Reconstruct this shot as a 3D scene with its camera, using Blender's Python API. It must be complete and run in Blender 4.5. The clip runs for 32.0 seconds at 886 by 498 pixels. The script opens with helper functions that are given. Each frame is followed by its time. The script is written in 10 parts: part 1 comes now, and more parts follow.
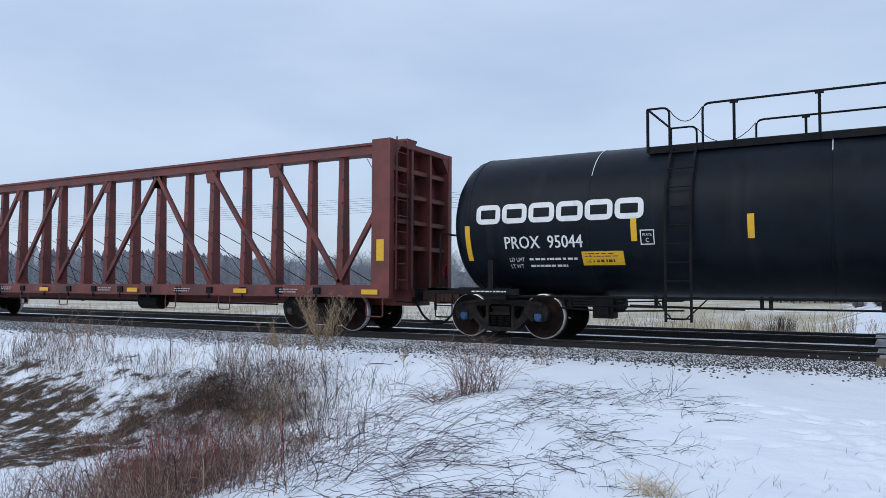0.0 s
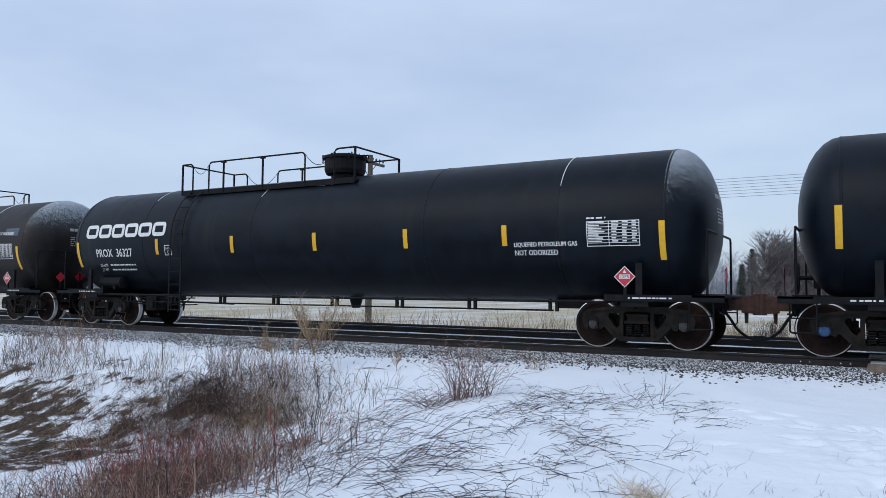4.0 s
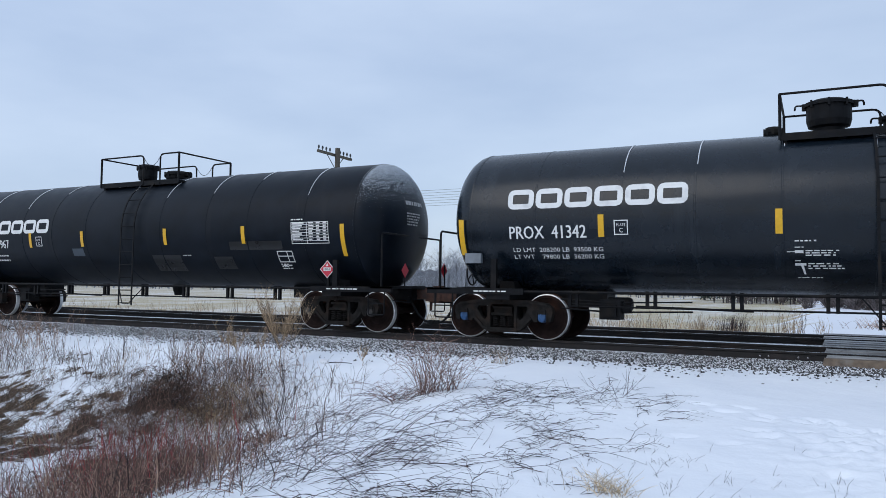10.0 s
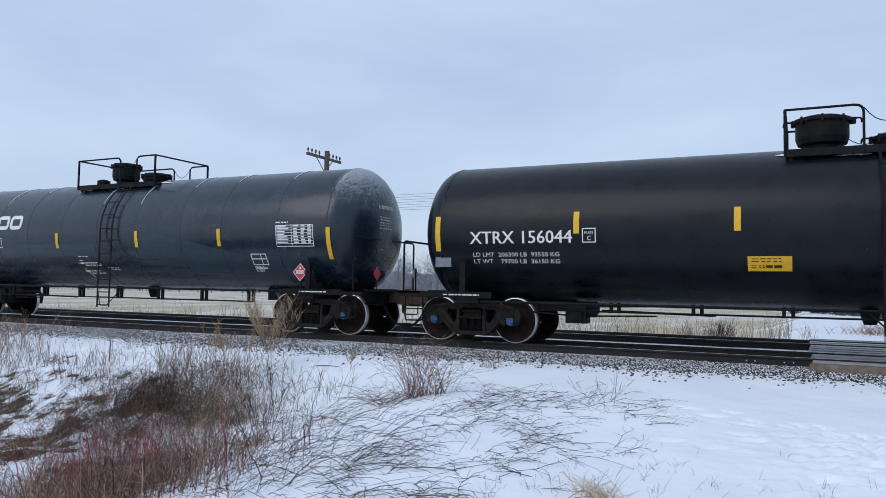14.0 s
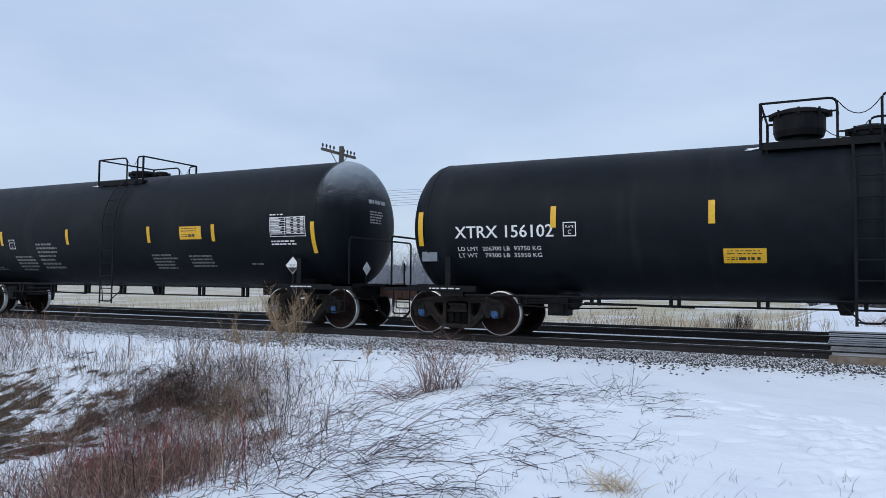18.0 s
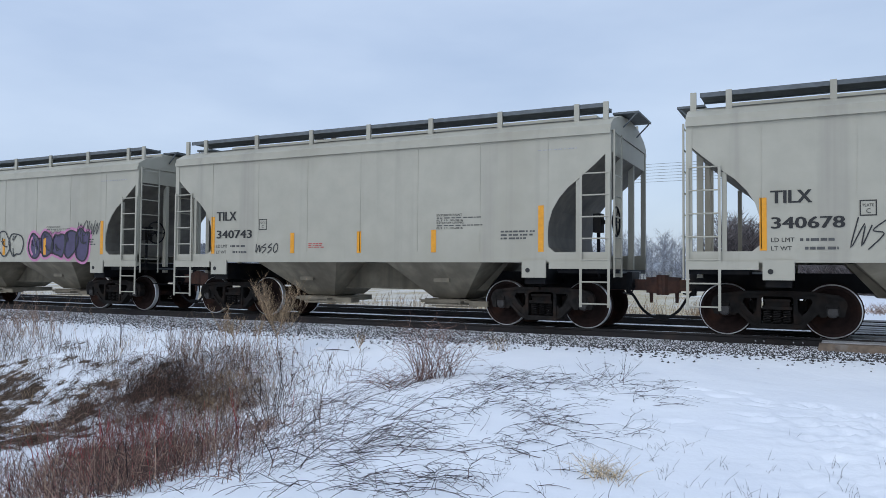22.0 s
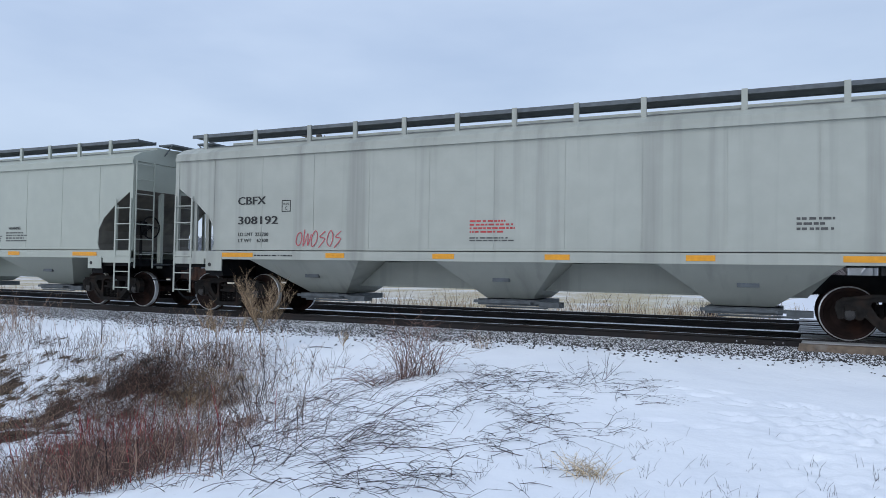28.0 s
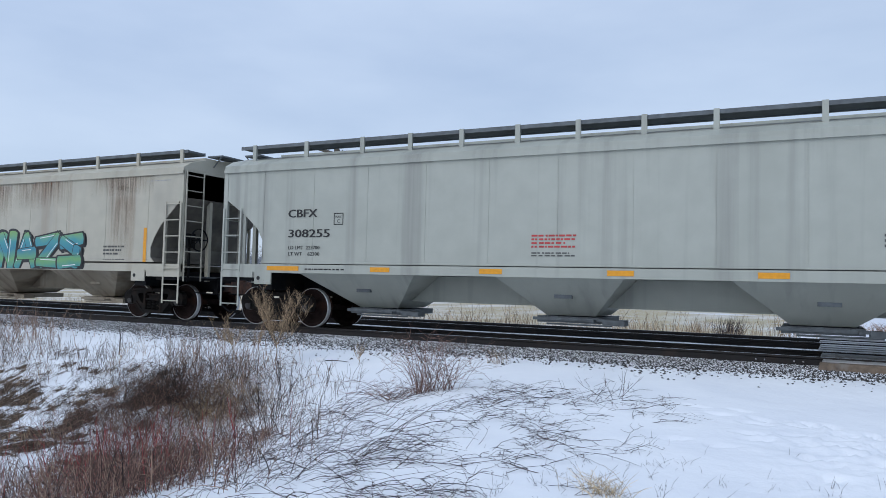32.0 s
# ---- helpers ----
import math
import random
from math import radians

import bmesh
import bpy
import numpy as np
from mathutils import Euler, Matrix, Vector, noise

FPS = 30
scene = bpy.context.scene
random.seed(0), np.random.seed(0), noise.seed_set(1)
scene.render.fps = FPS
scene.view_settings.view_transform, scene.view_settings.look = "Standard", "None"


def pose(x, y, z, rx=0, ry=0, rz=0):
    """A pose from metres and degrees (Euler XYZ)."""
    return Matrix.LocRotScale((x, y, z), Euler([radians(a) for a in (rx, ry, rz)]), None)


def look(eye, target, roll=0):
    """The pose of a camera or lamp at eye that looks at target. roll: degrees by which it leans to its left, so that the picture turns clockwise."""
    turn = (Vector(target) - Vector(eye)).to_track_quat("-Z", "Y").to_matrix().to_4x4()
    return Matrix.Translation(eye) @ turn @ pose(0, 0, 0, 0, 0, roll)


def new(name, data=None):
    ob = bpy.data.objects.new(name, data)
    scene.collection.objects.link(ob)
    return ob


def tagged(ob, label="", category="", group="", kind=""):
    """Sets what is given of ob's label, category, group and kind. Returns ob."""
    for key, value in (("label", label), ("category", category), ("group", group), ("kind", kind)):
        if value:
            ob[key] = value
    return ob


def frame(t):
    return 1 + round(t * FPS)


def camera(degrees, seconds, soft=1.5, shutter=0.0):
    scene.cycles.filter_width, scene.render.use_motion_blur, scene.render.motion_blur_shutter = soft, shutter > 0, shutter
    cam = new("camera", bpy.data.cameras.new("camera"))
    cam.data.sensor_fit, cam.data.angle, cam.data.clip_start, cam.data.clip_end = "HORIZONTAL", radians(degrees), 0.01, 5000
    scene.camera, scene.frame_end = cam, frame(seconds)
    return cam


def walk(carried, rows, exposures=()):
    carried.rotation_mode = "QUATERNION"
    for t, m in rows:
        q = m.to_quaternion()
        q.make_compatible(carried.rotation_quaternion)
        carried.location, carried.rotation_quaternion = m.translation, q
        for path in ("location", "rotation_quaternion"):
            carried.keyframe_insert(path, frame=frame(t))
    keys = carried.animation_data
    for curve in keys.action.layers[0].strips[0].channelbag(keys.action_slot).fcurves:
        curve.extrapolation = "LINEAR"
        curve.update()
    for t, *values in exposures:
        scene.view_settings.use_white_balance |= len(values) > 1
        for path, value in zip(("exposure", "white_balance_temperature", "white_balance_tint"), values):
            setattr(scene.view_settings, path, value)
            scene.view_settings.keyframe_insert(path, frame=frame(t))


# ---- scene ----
cam = camera(62.0, 32.0, soft=0.45)
PATH = [
    (0.0, pose(0, -14.90, 1.07, 92.86, -0.26, 29.91)),
    (0.5, pose(0, -14.90, 1.07, 92.89, -0.37, 30.07)),
    (1.0, pose(0, -14.90, 1.07, 92.73, -0.25, 29.99)),
    (1.5, pose(0, -14.90, 1.07, 92.56, -0.05, 29.86)),
    (2.0, pose(0, -14.90, 1.07, 92.55, -0.07, 29.98)),
    (2.5, pose(0, -14.90, 1.07, 92.61, -0.21, 29.95)),
    (3.0, pose(0, -14.90, 1.07, 92.83, -0.38, 29.75)),
    (3.5, pose(0, -14.90, 1.07, 93.18, -0.52, 29.57)),
    (5.5, pose(0, -14.90, 1.07, 93.12, -0.31, 28.56)),
    (6.0, pose(0, -14.90, 1.07, 93.12, -0.38, 28.12)),
    (6.5, pose(0, -14.90, 1.07, 93.26, -0.40, 27.84)),
    (7.0, pose(0, -14.90, 1.07, 93.24, -0.37, 28.00)),
    (7.5, pose(0, -14.90, 1.07, 93.19, -0.57, 28.17)),
    (8.0, pose(0, -14.90, 1.07, 93.43, -0.71, 28.04)),
    (8.5, pose(0, -14.90, 1.07, 93.54, -0.74, 27.80)),
    (9.0, pose(0, -14.90, 1.07, 93.46, -0.79, 27.24)),
    (9.5, pose(0, -14.90, 1.07, 93.20, -0.81, 26.84)),
    (10.0, pose(0, -14.90, 1.07, 92.80, -0.70, 26.83)),
    (10.5, pose(0, -14.90, 1.07, 92.58, -0.88, 26.77)),
    (11.0, pose(0, -14.90, 1.07, 92.68, -0.83, 26.64)),
    (11.5, pose(0, -14.90, 1.07, 92.69, -0.60, 26.65)),
    (12.0, pose(0, -14.90, 1.07, 92.72, -0.46, 26.88)),
    (12.5, pose(0, -14.90, 1.07, 93.01, -0.84, 26.97)),
    (13.0, pose(0, -14.90, 1.07, 93.38, -1.11, 26.56)),
    (13.5, pose(0, -14.90, 1.07, 93.29, -1.02, 26.13)),
    (14.0, pose(0, -14.90, 1.07, 93.10, -1.00, 25.96)),
    (14.5, pose(0, -14.90, 1.07, 93.10, -0.96, 25.70)),
    (15.0, pose(0, -14.90, 1.07, 93.09, -0.95, 25.52)),
    (15.5, pose(0, -14.90, 1.07, 92.99, -0.89, 25.62)),
    (17.5, pose(0, -14.90, 1.07, 92.91, -0.69, 26.55)),
    (18.0, pose(0, -14.90, 1.07, 92.64, -0.60, 27.15)),
    (18.5, pose(0, -14.90, 1.07, 92.38, -0.48, 27.81)),
    (19.0, pose(0, -14.90, 1.07, 92.17, -0.54, 27.96)),
    (19.5, pose(0, -14.90, 1.07, 92.20, -0.90, 27.64)),
    (20.0, pose(0, -14.90, 1.07, 92.26, -1.01, 26.87)),
    (20.5, pose(0, -14.90, 1.07, 92.22, -0.77, 26.20)),
    (21.0, pose(0, -14.90, 1.07, 92.20, -0.52, 25.99)),
    (21.5, pose(0, -14.90, 1.07, 91.97, -0.48, 26.22)),
    (22.0, pose(0, -14.90, 1.07, 91.80, -0.45, 26.57)),
    (22.5, pose(0, -14.90, 1.07, 91.96, -0.63, 26.41)),
    (23.0, pose(0, -14.90, 1.07, 92.43, -0.65, 25.77)),
    (23.5, pose(0, -14.90, 1.07, 92.54, -0.68, 25.41)),
    (24.0, pose(0, -14.90, 1.07, 92.58, -0.83, 25.15)),
    (24.5, pose(0, -14.90, 1.07, 92.68, -0.80, 25.03)),
    (25.0, pose(0, -14.90, 1.07, 92.78, -0.89, 24.78)),
    (25.5, pose(0, -14.90, 1.07, 92.80, -0.91, 24.55)),
    (26.0, pose(0, -14.90, 1.07, 92.66, -0.93, 24.59)),
    (26.5, pose(0, -14.90, 1.07, 92.35, -0.84, 24.73)),
    (28.5, pose(0, -14.90, 1.07, 91.58, -1.01, 25.69)),
    (29.0, pose(0, -14.90, 1.07, 91.62, -1.09, 26.01)),
    (29.5, pose(0, -14.90, 1.07, 91.93, -1.32, 26.03)),
    (30.0, pose(0, -14.90, 1.07, 92.27, -1.55, 25.96)),
    (30.5, pose(0, -14.90, 1.07, 92.38, -1.62, 26.02)),
    (31.0, pose(0, -14.90, 1.07, 92.39, -1.50, 26.21)),
    (31.5, pose(0, -14.90, 1.07, 92.52, -1.42, 26.50)),
    (32.0, pose(0, -14.90, 1.07, 92.77, -1.41, 26.62)),
]
walk(cam, PATH)

# ---- sky and light: an overcast winter day ----
world = bpy.data.worlds.new("overcast_sky")
scene.world = world
world.use_nodes = True
wn, wl = world.node_tree.nodes, world.node_tree.links
wn.clear()


def sky_node(kind, **values):
    n = wn.new(kind)
    for key, v in values.items():
        n.inputs[key].default_value = v
    return n


w_out = wn.new("ShaderNodeOutputWorld")
w_bg = wn.new("ShaderNodeBackground")
w_bg.inputs["Strength"].default_value = 1.0
w_sky = wn.new("ShaderNodeTexSky")
w_sky.sky_type = "NISHITA"
w_sky.sun_disc = False
w_sky.sun_elevation = radians(32)
w_sky.sun_rotation = radians(200)
w_dim = wn.new("ShaderNodeVectorMath")
w_dim.operation = "SCALE"
w_dim.inputs["Scale"].default_value = 0.03
wl.new(w_sky.outputs[0], w_dim.inputs[0])
w_co = wn.new("ShaderNodeTexCoord")
w_map = wn.new("ShaderNodeMapping")
w_map.inputs["Scale"].default_value = (1.0, 1.0, 3.2)
wl.new(w_co.outputs["Generated"], w_map.inputs["Vector"])
w_noise = sky_node("ShaderNodeTexNoise", Scale=2.1, Detail=5.0, Roughness=0.5)
wl.new(w_map.outputs[0], w_noise.inputs["Vector"])
w_ramp = wn.new("ShaderNodeValToRGB")
w_ramp.color_ramp.elements[0].position = 0.32
w_ramp.color_ramp.elements[0].color = (0.412, 0.515, 0.702, 1)
w_ramp.color_ramp.elements[1].position = 0.70
w_ramp.color_ramp.elements[1].color = (0.562, 0.665, 0.836, 1)
wl.new(w_noise.outputs["Fac"], w_ramp.inputs["Fac"])
w_sep = wn.new("ShaderNodeSeparateXYZ")
wl.new(w_co.outputs["Generated"], w_sep.inputs[0])
w_up = wn.new("ShaderNodeMapRange")
w_up.inputs["From Min"].default_value = 0.0
w_up.inputs["From Max"].default_value = 1.0
w_up.inputs["To Min"].default_value = 0.90
w_up.inputs["To Max"].default_value = 1.28
wl.new(w_sep.outputs["Z"], w_up.inputs["Value"])
w_side = wn.new("ShaderNodeMapRange")
w_side.inputs["From Min"].default_value = -1.0
w_side.inputs["From Max"].default_value = 0.4
w_side.inputs["To Min"].default_value = 1.03
w_side.inputs["To Max"].default_value = 0.82
wl.new(w_sep.outputs["X"], w_side.inputs["Value"])
w_both = wn.new("ShaderNodeMath")
w_both.operation = "MULTIPLY"
wl.new(w_up.outputs[0], w_both.inputs[0])
wl.new(w_side.outputs[0], w_both.inputs[1])
# the sun stands behind the clouds on the camera's side
w_front = wn.new("ShaderNodeMapRange")
w_front.inputs["From Min"].default_value = -0.9
w_front.inputs["From Max"].default_value = 0.2
w_front.inputs["To Min"].default_value = 1.25
w_front.inputs["To Max"].default_value = 1.0
wl.new(w_sep.outputs["Y"], w_front.inputs["Value"])
w_all = wn.new("ShaderNodeMath")
w_all.operation = "MULTIPLY"
wl.new(w_both.outputs[0], w_all.inputs[0])
wl.new(w_front.outputs[0], w_all.inputs[1])
w_mul = wn.new("ShaderNodeVectorMath")
w_mul.operation = "SCALE"
wl.new(w_ramp.outputs["Color"], w_mul.inputs[0])
wl.new(w_all.outputs[0], w_mul.inputs["Scale"])
w_add = wn.new("ShaderNodeVectorMath")
w_add.operation = "ADD"
wl.new(w_mul.outputs[0], w_add.inputs[0])
wl.new(w_dim.outputs[0], w_add.inputs[1])
wl.new(w_add.outputs[0], w_bg.inputs["Color"])
wl.new(w_bg.outputs[0], w_out.inputs["Surface"])

sun = new("sun", bpy.data.lights.new("sun", "SUN"))
sun.data.energy = 0.7
sun.data.angle = radians(40)
sun.data.color = (1.0, 0.97, 0.93)
sun.matrix_world = look((-20, -45, 40), (0, 0, 0))
scene.view_settings.exposure = 0.0


# ---- materials ----
def material(name, color, rough=0.6, metal=0.0, vary=0.25, scale=6.0, bump=0.0, bump_scale=60.0, second=None, second_scale=1.2,
             second_range=(0.5, 0.7), spread=0.0, streak=None, streak_range=(0.55, 0.75), coat=0.0, spec=0.5):
    """A plain painted, rusted or natural surface: grain, a second tone in patches, streaks that run down, relief."""
    m = bpy.data.materials.new(name)
    m.use_nodes = True
    nt = m.node_tree
    b = nt.nodes["Principled BSDF"]
    b.inputs["Roughness"].default_value = rough
    b.inputs["Metallic"].default_value = metal
    b.inputs["Specular IOR Level"].default_value = spec
    b.inputs["Coat Weight"].default_value = coat
    co = nt.nodes.new("ShaderNodeTexCoord")
    fine = nt.nodes.new("ShaderNodeTexNoise")
    fine.inputs["Scale"].default_value = scale
    fine.inputs["Detail"].default_value = 6.0
    nt.links.new(co.outputs["Object"], fine.inputs["Vector"])
    ramp = nt.nodes.new("ShaderNodeValToRGB")
    ramp.color_ramp.elements[0].position, ramp.color_ramp.elements[1].position = 0.3, 0.7
    ramp.color_ramp.elements[0].color = (*[c * (1 - vary) for c in color], 1)
    ramp.color_ramp.elements[1].color = (*[min(1, c * (1 + vary)) for c in color], 1)
    nt.links.new(fine.outputs["Fac"], ramp.inputs["Fac"])
    last = ramp.outputs["Color"]
    layers = []
    if second:
        layers.append((second, second_scale, (1, 1, 1), second_range))
    if streak:
        layers.append((streak, 1.0, (3.0, 1.0, 0.10), streak_range))
    for tone, sc, stretch, (lo, hi) in layers:
        mp = nt.nodes.new("ShaderNodeMapping")
        mp.inputs["Scale"].default_value = stretch
        nt.links.new(co.outputs["Object"], mp.inputs["Vector"])
        big = nt.nodes.new("ShaderNodeTexNoise")
        big.inputs["Scale"].default_value = sc
        big.inputs["Detail"].default_value = 5.0
        nt.links.new(mp.outputs[0], big.inputs["Vector"])
        rng = nt.nodes.new("ShaderNodeMapRange")
        rng.inputs["From Min"].default_value, rng.inputs["From Max"].default_value = lo, hi
        nt.links.new(big.outputs["Fac"], rng.inputs["Value"])
        mix = nt.nodes.new("ShaderNodeMix")
        mix.data_type = "RGBA"
        nt.links.new(rng.outputs[0], mix.inputs["Factor"])
        nt.links.new(last, mix.inputs[6])
        mix.inputs[7].default_value = (*tone, 1)
        last = mix.outputs[2]
    if spread:
        info = nt.nodes.new("ShaderNodeObjectInfo")
        rng = nt.nodes.new("ShaderNodeMapRange")
        rng.inputs["To Min"].default_value, rng.inputs["To Max"].default_value = 1 - spread, 1 + spread
        nt.links.new(info.outputs["Random"], rng.inputs["Value"])
        sc = nt.nodes.new("ShaderNodeVectorMath")
        sc.operation = "SCALE"
        nt.links.new(last, sc.inputs[0])
        nt.links.new(rng.outputs[0], sc.inputs["Scale"])
        last = sc.outputs[0]
    nt.links.new(last, b.inputs["Base Color"])
    rr = nt.nodes.new("ShaderNodeMapRange")
    rr.inputs["To Min"].default_value, rr.inputs["To Max"].default_value = max(0.03, rough - 0.12), min(1, rough + 0.12)
    nt.links.new(fine.outputs["Fac"], rr.inputs["Value"])
    nt.links.new(rr.outputs[0], b.inputs["Roughness"])
    if bump:
        bn = nt.nodes.new("ShaderNodeTexNoise")
        bn.inputs["Scale"].default_value = bump_scale
        bn.inputs["Detail"].default_value = 4.0
        nt.links.new(co.outputs["Object"], bn.inputs["Vector"])
        bp = nt.nodes.new("ShaderNodeBump")
        bp.inputs["Strength"].default_value = bump
        bp.inputs["Distance"].default_value = 0.02
        nt.links.new(bn.outputs["Fac"], bp.inputs["Height"])
        nt.links.new(bp.outputs[0], b.inputs["Normal"])
    return m


M = {}
M["black"] = material("black_tank_paint", (0.0045, 0.0074, 0.0120), 0.40, spec=0.13, vary=0.3, scale=3, second=(0.0078, 0.0115, 0.0178), second_scale=0.7,
                      streak=(0.018, 0.019, 0.021), streak_range=(0.60, 0.85), bump=0.03, bump_scale=9)
M["navy"] = material("navy_black_tank_paint", (0.0042, 0.0082, 0.0135), 0.26, spec=0.36, vary=0.25, scale=3, second=(0.007, 0.0122, 0.019), second_scale=0.6,
                     streak=(0.016, 0.022, 0.029), streak_range=(0.6, 0.85), bump=0.02, bump_scale=9)
M["slate"] = material("slate_tank_paint", (0.0086, 0.0186, 0.0296), 0.25, spec=0.48, vary=0.25, scale=3, second=(0.0132, 0.0246, 0.0368), second_scale=0.6,
                      streak=(0.026, 0.036, 0.048), streak_range=(0.6, 0.85), bump=0.02, bump_scale=9)
M["rusty_black"] = material("rust_filmed_black_paint", (0.012, 0.0105, 0.010), 0.5, spec=0.22, vary=0.35, scale=3, second=(0.028, 0.019, 0.0155),
                            second_scale=0.8, second_range=(0.45, 0.75), streak=(0.05, 0.035, 0.03), streak_range=(0.58, 0.85), bump=0.04)
M["matte_black"] = material("matte_black_tank_paint", (0.0048, 0.0072, 0.0106), 0.52, spec=0.12, vary=0.3, scale=3, second=(0.011, 0.0125, 0.015),
                            second_scale=0.7, streak=(0.018, 0.019, 0.021), streak_range=(0.6, 0.85), bump=0.04, bump_scale=7)
M["satin_black"] = material("satin_black_tank_paint", (0.0046, 0.0070, 0.0106), 0.30, spec=0.24, vary=0.3, scale=3, second=(0.009, 0.0105, 0.0135), second_scale=0.8)
M["patch_light"] = material("touched_up_slate_paint", (0.036, 0.053, 0.072), 0.40, vary=0.15, scale=4, second=(0.044, 0.061, 0.081), second_scale=1.0)
M["patch_mid"] = material("overpainted_slate", (0.021, 0.036, 0.051), 0.34, spec=0.4, vary=0.2)
M["patch_dim"] = material("newer_number_panel", (0.0058, 0.0112, 0.0175), 0.34, spec=0.34, vary=0.2)
M["plate_grey"] = material("bare_grey_plate", (0.16, 0.18, 0.20), 0.45, vary=0.2)
M["patch_dark"] = material("fresh_black_patch", (0.008, 0.009, 0.010), 0.3, vary=0.2)
M["frame"] = material("black_underframe_paint", (0.0070, 0.0076, 0.0090), 0.60, spec=0.12, vary=0.4, scale=8, second=(0.020, 0.016, 0.013), second_scale=2.5,
                      second_range=(0.52, 0.75), bump=0.1)
M["steel"] = material("grimy_cast_steel", (0.0145, 0.0135, 0.0128), 0.80, spec=0.12, vary=0.45, scale=9, second=(0.034, 0.022, 0.016), second_scale=3,
                      second_range=(0.5, 0.75), bump=0.25, spread=0.3)
M["rust"] = material("rusted_coupler_steel", (0.060, 0.026, 0.017), 0.8, vary=0.45, scale=10, second=(0.02, 0.017, 0.016), second_scale=3, bump=0.3)
M["wheel"] = material("rust_brown_wheel_plate", (0.019, 0.0115, 0.0100), 0.80, spec=0.12, vary=0.4, scale=6, second=(0.06, 0.026, 0.016), second_scale=2,
                      second_range=(0.5, 0.8), bump=0.15)
M["tread"] = material("polished_wheel_rim", (0.62, 0.62, 0.62), 0.32, metal=0.6, vary=0.12)
M["cap_blue"] = material("blue_bearing_cap", (0.018, 0.075, 0.19), 0.5, vary=0.3)
M["cap_dark"] = material("greasy_bearing_cap", (0.03, 0.028, 0.027), 0.55, vary=0.4)
M["yellow"] = material("yellow_reflective_sheet", (0.72, 0.40, 0.012), 0.4, vary=0.08, scale=14)
M["amber"] = material("amber_reflective_sheet", (0.74, 0.31, 0.010), 0.4, vary=0.08, scale=14)
M["white"] = material("white_stencil_paint", (0.72, 0.72, 0.70), 0.55, vary=0.06, second=(0.5, 0.5, 0.5), second_scale=4, second_range=(0.55, 0.8))
M["faded"] = material("faded_white_stencil", (0.36, 0.36, 0.36), 0.6, vary=0.25, scale=20)
M["dim"] = material("worn_white_stencil", (0.19, 0.19, 0.19), 0.6, vary=0.45, scale=25)
M["ink"] = material("black_stencil_paint", (0.015, 0.015, 0.015), 0.6, vary=0.2)
M["fine_ink"] = material("thin_black_stencil", (0.075, 0.075, 0.072), 0.6, vary=0.3, scale=20)
M["red_ink"] = material("red_stencil_paint", (0.45, 0.05, 0.05), 0.6, vary=0.2)
M["placard"] = material("red_placard_card", (0.50, 0.018, 0.040), 0.5, vary=0.1)
M["hopper"] = material("pale_grey_hopper_paint", (0.405, 0.386, 0.314), 0.55, vary=0.06, scale=3, second=(0.355, 0.335, 0.266), second_scale=0.5,
                       streak=(0.30, 0.28, 0.235), streak_range=(0.55, 0.85), bump=0.03, bump_scale=5)
M["hopper_green"] = material("grey_green_hopper_paint", (0.385, 0.40, 0.352), 0.5, vary=0.05, scale=3, second=(0.34, 0.355, 0.31), second_scale=0.5,
                             streak=(0.245, 0.25, 0.225), streak_range=(0.52, 0.78), bump=0.03, bump_scale=5)
M["hopper_new"] = material("fresh_grey_green_hopper_paint", (0.405, 0.43, 0.37), 0.45, vary=0.04, scale=3, second=(0.38, 0.405, 0.35),
                           second_scale=0.6, bump=0.02, bump_scale=5)
M["hopper_rusty"] = material("rust_streaked_hopper_paint", (0.452, 0.428, 0.348), 0.55, vary=0.06, scale=3, second=(0.36, 0.335, 0.28), second_scale=0.6,
                             streak=(0.33, 0.27, 0.20), streak_range=(0.54, 0.80), bump=0.03, bump_scale=5)
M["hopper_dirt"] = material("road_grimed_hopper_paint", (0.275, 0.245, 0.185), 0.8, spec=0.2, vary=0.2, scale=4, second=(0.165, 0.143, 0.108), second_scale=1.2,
                            second_range=(0.42, 0.70), streak=(0.15, 0.13, 0.10), streak_range=(0.5, 0.75))
M["hopper_grime"] = material("rust_grimed_cream_paint", (0.345, 0.300, 0.232), 0.75, spec=0.2, vary=0.2, scale=4, second=(0.215, 0.178, 0.130), second_scale=1.0,
                             second_range=(0.45, 0.70), streak=(0.15, 0.11, 0.078), streak_range=(0.5, 0.75))
# slope sheets take a darker brown-grey than the body paint
M["slope"] = material("dark_slope_sheet_paint", (0.15, 0.137, 0.113), 0.7, vary=0.25, scale=4, second=(0.090, 0.082, 0.067), second_scale=1.5,
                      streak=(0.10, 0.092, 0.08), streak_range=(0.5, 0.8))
M["grate"] = material("galvanised_grating", (0.115, 0.130, 0.140), 0.6, metal=0.3, vary=0.3)
M["trim"] = material("pale_grey_steel_fittings", (0.48, 0.49, 0.47), 0.5, vary=0.1, streak=(0.3, 0.27, 0.22))
M["boxcar"] = material("brown_red_car_paint", (0.150, 0.034, 0.028), 0.6, vary=0.25, scale=3, second=(0.075, 0.026, 0.022), second_scale=1.1,
                       streak=(0.055, 0.022, 0.019), streak_range=(0.5, 0.85), bump=0.05)
M["snow"] = material("powder_snow", (0.80, 0.81, 0.83), 0.85, vary=0.03, bump=0.35, bump_scale=5)
M["rust_run"] = material("rust_run_stain", (0.21, 0.105, 0.055), 0.8, vary=0.3, scale=6, second=(0.30, 0.20, 0.13), second_scale=4)
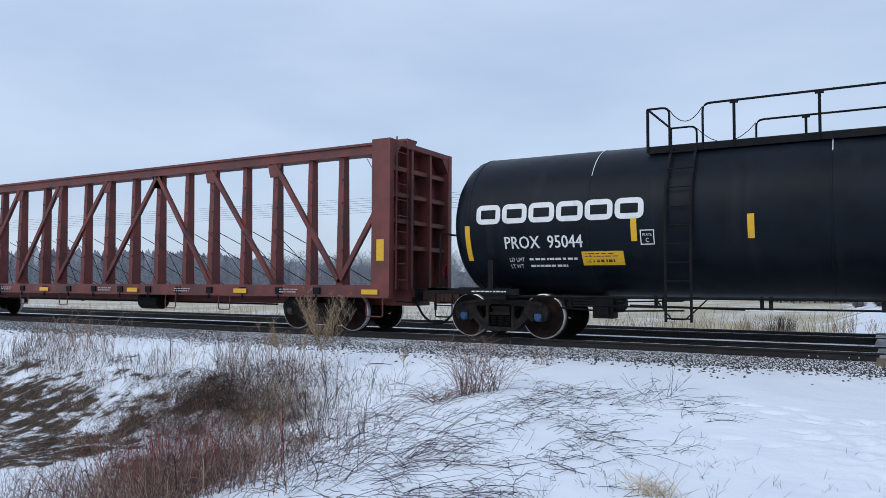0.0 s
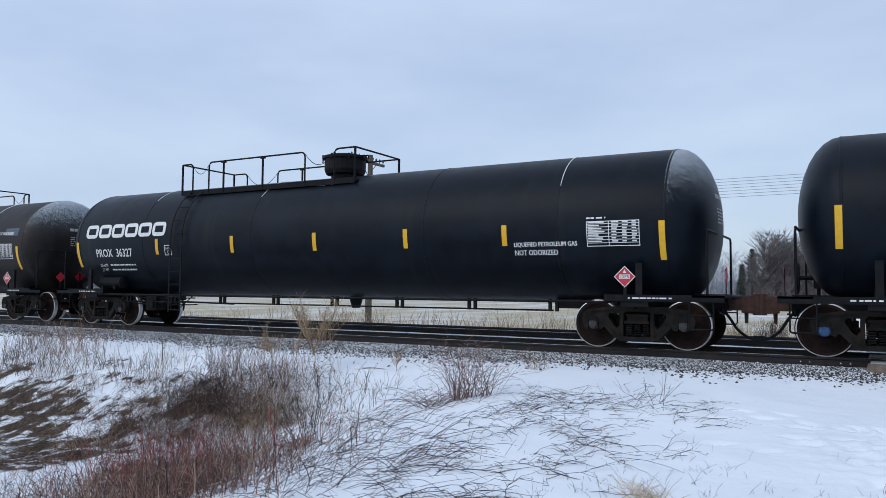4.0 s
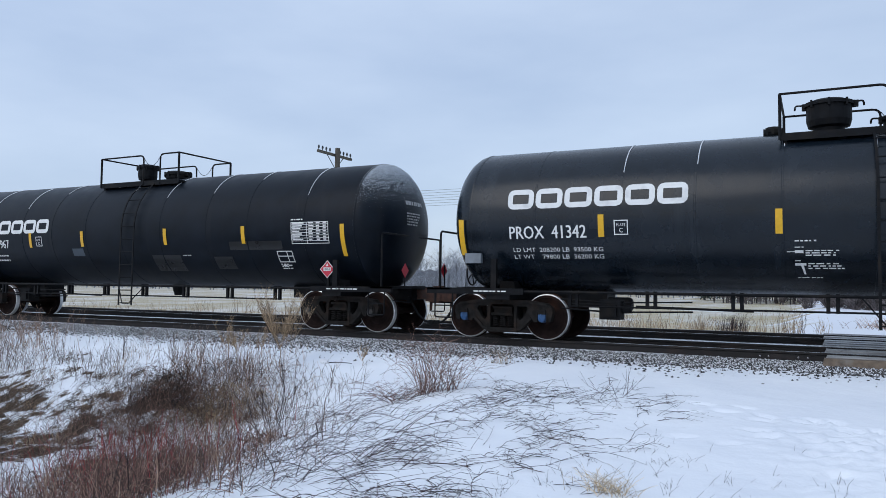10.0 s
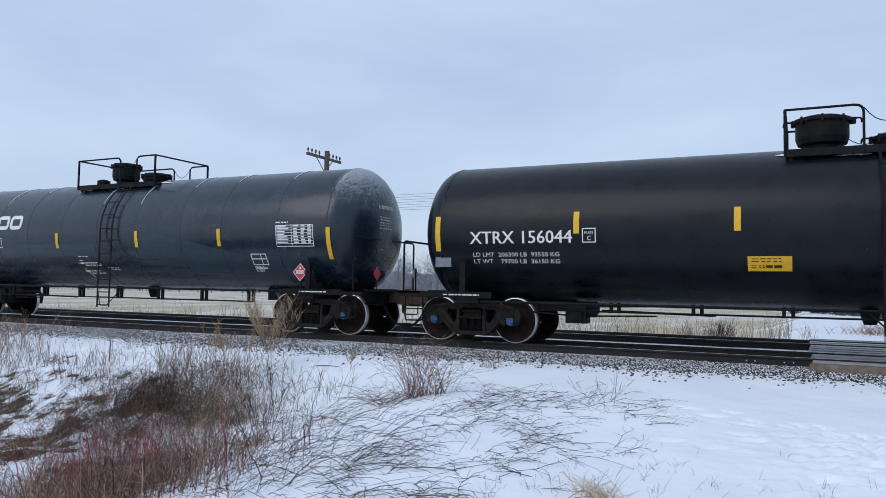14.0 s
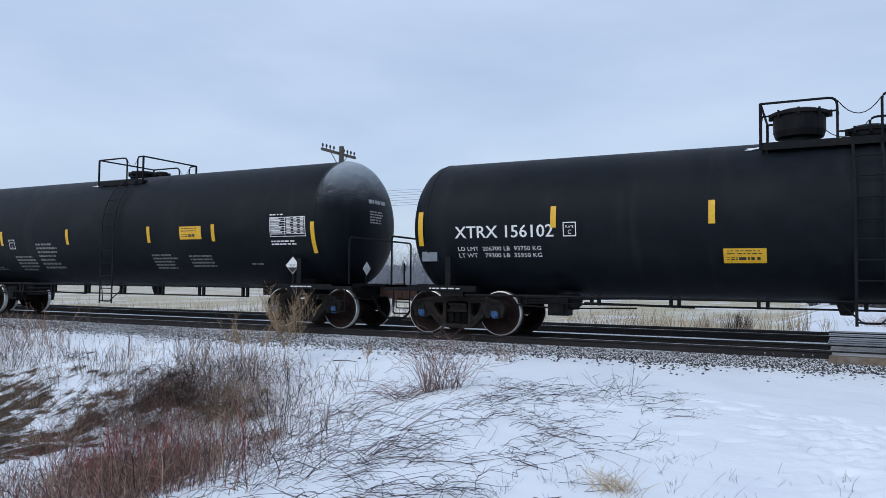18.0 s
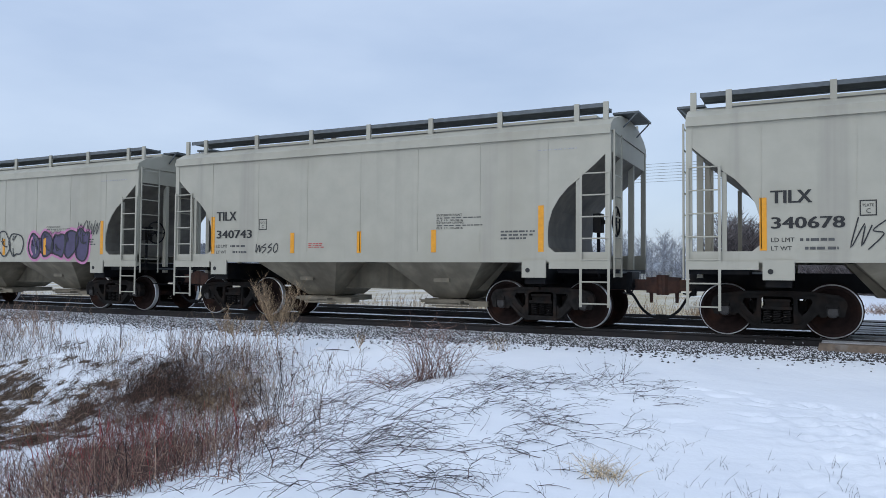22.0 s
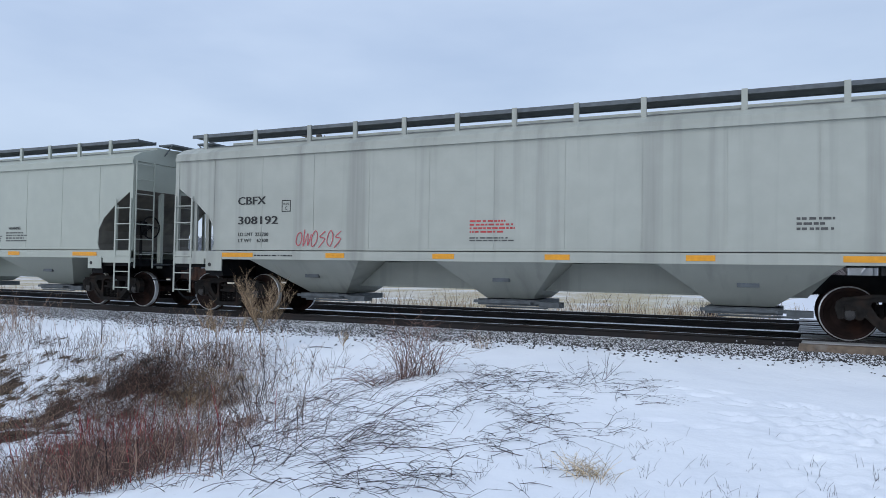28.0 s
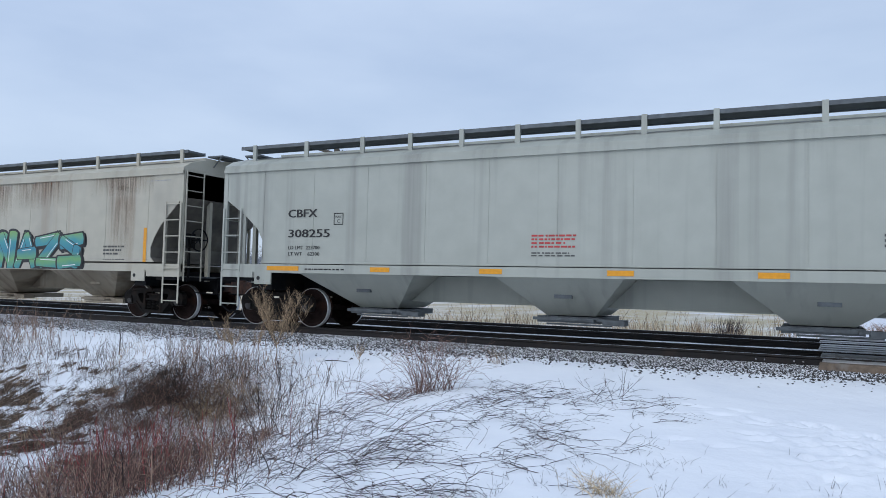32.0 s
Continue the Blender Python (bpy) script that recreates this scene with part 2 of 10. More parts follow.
M["frost"] = material("frost_crust", (0.46, 0.50, 0.54), 0.9, vary=0.2, scale=25, bump=0.4, bump_scale=60)


def film(m, scale, stretch, lo, hi, rise=0.0, noise_detail=6.0):
    """Breaks a coat into grains: clear between them, denser upward by rise."""
    nt = m.node_tree
    b = nt.nodes["Principled BSDF"]
    co = nt.nodes.new("ShaderNodeTexCoord")
    mp = nt.nodes.new("ShaderNodeMapping")
    mp.inputs["Scale"].default_value = stretch
    nt.links.new(co.outputs["Object"], mp.inputs["Vector"])
    t = nt.nodes.new("ShaderNodeTexNoise")
    t.inputs["Scale"].default_value, t.inputs["Detail"].default_value = scale, noise_detail
    nt.links.new(mp.outputs[0], t.inputs["Vector"])
    sep = nt.nodes.new("ShaderNodeSeparateXYZ")
    nt.links.new(co.outputs["Object"], sep.inputs[0])
    up = nt.nodes.new("ShaderNodeMath")
    up.operation = "MULTIPLY_ADD"
    up.inputs[1].default_value = rise
    nt.links.new(sep.outputs["Z"], up.inputs[0])
    nt.links.new(t.outputs["Fac"], up.inputs[2])
    r = nt.nodes.new("ShaderNodeMapRange")
    r.inputs["From Min"].default_value, r.inputs["From Max"].default_value = lo, hi
    nt.links.new(up.outputs[0], r.inputs["Value"])
    nt.links.new(r.outputs[0], b.inputs["Alpha"])
    return m


film(M["frost"], 42.0, (1.0, 1.0, 0.6), 0.74, 1.16, 0.40, 3.0)


def run_film(m):
    """A stain that runs down in streaks and dies out at its edges and foot."""
    film(m, 2.6, (5.0, 1.0, 0.22), 0.34, 0.70)
    nt = m.node_tree
    b = nt.nodes["Principled BSDF"]
    streak = b.inputs["Alpha"].links[0].from_socket
    co = nt.nodes.new("ShaderNodeTexCoord")
    sep = nt.nodes.new("ShaderNodeSeparateXYZ")
    nt.links.new(co.outputs["Generated"], sep.inputs[0])

    def calc(op, p, q):
        k = nt.nodes.new("ShaderNodeMath")
        k.operation = op
        for s, v in zip(k.inputs, (p, q)):
            if isinstance(v, (int, float)):
                s.default_value = v
            else:
                nt.links.new(v, s)
        return k.outputs[0]
    across = calc("MULTIPLY", calc("MULTIPLY", sep.outputs["X"], calc("SUBTRACT", 1.0, sep.outputs["X"])), 3.6)
    down = calc("MULTIPLY", calc("POWER", sep.outputs["Z"], 0.8), calc("MINIMUM", calc("MULTIPLY", calc("SUBTRACT", 1.02, sep.outputs["Z"]), 9.0), 1.0))
    nt.links.new(calc("MULTIPLY", calc("MULTIPLY", streak, across), down), b.inputs["Alpha"])


run_film(M["rust_run"])
M["frost_thin"] = material("thin_frost", (0.46, 0.50, 0.54), 0.9, vary=0.2, scale=25, bump=0.4, bump_scale=60)
film(M["frost_thin"], 30.0, (1.0, 1.0, 0.6), 1.00, 1.20, 0.40, 3.0)
M["crest_frost"] = material("wind_blown_crest_frost", (0.50, 0.54, 0.60), 0.9, vary=0.15, scale=12)
film(M["crest_frost"], 1.7, (0.8, 2.5, 1.5), 1.00, 1.75, 0.45)


# ---- mesh helpers ----
def part(name, bm, mat, parent=None, label="", smooth=False):
    """Links a bmesh as one object under a thing or a part."""
    me = bm if isinstance(bm, bpy.types.Mesh) else bpy.data.meshes.new(name)
    if not isinstance(bm, bpy.types.Mesh):
        if smooth:
            for fc in bm.faces:
                fc.smooth = True
        bm.to_mesh(me)
        bm.free()
        for m in (mat if isinstance(mat, (list, tuple)) else [mat]):
            me.materials.append(m)
    ob = new(name, me)
    if parent:
        ob.parent = parent
    if label:
        tagged(ob, label)
    return ob


def box(bm, x0, x1, y0, y1, z0, z1, mi=0):
    v = [bm.verts.new(p) for p in ((x0, y0, z0), (x1, y0, z0), (x1, y1, z0), (x0, y1, z0), (x0, y0, z1), (x1, y0, z1), (x1, y1, z1), (x0, y1, z1))]
    for f in ((3, 2, 1, 0), (4, 5, 6, 7), (0, 1, 5, 4), (1, 2, 6, 5), (2, 3, 7, 6), (3, 0, 4, 7)):
        bm.faces.new([v[i] for i in f]).material_index = mi


def hexa(bm, low, high, mi=0):
    """A block from four lower and four upper corners, in the same turn."""
    v = [bm.verts.new(p) for p in (*low, *high)]
    for f in ((3, 2, 1, 0), (4, 5, 6, 7), (0, 1, 5, 4), (1, 2, 6, 5), (2, 3, 7, 6), (3, 0, 4, 7)):
        bm.faces.new([v[i] for i in f]).material_index = mi


def tube(bm, pts, r, n=6, mi=0, r_end=None):
    """A round bar along a line of points."""
    pts = [Vector(p) for p in pts]
    rings = []
    for i, p in enumerate(pts):
        d = (pts[min(i + 1, len(pts) - 1)] - pts[max(i - 1, 0)]).normalized()
        u = d.cross(Vector((0, 0, 1)) if abs(d.z) < 0.9 else Vector((1, 0, 0))).normalized()
        w = d.cross(u)
        rad = r if r_end is None else r + (r_end - r) * i / (len(pts) - 1)
        rings.append([bm.verts.new(p + rad * (math.cos(2 * math.pi * k / n) * u + math.sin(2 * math.pi * k / n) * w)) for k in range(n)])
    for a, b in zip(rings, rings[1:]):
        for k in range(n):
            bm.faces.new((a[k], a[(k + 1) % n], b[(k + 1) % n], b[k])).material_index = mi
    bm.faces.new(rings[0][::-1]).material_index = mi
    bm.faces.new(rings[-1]).material_index = mi


def lathe(bm, profile, n=32, axis="x", centre=(0, 0, 0), mi=0, caps=True):
    """Turns (along, radius) pairs round an axis."""
    rings = []
    for a, r in profile:
        ring = []
        for k in range(n):
            c, s = math.cos(2 * math.pi * k / n), math.sin(2 * math.pi * k / n)
            p = {"x": (a, r * c, r * s), "y": (r * s, a, r * c), "z": (r * c, r * s, a)}[axis]
            ring.append(bm.verts.new(Vector(p) + Vector(centre)))
        rings.append(ring)
    for a, b in zip(rings, rings[1:]):
        for k in range(n):
            bm.faces.new((a[k], a[(k + 1) % n], b[(k + 1) % n], b[k])).material_index = mi
    if caps:
        bm.faces.new(rings[0][::-1]).material_index = mi
        bm.faces.new(rings[-1]).material_index = mi


def slab(bm, outline, y0, y1, mi=0):
    """A plate: an outline of (x, z) pulled from y0 to y1."""
    a = [bm.verts.new((x, y0, z)) for x, z in outline]
    b = [bm.verts.new((x, y1, z)) for x, z in outline]
    n = len(a)
    bm.faces.new(a).material_index = mi
    bm.faces.new(b[::-1]).material_index = mi
    for i in range(n):
        bm.faces.new((a[(i + 1) % n], a[i], b[i], b[(i + 1) % n])).material_index = mi


def bent(pts, r=0.12, n=4):
    """Rounds the corners of a line of points."""
    pts = [Vector(p) for p in pts]
    out = [pts[0]]
    for a, b, c in zip(pts, pts[1:], pts[2:]):
        d1, d2 = (a - b), (c - b)
        k = min(r, d1.length * 0.45, d2.length * 0.45)
        p, q = b + d1.normalized() * k, b + d2.normalized() * k
        for i in range(n + 1):
            t = i / n
            out.append((1 - t) ** 2 * p + 2 * t * (1 - t) * b + t * t * q)
    out.append(pts[-1])
    return out


# ---- lettering, laid on flat sides or round tanks ----
def flat_on(y):
    """A surface that stands upright at y and faces the camera's side."""
    return lambda u, v, d: Vector((u, y - d, v))


def round_on(r, zc):
    """The side of a lying tank: v is the height that a level look gives."""
    def place(u, v, d):
        s = max(-0.999, min(0.999, (v - zc) / r))
        return Vector((u, -math.sqrt(1 - s * s) * (r + d), zc + s * (r + d)))
    return place


def decal(place, quads, mat, parent, name, label="", d=0.006, lift=0.00008, weld=False):
    """Thin paint: outlines of (u, v) laid on a surface; long ones are cut so that they follow it."""
    bm = bmesh.new()
    base_d = d
    for turn_, q in enumerate(quads):
        d = base_d + lift * (turn_ % 24)
        if len(q) == 4 and abs(q[2][1] - q[0][1]) > 0.12:
            (a, b, c, e) = q
            n = 6
            for i in range(n):
                s, t = i / n, (i + 1) / n
                mixp = lambda p, w, f: (p[0] + (w[0] - p[0]) * f, p[1] + (w[1] - p[1]) * f)
                bm.faces.new([bm.verts.new(place(*p, d)) for p in (mixp(a, e, s), mixp(b, c, s), mixp(b, c, t), mixp(a, e, t))])
        else:
            bm.faces.new([bm.verts.new(place(*p, d)) for p in q])
    if weld:
        bmesh.ops.remove_doubles(bm, verts=bm.verts[:], dist=0.0005)
    return part(name, bm, mat, parent, label)


def rect(u0, u1, v0, v1):
    return [(u0, v0), (u1, v0), (u1, v1), (u0, v1)]


GLYPHS = {}


def glyph_mesh(text):
    """The built-in font as a flat mesh, as wide and high as it comes."""
    if text not in GLYPHS:
        cu = bpy.data.curves.new("lettering", "FONT")
        cu.body = text
        cu.resolution_u = 2
        ob = bpy.data.objects.new("lettering", cu)
        me = ob.to_mesh()
        verts = [v.co.copy() for v in me.vertices]
        faces = [tuple(p.vertices) for p in me.polygons]
        ob.to_mesh_clear()
        bpy.data.objects.remove(ob)
        xs, ys = [v.x for v in verts], [v.y for v in verts]
        x0, x1, y0, y1 = min(xs), max(xs), min(ys), max(ys)
        GLYPHS[text] = ([((v.x - x0) / (x1 - x0), (v.y - y0) / (y1 - y0)) for v in verts], faces)
    return GLYPHS[text]


def islands(faces):
    """Faces that share corners, letter by letter."""
    group = {}
    for f in faces:
        roots = {group[i] for i in f if i in group}
        keep = min(roots) if roots else f[0]
        for i, g in list(group.items()):
            if g in roots:
                group[i] = keep
        for i in f:
            group[i] = keep
    out = {}
    for f in faces:
        out.setdefault(group[f[0]], []).append(f)
    return list(out.values())


def write(place, text, u0, u1, v0, v1, mat, parent, bold=0.0, d=0.010, label=""):
    """Lettering on a surface; large letters are parts of their own."""
    verts, faces = glyph_mesh(text)
    if v1 - v0 > 0.15 and len(text) > 1:
        for piece_ in islands(faces):
            bm = bmesh.new()
            used = sorted({i for f in piece_ for i in f})
            for k in ((0, bold) if bold else (0,)):
                vs = {i: bm.verts.new(place(u0 + verts[i][0] * (u1 - u0) + k, v0 + verts[i][1] * (v1 - v0), d + k * 0.02)) for i in used}
                for f in piece_:
                    bm.faces.new([vs[i] for i in f])
            part("letter", bm, mat, parent, label)
        return None
    bm = bmesh.new()
    for k in ((0, bold) if bold else (0,)):
        vs = [bm.verts.new(place(u0 + a * (u1 - u0) + k, v0 + b * (v1 - v0), d + k * 0.02)) for a, b in verts]
        for f in faces:
            bm.faces.new([vs[i] for i in f])
    return part("lettering", bm, mat, parent, label)


RB = random.Random(11)


def bars(place, u0, u1, v0, v1, rows, mat, parent, fill=0.50, name="small_print"):
    """Small print that cannot be read: plain bars in rows."""
    quads = []
    h = (v1 - v0) / rows
    for i in range(rows):
        v = v1 - (i + 1) * h
        u, end = u0, u0 + (u1 - u0) * RB.uniform(0.7, 1.0)
        while u < end - 0.02:
            w = min(RB.uniform(0.03, 0.13), end - u)
            quads.append(rect(u, u + w, v + h * (1 - fill) / 2, v + h * (1 + fill) / 2))
            u += w + RB.choice((0.018, 0.022, 0.04))
    return tagged(decal(place, quads, mat, parent, name), kind="stuff")


def frame_quads(u0, u1, v0, v1, w):
    return [rect(u0, u1, v0, v0 + w), rect(u0, u1, v1 - w, v1), rect(u0, u0 + w, v0, v1), rect(u1 - w, u1, v0, v1)]


def table(place, u0, u1, v0, v1, parent, mat=None):
    """The test-date table: a ruled white frame with bars in its cells."""
    mat = mat or M["white"]
    w = 0.014
    q = frame_quads(u0, u1, v0, v1, w)
    n = 8
    for i in range(1, n):
        v = v0 + (v1 - v0) * i / n
        q.append(rect(u0, u1, v, v + w * 0.8))
        for a, b in ((0.03, 0.36), (0.48, 0.62), (0.68, 0.80), (0.86, 0.96)):
            q.append(rect(u0 + (u1 - u0) * a, u0 + (u1 - u0) * (a + (b - a) * RB.uniform(0.6, 1)), v + 0.022, v + (v1 - v0) / n - 0.012))
    for a in (0.42,):
        q.append(rect(u0 + (u1 - u0) * a, u0 + (u1 - u0) * a + w, v0, v1))
    ob = decal(place, q, mat, parent, "test_date_table")
    bars(place, u0, u0 + 0.4, v1 + 0.03, v1 + 0.09, 1, mat, parent)
    return ob


def plate_box(place, u, v, s, parent, mat):
    decal(place, frame_quads(u, u + s * 0.95, v, v + s, 0.018), mat, parent, "plate_box")
    write(place, "C", u + s * 0.36, u + s * 0.60, v + s * 0.16, v + s * 0.46, mat, parent)
    write(place, "PLATE", u + s * 0.18, u + s * 0.78, v + s * 0.58, v + s * 0.76, mat, parent)


def ring_band(place, u0, u1, v0, v1, w, mat, parent, name, label=""):
    """A plain hollow block with rounded corners."""
    def loop(k):
        r = max(0.01, (v1 - v0) * 0.30 - k)
        out = []
        for cu, cv, a0 in ((u1 - k - r, v0 + k + r, -90), (u1 - k - r, v1 - k - r, 0), (u0 + k + r, v1 - k - r, 90), (u0 + k + r, v0 + k + r, 180)):
            out += [(cu + r * math.cos(radians(a0 + 30 * i)), cv + r * math.sin(radians(a0 + 30 * i))) for i in range(4)]
        return out
    a, b = loop(0.0), loop(w)
    n = len(a)
    return decal(place, [[a[i], a[(i + 1) % n], b[(i + 1) % n], b[i]] for i in range(n)], mat, parent, name, label, d=0.008, lift=0.0, weld=True)


def block_logo(place, u0, u1, v0, v1, parent):
    """The owner's emblem as a row of plain hollow white blocks."""
    p = (u1 - u0) / 6
    for i in range(6):
        ring_band(place, u0 + i * p, u0 + (i + 0.93) * p, v0, v1, (v1 - v0) * 0.265, M["white"], parent, "emblem_block", "bold white painted emblem block")


def diamond(place, u, v, s, parent, code, colour):
    """A hazard placard, upright in its holder."""
    place = flat_on(-1.36)
    q = lambda k: [[(u - k, v), (u, v - k), (u + k, v), (u, v + k)]]
    red = colour == "red"
    decal(place, q(s), M["white"], parent, "placard", "diamond hazard placard", d=0.05)
    decal(place, q(s * 0.90), M["placard"] if red else M["white"], parent, "placard_face", d=0.054)
    decal(place, [rect(u - s * 0.5, u + s * 0.5, v - s * 0.18, v + s * 0.2)], M["white"], parent, "number_panel", d=0.058)
    write(place, code, u - s * 0.42, u + s * 0.42, v - s * 0.13, v + s * 0.15, M["ink"], parent, d=0.062)
    if not red:
        decal(place, [[(u - s * 0.9, v - 0.2 * s), (u, v - s * 0.9), (u, v - s * 0.9), (u + s * 0.9, v - 0.2 * s)]][:0] + [[(u - s * 0.68, v - 0.24 * s), (u, v - s * 0.92), (u + s * 0.68, v - 0.24 * s)]],
              M["ink"], parent, "placard_lower", d=0.058)
    else:
        decal(place, [[(u - s * 0.16, v + s * 0.34), (u + s * 0.16, v + s * 0.34), (u, v + s * 0.7)]], M["white"], parent, "flame_mark", d=0.058)
    bm = bmesh.new()
    box(bm, u - s * 0.72, u + s * 0.72, -1.385, -1.365, v - s * 0.30, v - s * 0.24)
    box(bm, u - 0.03, u + 0.03, -1.385, -1.355, 1.0, v + s * 0.2)
    part("placard_holder", bm, M["frame"], parent)


# ---- bogies, shared by all cars ----
AXLE = 0.843  # half the wheelbase of a bogie


def pierced_plate(bm, outline, holes, y0, y1):
    """A casting: an outline of (x, z) with holes, pulled from y0 to y1."""
    edges = []
    for loop in (outline, *holes):
        vs = [bm.verts.new((x, y0, z)) for x, z in loop]
        edges += [bm.edges.new((vs[i], vs[(i + 1) % len(vs)])) for i in range(len(vs))]
    filled = bmesh.ops.triangle_fill(bm, edges=edges, use_beauty=True)
    faces = [g for g in filled["geom"] if isinstance(g, bmesh.types.BMFace)]
    pulled = bmesh.ops.extrude_face_region(bm, geom=faces)
    bmesh.ops.translate(bm, vec=(0, y1 - y0, 0), verts=[g for g in pulled["geom"] if isinstance(g, bmesh.types.BMVert)])


def side_frame_mesh():
    """A cast side frame: journal arms, two three-cornered windows, the spring pocket, flanged edges."""
    bm = bmesh.new()
    half = [(0.30, 0.150), (0.43, 0.205), (0.66, 0.42), (0.71, 0.36), (0.79, 0.37), (0.79, 0.52), (0.83, 0.565), (0.95, 0.565), (0.99, 0.52), (0.99, 0.37), (1.07, 0.38), (1.12, 0.56), (1.09, 0.66), (1.0, 0.725), (0.80, 0.75), (0.55, 0.785)]
    outline = half + [(-x, z) for x, z in reversed(half)]
    tri = [(0.335, 0.665), (0.345, 0.45), (0.40, 0.385), (0.47, 0.44), (0.575, 0.60), (0.55, 0.665)]
    pocket = [(-0.265, 0.235), (0.265, 0.235), (0.265, 0.66), (0.22, 0.70), (-0.22, 0.70), (-0.265, 0.66)]
    pierced_plate(bm, outline, [tri, [(-x, z) for x, z in tri], pocket], -0.075, 0.075)
    for s in (-1, 1):
        # flanges along the upper chord and the sloping arms stand proud of the web
        slab(bm, [(s * x, z) for x, z in ((0.02, 0.735), (0.55, 0.735), (0.80, 0.70), (1.00, 0.675), (1.0, 0.728), (0.80, 0.754), (0.55, 0.789), (0.02, 0.789))], -0.105, 0.105)
        slab(bm, [(s * x, z) for x, z in ((0.28, 0.146), (0.435, 0.20), (0.67, 0.424), (0.63, 0.46), (0.41, 0.255), (0.28, 0.20))], -0.105, 0.105)
        slab(bm, [(s * x, z) for x, z in ((0.272, 0.24), (0.335, 0.24), (0.335, 0.66), (0.272, 0.66))], -0.095, 0.095)
        box(bm, s * 0.889 - 0.085, s * 0.889 + 0.085, -0.11, 0.10, 0.515, 0.60)
        box(bm, s * 0.889 - 0.115, s * 0.889 - 0.095, -0.10, 0.09, 0.38, 0.56)
        box(bm, s * 0.889 + 0.095, s * 0.889 + 0.115, -0.10, 0.09, 0.38, 0.56)
    box(bm, -0.34, 0.34, -0.11, 0.11, 0.145, 0.235)
    bmesh.ops.scale(bm, vec=(AXLE / 0.889, 1, 1), verts=bm.verts)
    me = bpy.data.meshes.new("side_frame")
    bmesh.ops.recalc_face_normals(bm, faces=bm.faces)
    bm.to_mesh(me)
    bm.free()
    me.materials.append(M["steel"])
    return me


def spring_mesh():
    bm = bmesh.new()
    tube(bm, [(0.062 * math.cos(0.785 * i), 0.062 * math.sin(0.785 * i), 0.242 + 0.228 * i / 44) for i in range(45)], 0.014, 5)
    me = bpy.data.meshes.new("coil_spring")
    bm.to_mesh(me)
    bm.free()
    me.materials.append(M["steel"])
    return me


def wheelset_mesh(cap):
    bm = bmesh.new()
    lathe(bm, [(-1.0, 0.075), (1.0, 0.075)], 12, "y")
    for s in (-1, 1):
        o = s * 0.71
        prof = [(-0.085, 0.10), (-0.08, 0.13), (-0.02, 0.16), (0.0, 0.28), (-0.045, 0.375), (-0.060, 0.385)]
        prof2 = [(-0.060, 0.385), (-0.068, 0.438), (-0.060, 0.456), (0.04, 0.459), (0.055, 0.482), (0.075, 0.482), (0.085, 0.44), (0.085, 0.40)]
        lathe(bm, [(o - s * a, r) for a, r in prof], 40, "y", mi=0, caps=False)
        lathe(bm, [(o - s * a, r) for a, r in prof2[:2]], 48, "y", mi=0, caps=False)
        lathe(bm, [(o - s * a, r) for a, r in prof2[1:4]], 48, "y", mi=1, caps=False)
        lathe(bm, [(o - s * a, r) for a, r in prof2[3:]] + [(o - s * 0.0, 0.28)], 48, "y", mi=0, caps=False)
        lathe(bm, [(s * 0.90, 0.10), (s * 1.00, 0.105), (s * 1.055, 0.10)], 16, "y", mi=2)
        lathe(bm, [(s * 1.05, 0.085), (s * 1.085, 0.08), (s * 1.09, 0.03)], 16, "y", mi=2)
        for k in range(3):
            a = 2 * math.pi * k / 3
            lathe(bm, [(s * 1.085, 0.018), (s * 1.105, 0.016)], 6, "y", (0.052 * math.sin(a), 0, 0.052 * math.cos(a)), mi=2)
    me = bpy.data.meshes.new("wheelset")
    bmesh.ops.recalc_face_normals(bm, faces=bm.faces)
    bm.to_mesh(me)
    bm.free()
    for m in (M["wheel"], M["tread"], cap):
        me.materials.append(m)
    return me


def bolster_mesh():
    bm = bmesh.new()
    slab(bm, [(-0.2, 0.36), (0.2, 0.36), (0.2, 0.58), (-0.2, 0.58)], -0.88, 0.88)
    slab(bm, [(-0.235, 0.475), (0.235, 0.475), (0.235, 0.53), (-0.235, 0.53)], -1.08, 1.08)
    slab(bm, [(-0.20, 0.53), (0.20, 0.53), (0.18, 0.655), (-0.18, 0.655)], -1.02, 1.02)
    slab(bm, [(-0.21, 0.61), (0.21, 0.61), (0.21, 0.65), (-0.21, 0.65)], -1.06, 1.06)
    for s in (-1, 1):
        for x in (-0.655, 0.655):
            # brake heads on their beams
            hexa(bm, [(x - 0.03, s * 0.70 - 0.06, 0.36), (x + 0.03, s * 0.70 - 0.06, 0.36), (x + 0.03, s * 0.70 + 0.06, 0.36), (x - 0.03, s * 0.70 + 0.06, 0.36)],
                 [(x * 0.93 - 0.03, s * 0.70 - 0.06, 0.62), (x * 0.93 + 0.03, s * 0.70 - 0.06, 0.62), (x * 0.93 + 0.03, s * 0.70 + 0.06, 0.62), (x * 0.93 - 0.03, s * 0.70 + 0.06, 0.62)])
    lathe(bm, [(0.56, 0.28), (0.70, 0.28)], 16, "z")
    for s in (-1, 1):
        box(bm, s * 0.45 - 0.05, s * 0.45 + 0.05, -0.8, 0.8, 0.36, 0.46)
        box(bm, s * 0.40 - 0.06, s * 0.40 + 0.06, -0.80, -0.66, 0.30, 0.62)
    me = bpy.data.meshes.new("bogie")
    bmesh.ops.recalc_face_normals(bm, faces=bm.faces)
    bm.to_mesh(me)
    bm.free()
    me.materials.append(M["steel"])
    return me


